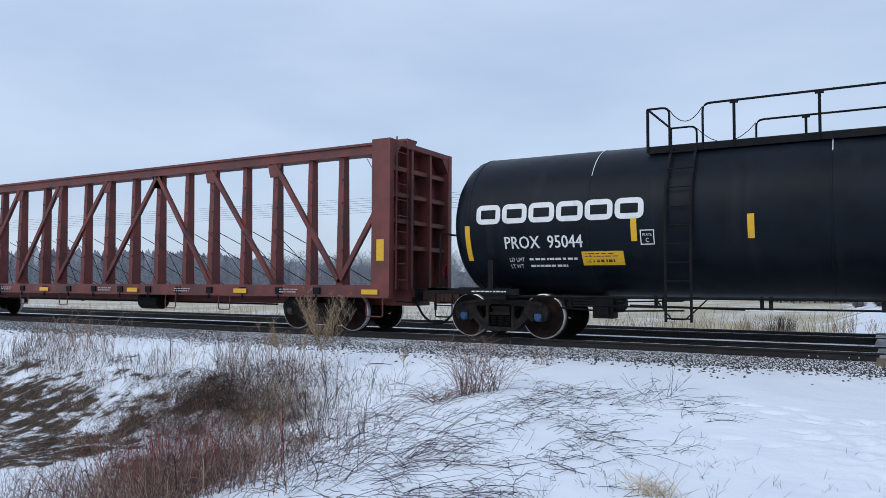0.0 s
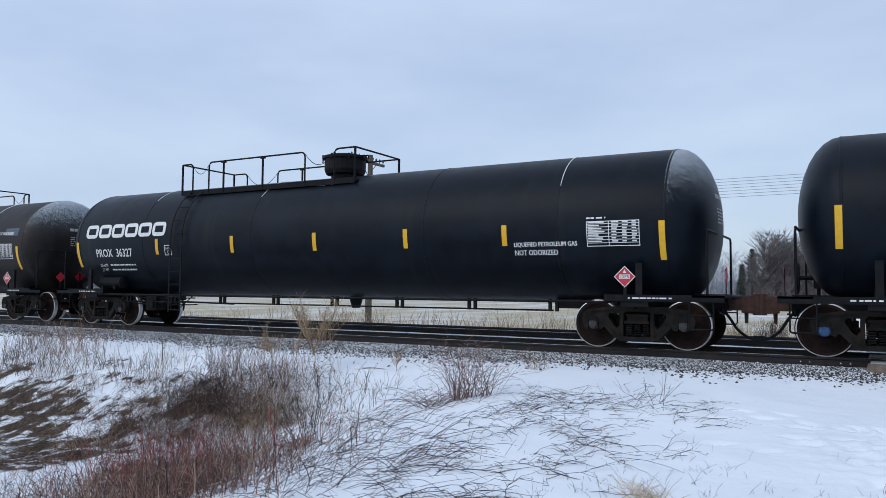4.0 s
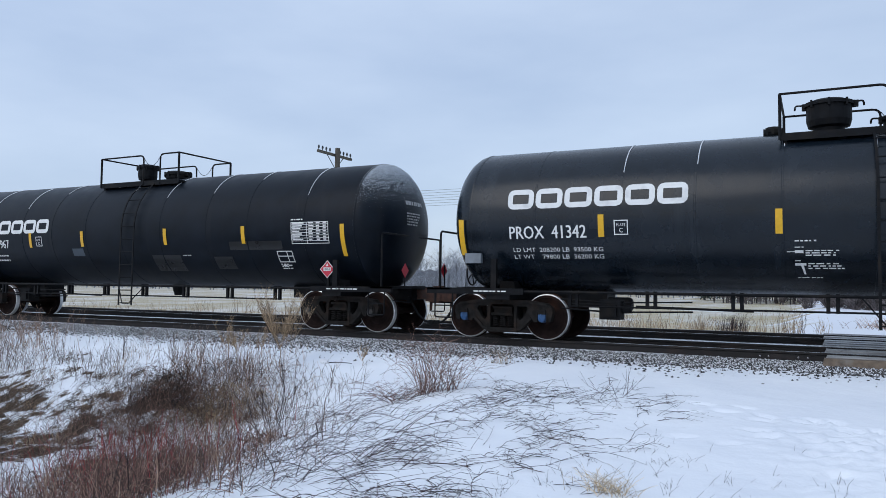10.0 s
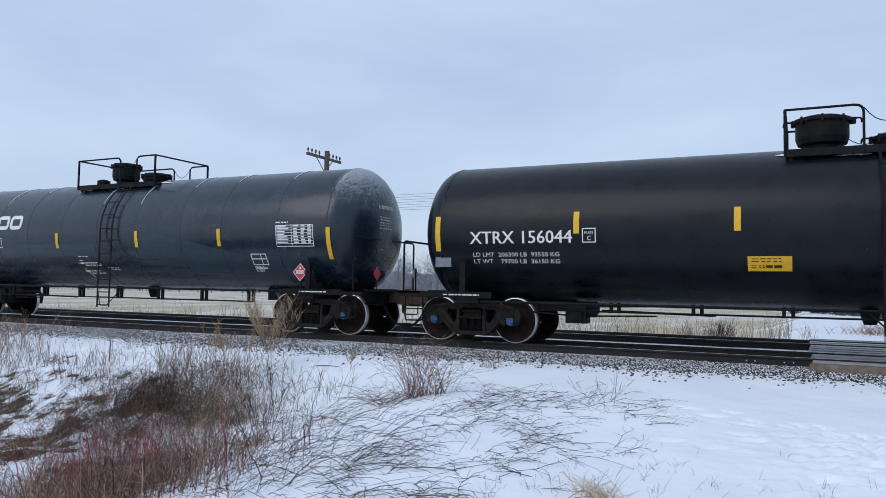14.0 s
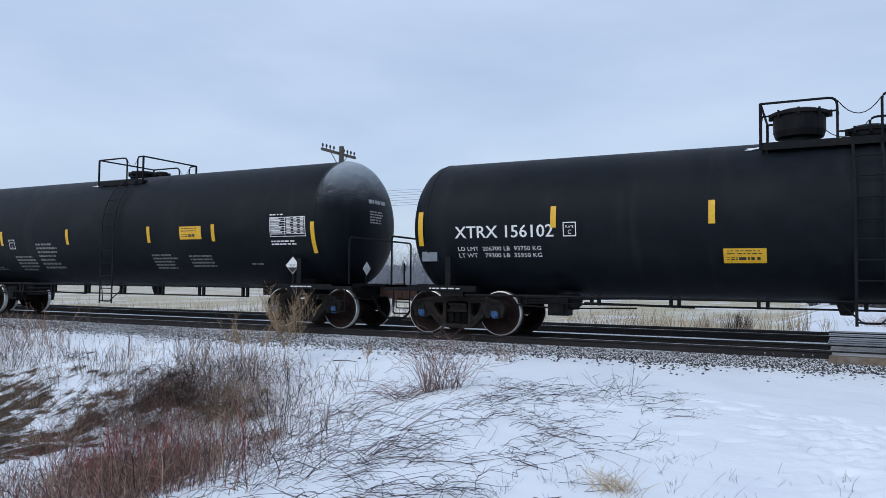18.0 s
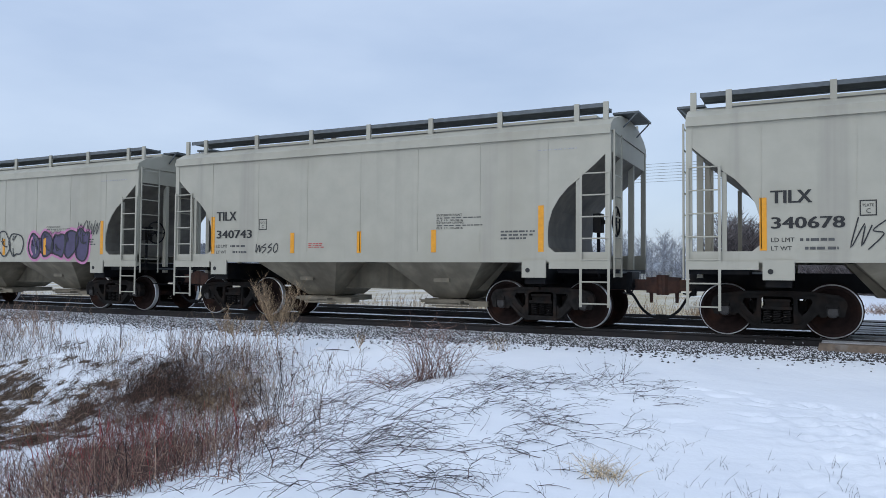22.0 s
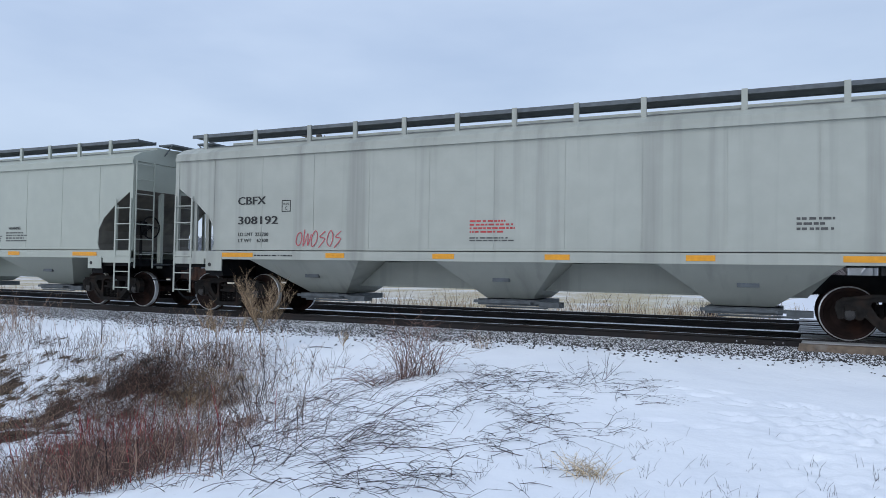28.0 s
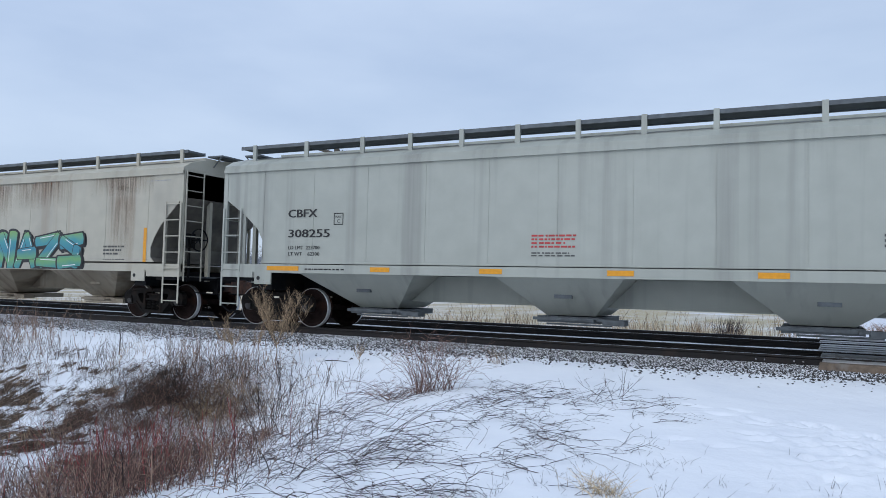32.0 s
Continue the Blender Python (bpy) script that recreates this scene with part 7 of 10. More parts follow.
def cbfx(xf, xr, number, label, paint="hopper_green", extra=(), new_style=False, stripes=(-6.42, -3.85, -1.32, 1.21, 3.73, 6.33), eave=3.66, posts=POSTS3):
    ex = [lambda car, side: bars(flat_on(-1.62), -5.8, -4.6, 1.31, 1.37, 1, M["ink"], car)]
    if new_style:
        ex += [words("CBFX", -6.73, -5.93, 2.68, 2.87, "ink", 0.016), words(number, -6.73, -5.62, 2.31, 2.50, "ink", 0.016), words("LD LMT  223300", -6.72, -5.80, 1.96, 2.04, "ink", 0.004), words("LT WT    62700", -6.72, -5.80, 1.81, 1.89, "ink", 0.004), words("CU FT      5612", -6.72, -5.80, 1.66, 1.74, "ink", 0.004),
               words("WARNING", -3.30, -2.83, 2.0, 2.08, "ink", 0.006), lines(-3.42, -2.62, 1.66, 1.95, 4, "ink"), lines(-2.5, -1.8, 1.66, 1.85, 3, "ink"),
               words("WARNING", 3.5, 4.0, 2.0, 2.08, "ink", 0.006), lines(3.4, 4.3, 1.66, 1.95, 4, "ink"), lines(2.6, 3.3, 1.66, 1.85, 3, "ink"),
               lambda car, side: write(flat_on(-1.62), "DO NOT HAMMER ON CAR", -3.1, -1.8, 1.32, 1.41, M["ink"], car),
               lambda car, side: write(flat_on(-1.62), "DO NOT HAMMER ON CAR", 1.7, 3.0, 1.32, 1.41, M["ink"], car)]
    else:
        ex += [words("CBFX", -6.33, -5.54, 2.50, 2.68, "ink", 0.020), words(number, -6.31, -5.19, 2.05, 2.23, "ink", 0.020), words("LD LMT  223700", -6.30, -5.44, 1.78, 1.86, "ink", 0.004), words("LT WT    62300", -6.30, -5.44, 1.64, 1.72, "ink", 0.004),
               lines(-0.50, 0.46, 1.80, 2.08, 4, "red_ink"), lines(-0.5, 0.48, 1.64, 1.74, 2, "ink"), lines(5.3, 5.9, 1.8, 2.05, 3, "ink"),
               lambda car, side: plate_box(side, -5.08, 2.32, 0.26, car, M["ink"])]
    add(hopper_car(xf, xr, over=1.98, paint=paint, end=8.25, eave=eave, board_z=eave + 0.61, board_y=1.30, cut=((8.22, eave),) + CUT3[1:], bays=BAYS3, posts=posts, stripes=stripes, flat_stripes=True, label=label, extras=tuple(ex) + tuple(extra),
                   ribs=11, dirt=False, sill=(1.25, 1.44), width=1.585, top_rung=2.75), xf, xr)


cbfx(333.42, 347.39, "310846", "clean grey-green three-bay covered hopper", "hopper_new", new_style=True, eave=3.70, posts=POSTS5, stripes=(-6.66, -3.86, -1.38, 1.2, 3.8, 6.6))
cbfx(351.36, 365.33, "308192", "weathered grey-green covered hopper with a red scribble", stripes=(-6.29, -3.62, -1.05, 1.29, 3.82, 6.42))
cbfx(369.24, 383.21, "308209", "weathered grey-green covered hopper with red warning print")
CURVE3 = ((8.18, 3.73), (8.18, 3.08), (7.95, 2.86), (7.70, 2.62), (7.45, 2.38), (7.25, 2.10), (7.13, 1.84), (7.13, 1.58), (7.27, 1.46))
BAYS4 = ((-5.95, -3.20, -4.75, -3.85), (-1.45, 1.45, -0.55, 0.55), (3.20, 5.95, 3.85, 4.75))
add(hopper_car(387.17, 400.70, over=2.03, paint="hopper_rusty", end=8.2, eave=3.73, board_z=4.32, board_y=1.30, cut=CURVE3, bays=BAYS4, posts=tuple(-7.8 + i * 1.56 for i in range(11)),
               stripes=(-7.05, -4.22, -1.38, 1.39, 4.15, 6.93), stripe_z=(1.46, 1.91), ribs=10, sill=(1.22, 1.42), dirt="hopper_grime",
               extras=(words("TILX", -6.97, -6.34, 2.355, 2.575, "ink", 0.020), words("54370", -6.96, -6.10, 1.945, 2.150, "ink", 0.020), words("LD LMT  222900", -6.95, -6.14, 1.785, 1.865, "ink", 0.004), words("LT WT    63100", -6.95, -6.12, 1.64, 1.725, "ink", 0.004), lines(-6.86, -6.62, 1.44, 1.57, 3, "ink"),
                       lambda car, side: plate_box(side, -5.24, 2.11, 0.25, car, M["ink"]), lines(5.4, 6.2, 1.62, 1.9, 3, "ink"), lines(5.4, 6.3, 1.5, 1.54, 1, "ink"),
                       lines(-2.75, -2.2, 1.5, 1.72, 4, "red_ink"), lines(6.9, 7.8, 3.50, 3.54, 1, "faded"),
                       stain(4.7, 7.3, 3.15, 3.70), stain(5.5, 6.6, 1.5, 3.60), stain(1.4, 4.2, 2.9, 3.70), stain(-3.4, -2.6, 2.5, 3.66), stain(0.3, 1.6, 2.6, 3.66)),
               label="cream covered hopper stained with rust and sprayed with turquoise graffiti"), 387.17, 400.70)
cbfx(404.75, 418.72, "308255", "grey-green covered hopper with dark dust under its roof")


# ---- paint sprayed on the cars ----
M["spray_black"] = material("black_spray_paint", (0.016, 0.016, 0.018), 0.5, vary=0.3)
M["spray_purple"] = material("dark_purple_spray", (0.060, 0.045, 0.105), 0.5, vary=0.2)
M["spray_pink"] = material("pink_spray", (0.52, 0.20, 0.36), 0.5, vary=0.1)
M["spray_yellow"] = material("lemon_spray", (0.56, 0.50, 0.10), 0.5, vary=0.1, second=(0.62, 0.40, 0.08), second_scale=2)
M["spray_violet"] = material("thin_violet_spray", (0.26, 0.25, 0.42), 0.6, vary=0.15)
M["spray_blue"] = material("blue_marker", (0.05, 0.07, 0.26), 0.5, vary=0.2)
M["spray_red"] = material("red_marker", (0.50, 0.06, 0.08), 0.5, vary=0.2)
M["spray_cream"] = material("cream_spray", (0.50, 0.52, 0.34), 0.6, vary=0.2)
M["spray_silver"] = material("thin_silver_spray", (0.20, 0.20, 0.20), 0.6, vary=0.3)
M["spray_sky"] = material("pale_blue_spray", (0.30, 0.50, 0.58), 0.6, vary=0.1)
M["spray_bright"] = material("white_spray", (0.75, 0.77, 0.76), 0.6, vary=0.05)
M["spray_wash"] = film(material("violet_wash", (0.27, 0.27, 0.40), 0.6, vary=0.1), 2.5, (1.0, 1.0, 1.0), 0.48, 0.95)
M["spray_white"] = material("pale_spray", (0.47, 0.48, 0.46), 0.6, vary=0.08)


def curve_through(pts, n=5, closed=False):
    """A smooth line through points (Catmull-Rom)."""
    m = len(pts)
    out = []
    for i in range(m if closed else m - 1):
        p = [pts[(i + k) % m] if closed else pts[max(0, min(m - 1, i + k))] for k in (-1, 0, 1, 2)]
        for j in range(n):
            t = j / n
            out.append(tuple(0.5 * (2 * p[1][a] + (p[2][a] - p[0][a]) * t + (2 * p[0][a] - 5 * p[1][a] + 4 * p[2][a] - p[3][a]) * t * t
                                    + (3 * p[1][a] - p[0][a] - 3 * p[2][a] + p[3][a]) * t ** 3) for a in (0, 1)))
    if not closed:
        out.append(pts[-1])
    return out


def ribbon(pts, w, closed=False):
    """Quads of a brush line of width w."""
    n = len(pts)
    sides = []
    for i in range(n):
        a, b = (pts[i - 1], pts[(i + 1) % n]) if closed else (pts[max(0, i - 1)], pts[min(n - 1, i + 1)])
        dx, dy = b[0] - a[0], b[1] - a[1]
        k = math.hypot(dx, dy) or 1
        sides.append(((pts[i][0] - dy / k * w / 2, pts[i][1] + dx / k * w / 2), (pts[i][0] + dy / k * w / 2, pts[i][1] - dx / k * w / 2)))
    return [[sides[i][0], sides[i][1], sides[(i + 1) % n][1], sides[(i + 1) % n][0]] for i in range(n if closed else n - 1)]


def piece(u0, u1, v0, v1, n, fill, line, seed, halo=None, width=0.035, spiky=0.25, inner=True, name="graffiti_piece"):
    """A sprayed piece: swollen shapes in a row with an outline, and a halo behind."""
    def put(car, side):
        R = random.Random(seed)
        step = (u1 - u0) / n
        shapes = []
        for i in range(n):
            cu, cv = u0 + (i + 0.5) * step, (v0 + v1) / 2 + R.uniform(-0.04, 0.04)
            ru, rv = step * 0.62, (v1 - v0) * R.uniform(0.40, 0.52)
            k = R.choice((8, 9, 10))
            pts = []
            for j in range(k):
                a = 2 * math.pi * (j + R.uniform(-0.2, 0.2)) / k
                m = 1 + R.uniform(-spiky, spiky * 0.5)
                sq = 1 / max(abs(math.cos(a)), abs(math.sin(a))) ** 0.55
                pts.append((cu + ru * m * sq * math.cos(a) * 0.86, cv + rv * m * sq * math.sin(a) * 0.86))
            shapes.append(curve_through(pts, 4, True))
        if halo:
            decal(side, [q for s in shapes for q in ribbon(s, width * 4.0, True)], M[halo], car, "graffiti_halo", d=0.003)
        if fill:
            for i, s in enumerate(shapes):
                bm = bmesh.new()
                bm.faces.new([bm.verts.new(side(u, v, 0.004 + 0.0012 * i)) for u, v in s])
                bmesh.ops.triangulate(bm, faces=bm.faces)
                part("graffiti_fill", bm, M[fill], car)
        quads = [q for s in shapes for q in ribbon(s, width, True)]
        if inner:
            for i, s in enumerate(shapes):
                cu, cv = u0 + (i + 0.5) * step, (v0 + v1) / 2
                for _ in range(2):
                    a = (cu + R.uniform(-0.3, 0.1) * step, cv + R.uniform(-0.1, 0.35) * (v1 - v0))
                    b = (a[0] + R.uniform(-0.1, 0.25) * step, a[1] - R.uniform(0.1, 0.35) * (v1 - v0))
                    c = (b[0] + R.uniform(0.0, 0.3) * step, b[1] + R.uniform(-0.05, 0.2) * (v1 - v0))
                    quads += ribbon(curve_through([a, b, c], 4), width * 0.9)
        ob = decal(side, quads, M[line], car, name, "sprayed graffiti outline", d=0.014, lift=0.0002)
    return put


def scribble(u0, u1, v0, v1, loops, mat, seed, width=0.022, lean=0.2, name="graffiti_tag"):
    """A quick tag: looping strokes."""
    def put(car, side):
        R = random.Random(seed)
        step = (u1 - u0) / loops
        h = v1 - v0
        for i in range(loops):
            x = u0 + i * step
            k = R.random()
            if k < 0.45:
                ang = [2 * math.pi * j / 7 + 0.8 for j in range(8)]
                pts = [(x + step * 0.45 + step * 0.36 * math.cos(a), v0 + h * 0.5 + h * R.uniform(0.32, 0.46) * math.sin(a)) for a in ang]
            elif k < 0.75:
                pts = [(x, v1 - h * R.uniform(0, 0.2)), (x + step * 0.15, v0 + h * 0.1), (x + step * 0.5, v1 - h * 0.2), (x + step * 0.75, v0 + h * 0.15), (x + step * 0.95, v1 - h * R.uniform(0, 0.4))]
            else:
                pts = [(x + step * 0.7, v1 - h * 0.1), (x + step * 0.1, v0 + h * 0.6), (x + step * 0.8, v0 + h * 0.5), (x + step * 0.2, v0 + h * 0.05)]
            pts = [(a + lean * (b - v0), b) for a, b in pts]
            decal(side, ribbon(curve_through(pts, 4), width), M[mat], car, name, "sprayed stroke", d=0.012 + 0.0004 * (i % 4), lift=0.0, weld=True)
    return put


CAPITALS = {}
CAPITALS["C"] = [[(0.9, 0.95), (0.3, 0.9), (0.1, 0.4), (0.35, 0.0), (0.9, 0.15)]]
CAPITALS["K"] = [[(0.1, 1.0), (0.2, 0.0)], [(0.9, 1.0), (0.2, 0.45), (0.55, 0.4), (0.95, 0.0)]]
CAPITALS["N"] = [[(0.05, 0.0), (0.2, 1.0), (0.75, 0.05), (0.95, 1.0)]]
CAPITALS["E"] = [[(0.9, 0.95), (0.15, 0.9), (0.15, 0.05), (0.95, 0.1)], [(0.15, 0.5), (0.75, 0.52)]]
CAPITALS["Z"] = [[(0.05, 0.85), (0.9, 1.0), (0.1, 0.05), (1.3, 0.1)]]
CAPITALS["R"] = [[(0.1, 0.0), (0.15, 1.0), (0.75, 0.95), (0.7, 0.55), (0.2, 0.5), (0.9, 0.0)]]
CAPITALS["A"] = [[(0.0, 0.0), (0.45, 1.0), (0.9, 0.0)], [(0.15, 0.35), (0.8, 0.4)]]
CAPITALS["D"] = [[(0.15, 0.0), (0.15, 1.0), (0.8, 0.75), (0.85, 0.3), (0.15, 0.0)]]
CAPITALS["S"] = [[(0.9, 0.9), (0.3, 0.95), (0.15, 0.6), (0.8, 0.4), (0.7, 0.05), (0.05, 0.1)]]
CAPITALS["L"] = [[(0.2, 1.0), (0.05, 0.1), (0.95, 0.35)]]
CAPITALS["V"] = [[(0.0, 0.35), (0.7, 0.9), (0.6, 0.5), (0.2, 0.15), (0.9, 0.0)]]
CAPITALS["G"] = [[(0.9, 0.9), (0.3, 0.95), (0.1, 0.4), (0.4, 0.0), (0.9, 0.2), (0.9, 0.45), (0.55, 0.45)]]
CAPITALS["U"] = [[(0.05, 1.0), (0.15, 0.2), (0.5, 0.0), (0.85, 0.25), (0.9, 1.0)]]
CAPITALS["O"] = [[(0.5, 1.0), (0.1, 0.6), (0.35, 0.02), (0.85, 0.35), (0.75, 0.9), (0.45, 0.98)]]
CAPITALS["-"] = [[(0.3, 0.45), (0.7, 0.5)]]


def hand_tag(text, u0, u1, v0, v1, mat, seed, width=0.022, fall=0.0):
    """Hand-sprayed capitals in single strokes; fall lowers their tops along the word."""
    def put(car, side):
        q = random.Random(seed)
        step = (u1 - u0) / len(text)
        for i, letter in enumerate(text):
            h = (v1 - v0) - fall * i / max(1, len(text) - 1)
            for k, stroke in enumerate(CAPITALS[letter]):
                pts = [(u0 + step * (i + 0.92 * a + q.uniform(-0.06, 0.06)), v0 + h * min(1.1, max(-0.1, b + q.uniform(-0.07, 0.07)))) for a, b in stroke]
                decal(side, ribbon(curve_through(pts, 3), width), M[mat], car, "graffiti_stroke", "sprayed stroke", d=0.012 + 0.0006 * k + 0.0003 * (i % 2), lift=0.0, weld=True)
    return put


def banded(name, stops):
    """Spray paint faded from one colour to the next by height."""
    m = material(name, stops[0][1], 0.5)
    nt = m.node_tree
    co = nt.nodes.new("ShaderNodeTexCoord")
    sep = nt.nodes.new("ShaderNodeSeparateXYZ")
    nt.links.new(co.outputs["Object"], sep.inputs[0])
    wob = nt.nodes.new("ShaderNodeTexNoise")
    wob.inputs["Scale"].default_value = 2.5
    nt.links.new(co.outputs["Object"], wob.inputs["Vector"])
    add_ = nt.nodes.new("ShaderNodeMath")
    add_.operation = "MULTIPLY_ADD"
    add_.inputs[1].default_value = 0.35
    nt.links.new(wob.outputs["Fac"], add_.inputs[0])
    nt.links.new(sep.outputs["Z"], add_.inputs[2])
    rg = nt.nodes.new("ShaderNodeMapRange")
    rg.inputs["From Min"].default_value, rg.inputs["From Max"].default_value = stops[0][0] + 0.175, stops[-1][0] + 0.175
    nt.links.new(add_.outputs[0], rg.inputs["Value"])
    rp = nt.nodes.new("ShaderNodeValToRGB")
    z0, z1 = stops[0][0], stops[-1][0]
    for i, (z, c) in enumerate(stops):
        k = (z - z0) / (z1 - z0)
        e = rp.color_ramp.elements[0] if i == 0 else rp.color_ramp.elements[-1] if i == len(stops) - 1 else rp.color_ramp.elements.new(k)
        e.position, e.color = k, (*c, 1)
    nt.links.new(rg.outputs[0], rp.inputs["Fac"])
    nt.links.new(rp.outputs[0], nt.nodes["Principled BSDF"].inputs["Base Color"])
    return m


film(M["spray_violet"], 3.5, (1.0, 1.0, 1.0), 0.36, 0.78)
M["spray_teal_fade"] = banded("turquoise_fade", ((1.25, (0.04, 0.24, 0.27)), (1.5, (0.15, 0.36, 0.14)), (1.75, (0.035, 0.22, 0.30)), (2.0, (0.05, 0.28, 0.31)), (2.25, (0.20, 0.38, 0.13))))
M["spray_mint_fade"] = banded("mint_and_orange_fade", ((1.25, (0.46, 0.52, 0.16)), (1.55, (0.48, 0.55, 0.20)), (1.68, (0.58, 0.36, 0.20)), (1.82, (0.56, 0.40, 0.24)), (1.9, (0.55, 0.62, 0.56)), (2.5, (0.30, 0.58, 0.42))))
STROKES = (((0.10, 0.0, 0.22, 1.0), (0.22, 0.98, 0.80, 0.02), (0.80, 0.0, 0.92, 1.0)),
           ((0.0, 0.86, 0.95, 0.96), (0.90, 0.90, 0.12, 0.12), (0.05, 0.06, 1.05, 0.02)),
           ((0.02, 0.0, 0.45, 1.0), (0.45, 1.0, 0.92, 0.0), (0.22, 0.36, 0.78, 0.36)),
           ((0.0, 0.92, 1.0, 0.98), (0.55, 0.95, 0.42, 0.0)),
           ((0.12, 0.0, 0.12, 1.0), (0.20, 0.45, 0.95, 1.02), (0.25, 0.55, 1.0, -0.04)),
           ((0.85, 0.95, 0.15, 0.80), (0.15, 0.80, 0.82, 0.45), (0.82, 0.45, 0.70, 0.08), (0.78, 0.05, 0.0, 0.02)))


def letters(u0, u1, v0, v1, kinds, fill, line, seed, stroke=0.24, edge=0.04, shade=None, glow=None, shine=None):
    """A sprayed piece of fat slanting strokes: glow and shade behind, dark outline, coloured fill, thin shine."""
    def put(car, side):
        R = random.Random(seed)
        h, step = v1 - v0, (u1 - u0) / len(kinds)
        w = stroke * h
        bars_ = []
        for i, k in enumerate(kinds):
            for a, b, c, d in STROKES[k]:
                j = lambda: R.uniform(-0.05, 0.05)
                bars_.append((u0 + (i + 0.12 + 0.80 * (a + j())) * step, v0 + w / 2 + (h - w) * (b + j()), u0 + (i + 0.12 + 0.80 * (c + j())) * step, v0 + w / 2 + (h - w) * (d + j()), w * R.uniform(0.85, 1.2)))

        def quads(extra, dx=0.0, dz=0.0, thin=None):
            out = []
            for a, b, c, d, ww in bars_:
                l = math.hypot(c - a, d - b) or 1
                ux, uz = (c - a) / l, (d - b) / l
                e = ww * 0.38 + extra
                hw = ww / 2 + extra
                if thin:
                    off, hw, e = ww * 0.30, thin, -ww * 0.1
                else:
                    off = 0.0
                a2, b2, c2, d2 = a - ux * e + dx - uz * off, b - uz * e + dz + ux * off, c + ux * e + dx - uz * off, d + uz * e + dz + ux * off
                if not thin:
                    ring = []
                    for (px, pz), turn, full in (((a2, b2), 1, 0.92), ((c2, d2), -1, 1.10)):
                        for g in range(6):
                            t = -1.25 + 0.5 * g
                            ex, ey = -turn * math.cos(t) * 0.42 * hw, -turn * math.sin(t) * full * hw
                            ring.append((px + ux * ex + uz * ey, max(v0 - 0.02, pz + uz * ex - ux * ey)))
                    out.append(ring)
                    continue
                k = 0.0
                out.append([(a2 + uz * hw - ux * k * hw, max(v0 - 0.02, b2 - ux * hw)), (c2 + uz * hw * 1.15, max(v0 - 0.02, d2 - ux * hw * 1.15)), (c2 - uz * hw + ux * k * hw, max(v0 - 0.02, d2 + ux * hw)), (a2 - uz * hw, max(v0 - 0.02, b2 + ux * hw))])
            return out
        n = 0.003
        for m_, e, dx, dz, name in ((glow, edge * 2.6, 0, 0, "graffiti_glow"), (line, edge, 0.06, -0.05, "graffiti_back") if shade else (None, 0, 0, 0, ""),
                                    (shade, edge * 0.2, 0.06, -0.05, "graffiti_shade")):
            if m_:
                decal(side, quads(e, dx, dz), M[m_], car, name, d=n, lift=0.0001)
                n += 0.002
        outer, thin_, inner, lights = quads(edge), quads(edge * 0.45), quads(0.0), quads(0.0, thin=0.010)
        at = 0
        for k in kinds:
            bm = bmesh.new()
            m = len(STROKES[k])
            for j in range(m):
                for q in (outer[at + j],):
                    bm.faces.new([bm.verts.new(side(u, v, n)) for u, v in q]).material_index = 1
                n += 0.00025
            for j in range(m):
                for q, mi in ((thin_[at + j], 1), (inner[at + j], 0)) + (((lights[at + j], 2),) if shine else ()):
                    bm.faces.new([bm.verts.new(side(u, v, n)) for u, v in q]).material_index = mi
                    n += 0.00025
            at += m
            part("graffiti_letter", bm, [M[fill], M[line], M[shine or line]], car, "fat sprayed graffiti shape with a dark outline")
    return put


def rings(spots, mat):
    def put(car, side):
        for u, v, r in spots:
            pts = [(u + r * math.cos(2 * math.pi * k / 20), v + r * 0.95 * math.sin(2 * math.pi * k / 20)) for k in range(20)]
            decal(side, ribbon(pts, r * 0.34, True), M[mat], car, "sprayed_ring", "thin violet sprayed ring", d=0.003, lift=0.0, weld=True)
            decal(side, [pts], M["spray_wash"], car, "sprayed_disc", "faint violet wash", d=0.002)
    return put


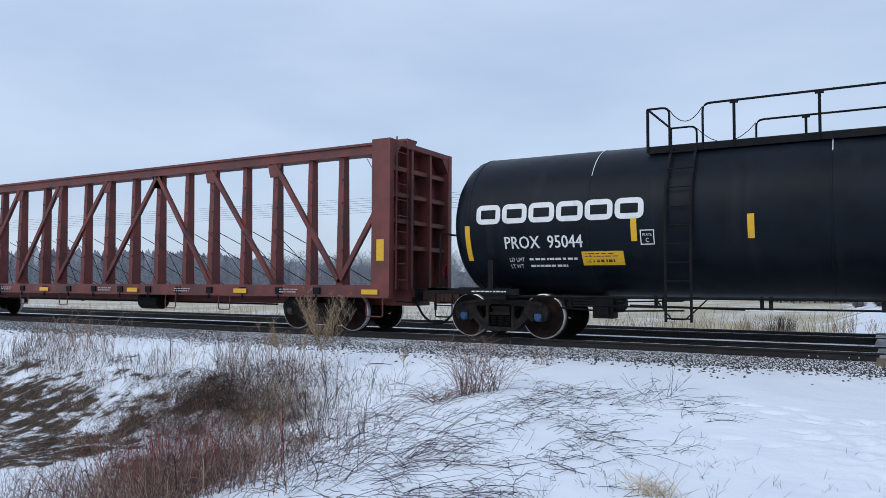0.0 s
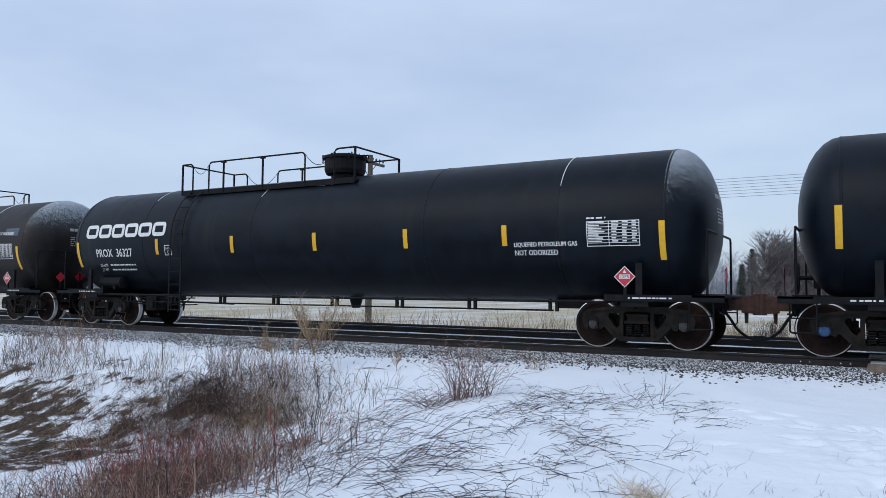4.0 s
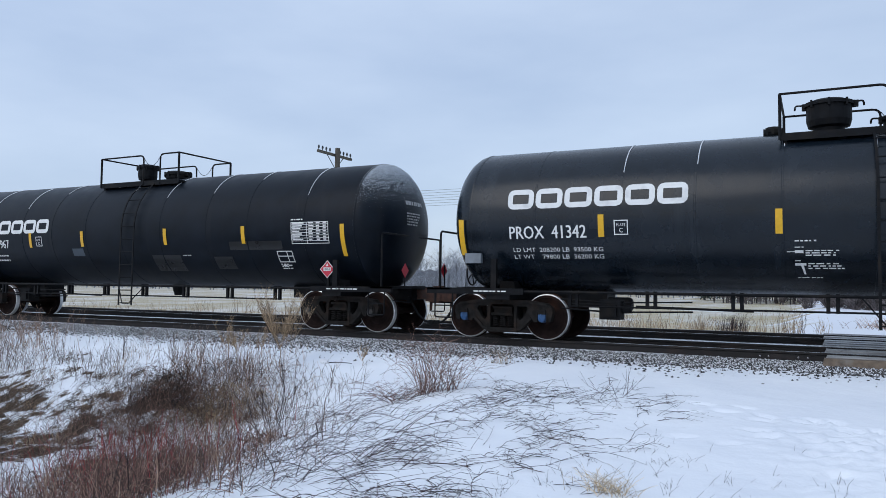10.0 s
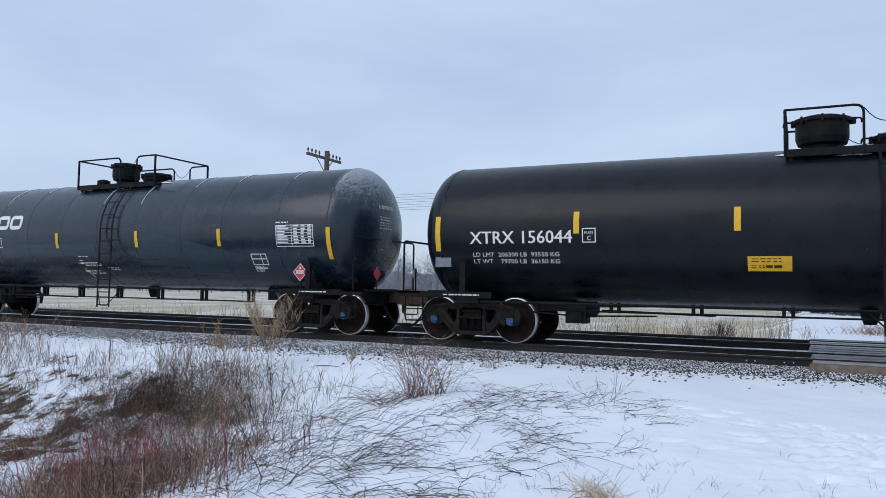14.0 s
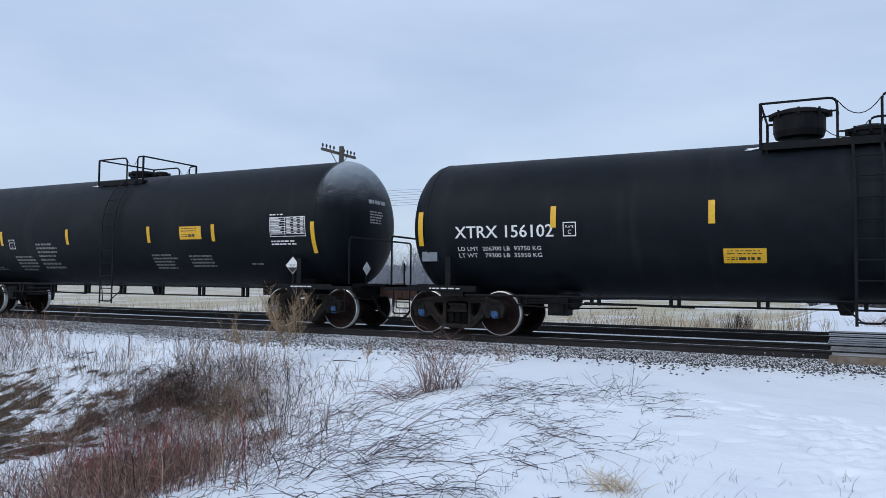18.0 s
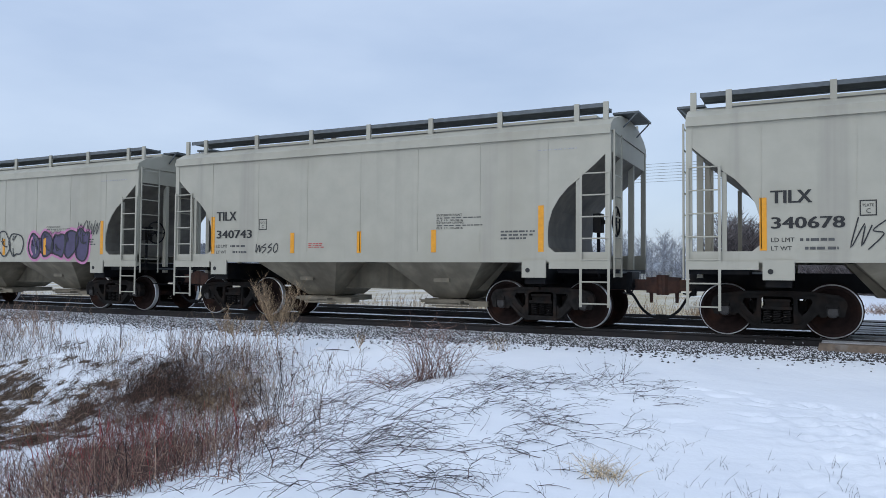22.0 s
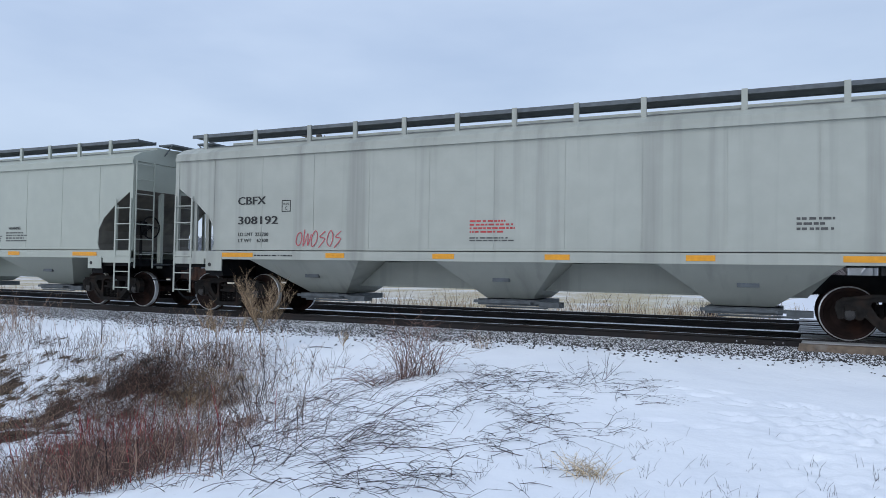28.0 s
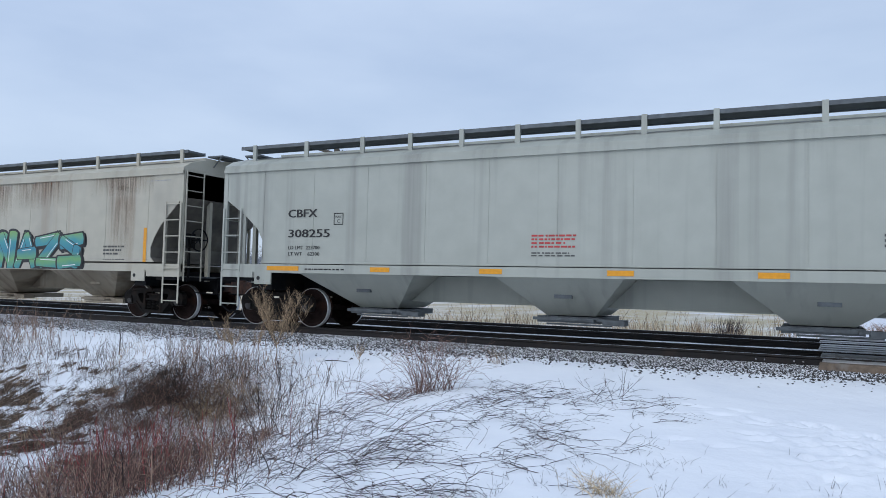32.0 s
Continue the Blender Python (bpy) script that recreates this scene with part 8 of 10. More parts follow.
SPRAY = {
    2: (round_on(1.50, 2.38), (hand_tag("GRUE-ONE", 0.17, 3.2, 1.37, 1.80, "spray_cream", 21, 0.050), scribble(-4.42, -2.8, 1.40, 1.88, 6, "spray_silver", 22, 0.022, 0.5),
                               scribble(-6.9, -5.3, 1.30, 1.55, 7, "spray_silver", 23, 0.018, 0.4), scribble(-1.8, -1.4, 1.6, 1.85, 2, "spray_silver", 24, 0.012))),
    16: (flat_on(-1.58), (piece(-1.95, 0.8, 1.32, 2.15, 5, None, "spray_black", 31, width=0.036, spiky=0.35), piece(1.10, 3.60, 1.29, 2.22, 5, "spray_purple", "spray_black", 32, halo="spray_pink", width=0.045),
                          scribble(3.05, 3.9, 1.92, 2.40, 4, "spray_black", 33, 0.02, 0.3))),
    17: (flat_on(-1.58), (scribble(-2.87, -2.2, 1.46, 1.72, 4, "spray_black", 34, 0.022),)),
    18: (flat_on(-1.58), (letters(-1.84, 2.0, 1.28, 2.22, (4, 0, 3, 3, 5), "spray_yellow", "spray_purple", 35, stroke=0.31, edge=0.03, shade="spray_pink", glow="spray_sky"),
                          scribble(1.98, 2.75, 1.56, 1.95, 4, "spray_black", 36, 0.022), words("2017", 2.17, 2.68, 1.38, 1.53, "spray_black", 0.012),
                          scribble(-2.95, -2.0, 1.45, 2.0, 4, "spray_black", 37, 0.02, 0.3), scribble(3.15, 3.85, 1.88, 2.14, 6, "spray_red", 38, 0.022))),
    19: (flat_on(-1.58), (rings(((3.70, 2.87, 0.18), (3.82, 2.95, 0.12), (4.30, 3.10, 0.40), (3.25, 2.25, 0.20), (1.62, 2.0, 0.40), (3.06, 1.62, 0.36), (2.53, 1.52, 0.22), (-2.9, 1.9, 0.28), (3.9, 1.6, 0.28),
                                 (-3.3, 1.6, 0.25), (-4.0, 2.92, 0.28), (-4.38, 3.15, 0.30), (-4.50, 3.12, 0.07), (-2.5, 2.0, 0.42), (-2.35, 2.25, 0.12), (2.2, 1.75, 0.3)), "spray_violet"),
                          piece(-2.62, 1.30, 1.26, 2.62, 5, "spray_mint_fade", "spray_black", 39, width=0.06, spiky=0.42), words("TIME FLYS", 0.13, 1.28, 1.31, 1.45, "spray_black", 0.014))),
    20: (flat_on(-1.58), (piece(-1.85, 0.68, 1.36, 2.12, 5, "spray_white", "spray_black", 41, width=0.032), piece(1.02, 3.40, 1.32, 2.06, 5, None, "spray_black", 42, width=0.036),
                          scribble(-2.9, -2.2, 1.5, 1.8, 4, "spray_silver", 43, 0.02), scribble(-1.7, 0.6, 1.24, 1.32, 9, "spray_black", 44, 0.014))),
    23: (flat_on(-1.585), (scribble(-4.72, -3.5, 1.50, 1.92, 6, "spray_red", 45, 0.02),)),
    25: (flat_on(-1.58), (letters(-0.08, 4.6, 1.26, 2.26, (1, 0, 2, 1, 5), "spray_teal_fade", "spray_black", 46, stroke=0.30, edge=0.045, shade="spray_black", shine="spray_bright"), hand_tag("CKNEEZ", -5.18, -3.0, 1.28, 1.80, "spray_blue", 47, 0.030, fall=0.24), hand_tag("LV", -2.95, -2.45, 1.27, 1.46, "spray_blue", 50, 0.026),
                          hand_tag("RADE", -2.65, -2.0, 1.98, 2.19, "spray_purple", 48, 0.018), hand_tag("CSDN", -2.65, -1.92, 1.78, 1.96, "spray_purple", 49, 0.018))),
}
for i, (surface, marks) in SPRAY.items():
    for mk in marks:
        mk(CARS[i][0], surface)


# ---- plants ----
def twig_material(name, c0, c1, c2):
    m = isl(name, c0, c1, c2)
    return m


M["tan_stems"] = twig_material("dry_tan_stems", (0.09, 0.058, 0.038), (0.25, 0.175, 0.105), (0.46, 0.35, 0.22))
M["brown_stems"] = twig_material("brown_bramble_stems", (0.014, 0.010, 0.012), (0.036, 0.023, 0.024), (0.10, 0.062, 0.054))
M["brush_stems"] = twig_material("red_brown_brush_stems", (0.045, 0.022, 0.018), (0.125, 0.068, 0.050), (0.34, 0.235, 0.165))
M["thicket_stems"] = twig_material("dark_thicket_stems", (0.010, 0.007, 0.006), (0.034, 0.023, 0.018), (0.10, 0.070, 0.050))
M["bank_stems"] = twig_material("dark_weed_stalks", (0.040, 0.026, 0.020), (0.085, 0.055, 0.042), (0.24, 0.17, 0.12))
M["shoot_stems"] = twig_material("pinkish_tan_shoots", (0.10, 0.062, 0.046), (0.21, 0.135, 0.098), (0.36, 0.26, 0.18))
M["comb_stems"] = twig_material("combed_weed_stems", (0.030, 0.020, 0.015), (0.095, 0.065, 0.047), (0.26, 0.19, 0.13))
M["foot_stems"] = twig_material("mixed_ditch_stems", (0.022, 0.012, 0.011), (0.110, 0.060, 0.046), (0.46, 0.33, 0.23))
M["straw"] = twig_material("pale_straw", (0.22, 0.16, 0.085), (0.38, 0.29, 0.17), (0.50, 0.41, 0.26))
M["red_stems"] = twig_material("red_dogwood_stems", (0.10, 0.014, 0.017), (0.19, 0.026, 0.029), (0.28, 0.085, 0.06))
M["grey_twigs"] = twig_material("grey_winter_twigs", (0.060, 0.053, 0.056), (0.100, 0.088, 0.090), (0.145, 0.128, 0.124))
# blue-grey distance haze is painted into the far branches' colour
M["far_trees"] = twig_material("haze_tinted_far_branches", (0.150, 0.163, 0.190), (0.172, 0.186, 0.215), (0.195, 0.210, 0.240))
M["needles"] = twig_material("dark_spruce_needles", (0.018, 0.028, 0.022), (0.030, 0.045, 0.034), (0.05, 0.066, 0.05))


class Stems:
    """Gathers thin stems, three-sided, into one mesh."""

    def __init__(self, seed):
        self.v, self.f, self.R = [], [], random.Random(seed)

    def line(self, pts, r0, r1):
        base = len(self.v)
        n = len(pts)
        for i, p in enumerate(pts):
            a, b = pts[max(0, i - 1)], pts[min(n - 1, i + 1)]
            d = Vector(b) - Vector(a)
            if d.length < 1e-6:
                d = Vector((0, 0, 1))
            d.normalize()
            u = d.cross(Vector((0.3, 0.5, 0.8))).normalized()
            w = d.cross(u)
            r = r0 + (r1 - r0) * i / max(1, n - 1)
            for k in range(3):
                c, s = math.cos(2.094 * k), math.sin(2.094 * k)
                self.v.append(tuple(Vector(p) + r * (c * u + s * w)))
        for i in range(n - 1):
            for k in range(3):
                a = base + 3 * i + k
                b = base + 3 * i + (k + 1) % 3
                self.f.append((a, b, b + 3, a + 3))

    def stem(self, x, y, h, lean, turn, r0=0.004, bow=0.3, segs=3, z=None):
        """An upright or leaning stem; bow bends it over."""
        R = self.R
        z0 = ground_z(x, y) - 0.02 if z is None else z
        pts = []
        for i in range(segs + 1):
            t = i / segs
            out = lean * h * t + bow * h * t * t
            pts.append((x + out * math.cos(turn) + R.uniform(-0.02, 0.02) * h, y + out * math.sin(turn) + R.uniform(-0.02, 0.02) * h,
                        z0 + h * t * (1 - 0.42 * bow * t * t)))
        self.line(pts, r0, r0 * 0.45)
        return pts

    def fork(self, p, d, length, r, depth, spread=0.5, up=0.15):
        """A twig that branches."""
        R = self.R
        p, d = Vector(p), Vector(d).normalized()
        q = p + d * length * 0.5 + Vector((R.uniform(-1, 1), R.uniform(-1, 1), 0)) * length * 0.06
        e = q + (d + Vector((0, 0, up))).normalized() * length * 0.5
        self.line([tuple(p), tuple(q), tuple(e)], r, r * 0.6)
        if depth > 0:
            for base in (q, e, e):
                nd = d + Vector((R.uniform(-1, 1), R.uniform(-1, 1), R.uniform(-0.3, 0.8))) * spread
                self.fork(base, nd, length * R.uniform(0.5, 0.8), r * 0.62, depth - 1, spread, up)

    def finish(self, name, mat, label, cat, kind="stuff", parent=None):
        me = bpy.data.meshes.new(name)
        me.from_pydata(self.v, [], self.f)
        me.materials.append(mat)
        ob = new(name, me)
        if parent:
            ob.parent = parent
            return ob
        return tagged(ob, label, cat, kind=kind)


def cane(S, x, y, length, turn, hump, r, forks=0.5, segs=7, bend=0.0):
    """A thin cane that rises, arches over and comes down to the snow, with a few side twigs."""
    R = S.R
    pts, px, py = [], x, y
    sag = R.uniform(0.72, 0.98)
    for k in range(segs + 1):
        t = k / segs
        pts.append((px, py, ground_z(px, py) - 0.01 + 4 * hump * t * (1 - t * sag) + R.gauss(0, 0.008)))
        a = turn + bend * (t - 0.3) + R.gauss(0, 0.07)
        px, py = px + length / segs * math.cos(a), py + length / segs * math.sin(a)
    S.line(pts, r, r * 0.4)
    if R.random() < forks:
        for _ in range(R.choice((1, 2, 2, 3, 4))):
            p = pts[R.randrange(1, segs)]
            c = turn + R.uniform(-1.3, 1.3)
            l2 = length * R.uniform(0.10, 0.38)
            up = R.uniform(-0.1, 0.5)
            S.line([p, (p[0] + l2 * 0.5 * math.cos(c), p[1] + l2 * 0.5 * math.sin(c), p[2] + up * l2 * 0.6), (p[0] + l2 * math.cos(c - 0.3), p[1] + l2 * math.sin(c - 0.3), p[2] + up * l2 * 0.7)], r * 0.65, r * 0.3)


def sprig(S, x, y, length, turn, r, lift=0.1):
    """A broken, kinked sprig that lies on the snow, with short side twigs."""
    R = S.R
    pts, a, n = [(x, y, ground_z(x, y) - 0.005)], turn, R.choice((3, 4, 5))
    for k in range(n):
        a += R.gauss(0, 0.32)
        x, y = x + length / n * math.cos(a), y + length / n * math.sin(a)
        pts.append((x, y, ground_z(x, y) + lift * length * math.sin(math.pi * (k + 1) / (n + 0.6)) * R.uniform(0.5, 1.3)))
    S.line(pts, r, r * 0.45)
    for k in range(1, n + 1):
        if R.random() < 0.62:
            b = a + R.choice((-1, 1)) * R.uniform(0.4, 1.2)
            l2 = length * R.uniform(0.12, 0.38)
            p = pts[k]
            S.line([p, (p[0] + l2 * 0.55 * math.cos(b), p[1] + l2 * 0.55 * math.sin(b), p[2] + R.uniform(0.0, 0.22) * l2), (p[0] + l2 * math.cos(b + 0.3), p[1] + l2 * math.sin(b + 0.3), p[2] + R.uniform(0.0, 0.3) * l2)], r * 0.75, r * 0.35)


# bramble canes that arch out of their stools over the snow, thinning towards the open ground
S = Stems(5)
R = S.R
STOOLS = ((-7.16, -6.86, 26), (-6.73, -6.44, 30), (-6.31, -6.21, 26), (-6.0, -5.6, 16), (-7.5, -5.9, 16), (-5.9, -7.4, 26), (-5.3, -8.3, 30), (-4.77, -9.14, 34), (-4.9, -6.9, 14), (-4.4, -8.4, 26), (-5.5, -6.3, 18),
          (-3.82, -10.3, 34), (-3.5, -10.1, 40), (-3.1, -10.2, 22), (-3.5, -9.5, 36), (-3.7, -8.9, 26), (-3.83, -8.02, 14), (-5.12, -6.04, 16), (-4.6, -7.6, 20))
for x, y, n in STOOLS:
    for k in range(round(n * 0.36)):
        px, py = x + R.gauss(0, 0.30), y + R.gauss(0, 0.28)
        l = R.uniform(0.3, 1.45) * R.uniform(0.6, 1.0)
        turn = R.gauss(0.45, 0.60) if R.random() < 0.72 else R.uniform(0, 6.28)
        cane(S, px, py, l, turn, l * R.uniform(0.03, 0.26), R.uniform(0.0018, 0.0042), 0.8, 9, R.gauss(-0.6, 0.6))
for i in range(520):
    y = -5.2 - 5.6 * R.random() ** 0.8
    x = -2.5 - 0.46 * (y + 10.0) - 3.0 * R.random() ** 0.85
    if R.random() > 0.36 + 1.2 * noise.noise(Vector((x * 1.1, y * 1.0, 4.0))):
        continue
    cane(S, x, y, R.uniform(0.12, 0.6), R.uniform(0, 6.28) if R.random() < 0.6 else R.gauss(0.5, 0.6), R.uniform(0.01, 0.10), R.uniform(0.0016, 0.0032), 0.9, 6, R.gauss(0, 0.9))
S.finish("bramble_canes", M["brown_stems"], "thin dark bramble canes arching over the snow", "brambles")

# short broken canes and sprigs on the open snow
S = Stems(6)
R = S.R
for i in range(900):
    y = R.uniform(-10.4, -4.7)
    x = -3.9 - 0.12 * (y + 7.0) + 2.5 * R.random() ** 1.3
    k = noise.noise(Vector((x * 1.0, y * 0.9, 6.0)))
    if R.random() > 0.52 - 0.20 * (x + 3.5) / 2.5 + 0.9 * k or (y > -5.2 and R.random() < 0.5):
        continue
    pick = R.random()
    if pick < 0.62:
        sprig(S, x, y, R.uniform(0.15, 0.62), R.gauss(0.4, 1.5), R.uniform(0.0022, 0.0038), R.uniform(0.02, 0.16))
    elif pick < 0.80:
        cane(S, x, y, R.uniform(0.3, 0.95), R.gauss(0.3, 0.8), R.uniform(0.01, 0.06), R.uniform(0.0022, 0.0036), 0.9)
    else:
        S.stem(x, y, R.uniform(0.05, 0.20), R.uniform(0, 1.4), R.uniform(0, 6.28), 0.0022, R.uniform(0, 0.3), 3)
# one larger branched cane stands out of the snow
for k in range(9):
    x, y = -2.25 + R.gauss(0, 0.16), -5.75 + R.gauss(0, 0.16)
    S.fork((x, y, ground_z(x, y)), (R.uniform(-0.9, 0.9), R.uniform(-0.6, 0.6), 0.55), R.uniform(0.12, 0.30), 0.0034, 1, 0.7, 0.0)
for i in range(190):
    x, y = R.uniform(-2.2, 1.0), R.uniform(-10.2, -7.6)
    if R.random() > smooth(-7.4, -9.2, y):
        continue
    for k in range(R.choice((1, 2, 3, 5))):
        S.stem(x + R.uniform(-0.04, 0.04), y + R.uniform(-0.03, 0.03), R.uniform(0.03, 0.13), R.uniform(0, 0.7), R.uniform(0, 6.28), 0.0016, R.uniform(0, 0.5), 2)
S.finish("snow_sprigs", M["brown_stems"], "short dead sprigs and broken canes on the snow", "dead weeds")


def arching(S, x, y, h, out, turn, r, segs=6, twigs=0.5):
    """A fine stem that rises and bends over in an arc."""
    R = S.R
    z = ground_z(x, y) - 0.02
    w = R.uniform(-0.7, 0.7)
    pts = []
    for k in range(segs + 1):
        t = k / segs
        a = turn + w * t
        pts.append((x + out * t * math.cos(a) + R.uniform(-0.008, 0.008), y + out * t * math.sin(a) + R.uniform(-0.008, 0.008), z + h * math.sin(math.pi * min(1.0, 0.12 + 0.80 * t) * 0.92)))
    S.line(pts, r, r * 0.4)
    if R.random() < twigs:
        p = pts[R.randrange(2, segs + 1)]
        S.fork(p, (R.uniform(-1, 1), R.uniform(-1, 1), R.uniform(-0.2, 0.9)), R.uniform(0.05, 0.2), r * 0.6, 0, 0.6, 0.1)


# weeds combed flat down the bank, where litter shows through the snow
S = Stems(8)
R = S.R
for i in range(22000):
    x, y = R.uniform(-18.0, -5.6), R.uniform(-10.2, -4.2)
    v = bare_at(x, y)
    if v < 0.22 + 0.75 * R.random():
        continue
    l = R.uniform(0.12, 0.48)
    a = R.gauss(-1.35, 0.45)
    lift = R.uniform(0.02, 0.10)
    pts = []
    for k in range(4):
        t = k / 3
        px, py = x + l * t * math.cos(a + 0.3 * t), y + l * t * math.sin(a + 0.3 * t)
        pts.append((px, py, ground_z(px, py) + 0.008 + lift * math.sin(math.pi * (0.15 + 0.75 * t))))
    S.line(pts, R.uniform(0.0022, 0.0040), 0.0014)
S.finish("combed_weeds", M["comb_stems"], "dead brown weeds combed flat down the snowy bank", "dead weeds")

# the dark tangle in the hollow
S = Stems(7)
R = S.R
for i in range(2500):
    x, y = R.gauss(-9.75, 0.95), R.gauss(-5.75, 0.60)
    if R.random() > 0.42 + 1.5 * noise.noise(Vector((x * 1.9, y * 2.2, 51.0))):
        continue
    edge = math.hypot((x + 9.75) / 1.6, (y + 5.75) / 1.0)
    arching(S, x, y, R.uniform(0.10, 0.50) * (1.15 - 0.45 * min(1.0, edge)), R.uniform(0.1, 0.65), R.gauss(-0.4, 1.3), R.uniform(0.0022, 0.0044), 6, 0.6)
S.finish("hollow_tangle", M["thicket_stems"], "tangled dark brown twigs in the hollow", "brush")
S = Stems(15)
R = S.R
for i in range(1500):
    x, y = R.gauss(-9.7, 0.85), R.gauss(-5.8, 0.60)
    if R.random() > 0.45 + 1.4 * noise.noise(Vector((x * 1.9 + 0.6, y * 2.2, 51.0))):
        continue
    arching(S, x, y, R.uniform(0.12, 0.50), R.uniform(0.15, 0.80), R.gauss(-0.5, 1.4), R.uniform(0.0020, 0.0036), 6, 0.7)
# two matted clumps on the slope beside it
for cx, cy in ((-7.98, -5.81), (-6.85, -6.85)):
    for i in range(110):
        arching(S, R.gauss(cx, 0.13), R.gauss(cy, 0.09), R.uniform(0.04, 0.20), R.uniform(0.08, 0.30), R.uniform(0, 6.28), R.uniform(0.0018, 0.0034), 5, 0.4)
S.finish("hollow_twigs", M["brush_stems"], "pale brown twigs arching over the hollow", "brush")

# fine tan grass on the slope beside the hollow and in tufts along the bank
S = Stems(13)
R = S.R
for i in range(5200):
    if R.random() < 0.22:
        x, y = R.gauss(-8.6, 0.38), R.gauss(-5.75, 0.40)
    else:
        x, y = R.uniform(-16.0, -6.8), R.uniform(-8.6, -4.2)
        if noise.noise(Vector((x * 1.1, y * 1.3, 41.0))) < 0.24:
            continue
    arching(S, x, y, R.uniform(0.08, 0.30), R.uniform(0.08, 0.34), R.gauss(-0.9, 0.8), R.uniform(0.0018, 0.0032), 4, 0.1)
S.finish("tan_grass", M["tan_stems"], "fine dry tan grass on the slope", "dry grass")

# reddish brown brush that fills the foot of the ditch
S = Stems(14)
R = S.R
for i in range(6400):
    y = -10.9 + 4.6 * R.random() ** 1.25
    mid = -5.7 - 0.95 * (y + 10.4)
    x = R.gauss(mid, 1.25)
    if x < -12.5 or x > -3.9 or R.random() > 0.42 + 1.5 * noise.noise(Vector((x * 1.5, y * 1.5, 2.0))) or bump2(x, y, -8.45, -6.85, 0.30, 0.20) > 0.4 or (x > -9.0 and y > -7.0 and R.random() < 0.65):
        continue
    near = smooth(-7.5, -10.0, y)
    if R.random() < 0.55:
        arching(S, x, y, R.uniform(0.08, 0.42 + 0.1 * near), R.uniform(0.05, 0.55), R.uniform(0, 6.28), R.uniform(0.0018, 0.0036) * (1.8 if R.random() < 0.15 else 1.0), 6, 0.8)
    else:
        p = S.stem(x, y, R.uniform(0.10, 0.50), R.uniform(0, 0.5), R.uniform(0, 6.28), R.uniform(0.0018, 0.0034), R.uniform(0, 0.5), 4)
        for k in range(R.choice((0, 1, 2))):
            S.fork(p[R.choice((2, 3, 4))], (R.uniform(-0.9, 0.9), R.uniform(-0.9, 0.9), 0.8), R.uniform(0.06, 0.22), 0.0020, 1, 0.6, 0.1)
S.finish("ditch_brush", M["foot_stems"], "tangled reddish brown brush filling the ditch", "brush")

# red stems low in the ditch
S = Stems(9)
R = S.R
for i in range(230):
    x, y = (R.gauss(-7.9, 0.55), R.gauss(-8.5, 0.35)) if R.random() < 0.6 else (R.gauss(-6.4, 0.9), R.gauss(-9.3, 0.5))
    p = S.stem(x, y, R.uniform(0.35, 0.85), R.uniform(0.0, 0.25), R.uniform(0, 6.28), R.uniform(0.0026, 0.0052), R.uniform(0, 0.2), 4)
    if R.random() < 0.7:
        S.fork(p[2], (R.uniform(-0.5, 0.5), R.uniform(-0.5, 0.5), 1), R.uniform(0.15, 0.4), 0.0025, 0)
for i in range(7):
    cane(S, R.gauss(-9.0, 0.15), R.gauss(-4.95, 0.12), R.uniform(0.7, 1.3), R.gauss(-0.35, 0.25), R.uniform(0.10, 0.22), R.uniform(0.0026, 0.0042), 0.8, 8, R.gauss(-0.3, 0.3))
S.finish("dogwood_shoots", M["red_stems"], "upright red dogwood shoots in the ditch", "dogwood", kind="stuff")

# taller thin stalks that stand out of the brush
S = Stems(11)
R = S.R
for i in range(200):
    y = R.uniform(-10.4, -5.2)
    x = -6.0 - 0.72 * (y + 10.4) + R.gauss(0.5, 0.9)
    p = S.stem(x, y, R.uniform(0.3, 0.85), R.uniform(0, 0.35), R.uniform(0, 6.28), R.uniform(0.0026, 0.0048), R.uniform(0, 0.4), 5)
    for k in range(R.choice((1, 2, 3))):
        S.fork(p[R.choice((2, 3, 4))], (R.uniform(-0.8, 0.8), R.uniform(-0.8, 0.8), 0.8), R.uniform(0.08, 0.26), 0.0022, 1, 0.5, 0.2)
S.finish("pale_stalks", M["bank_stems"], "thin dry stalks standing out of the brush", "weeds")

# thin stalks along the bank
S = Stems(10)
R = S.R
for i in range(4200):
    x, y = R.uniform(-22, -6.4), R.gauss(-5.1, 0.9)
    if y > -3.1 or y < -7.0 or noise.noise(Vector((x * 0.9, y * 0.9, 8.0))) < 0.02 + 0.12 * R.random():
        continue
    if x > -8.0 and R.random() < 0.7:
        continue
    p = S.stem(x, y, R.uniform(0.12, 0.52), R.uniform(0, 0.40), R.uniform(0, 6.28), R.uniform(0.0024, 0.0044), R.uniform(0, 0.35), 3)
    if R.random() < 0.6:
        for k in range(3):
            S.fork(p[R.choice((1, 2, 3))], (R.uniform(-0.7, 0.7), R.uniform(-0.7, 0.7), 0.9), R.uniform(0.05, 0.18), 0.0024, 0)
S.finish("bank_stalks", M["bank_stems"], "thin dead weed stalks along the railway bank", "weeds")


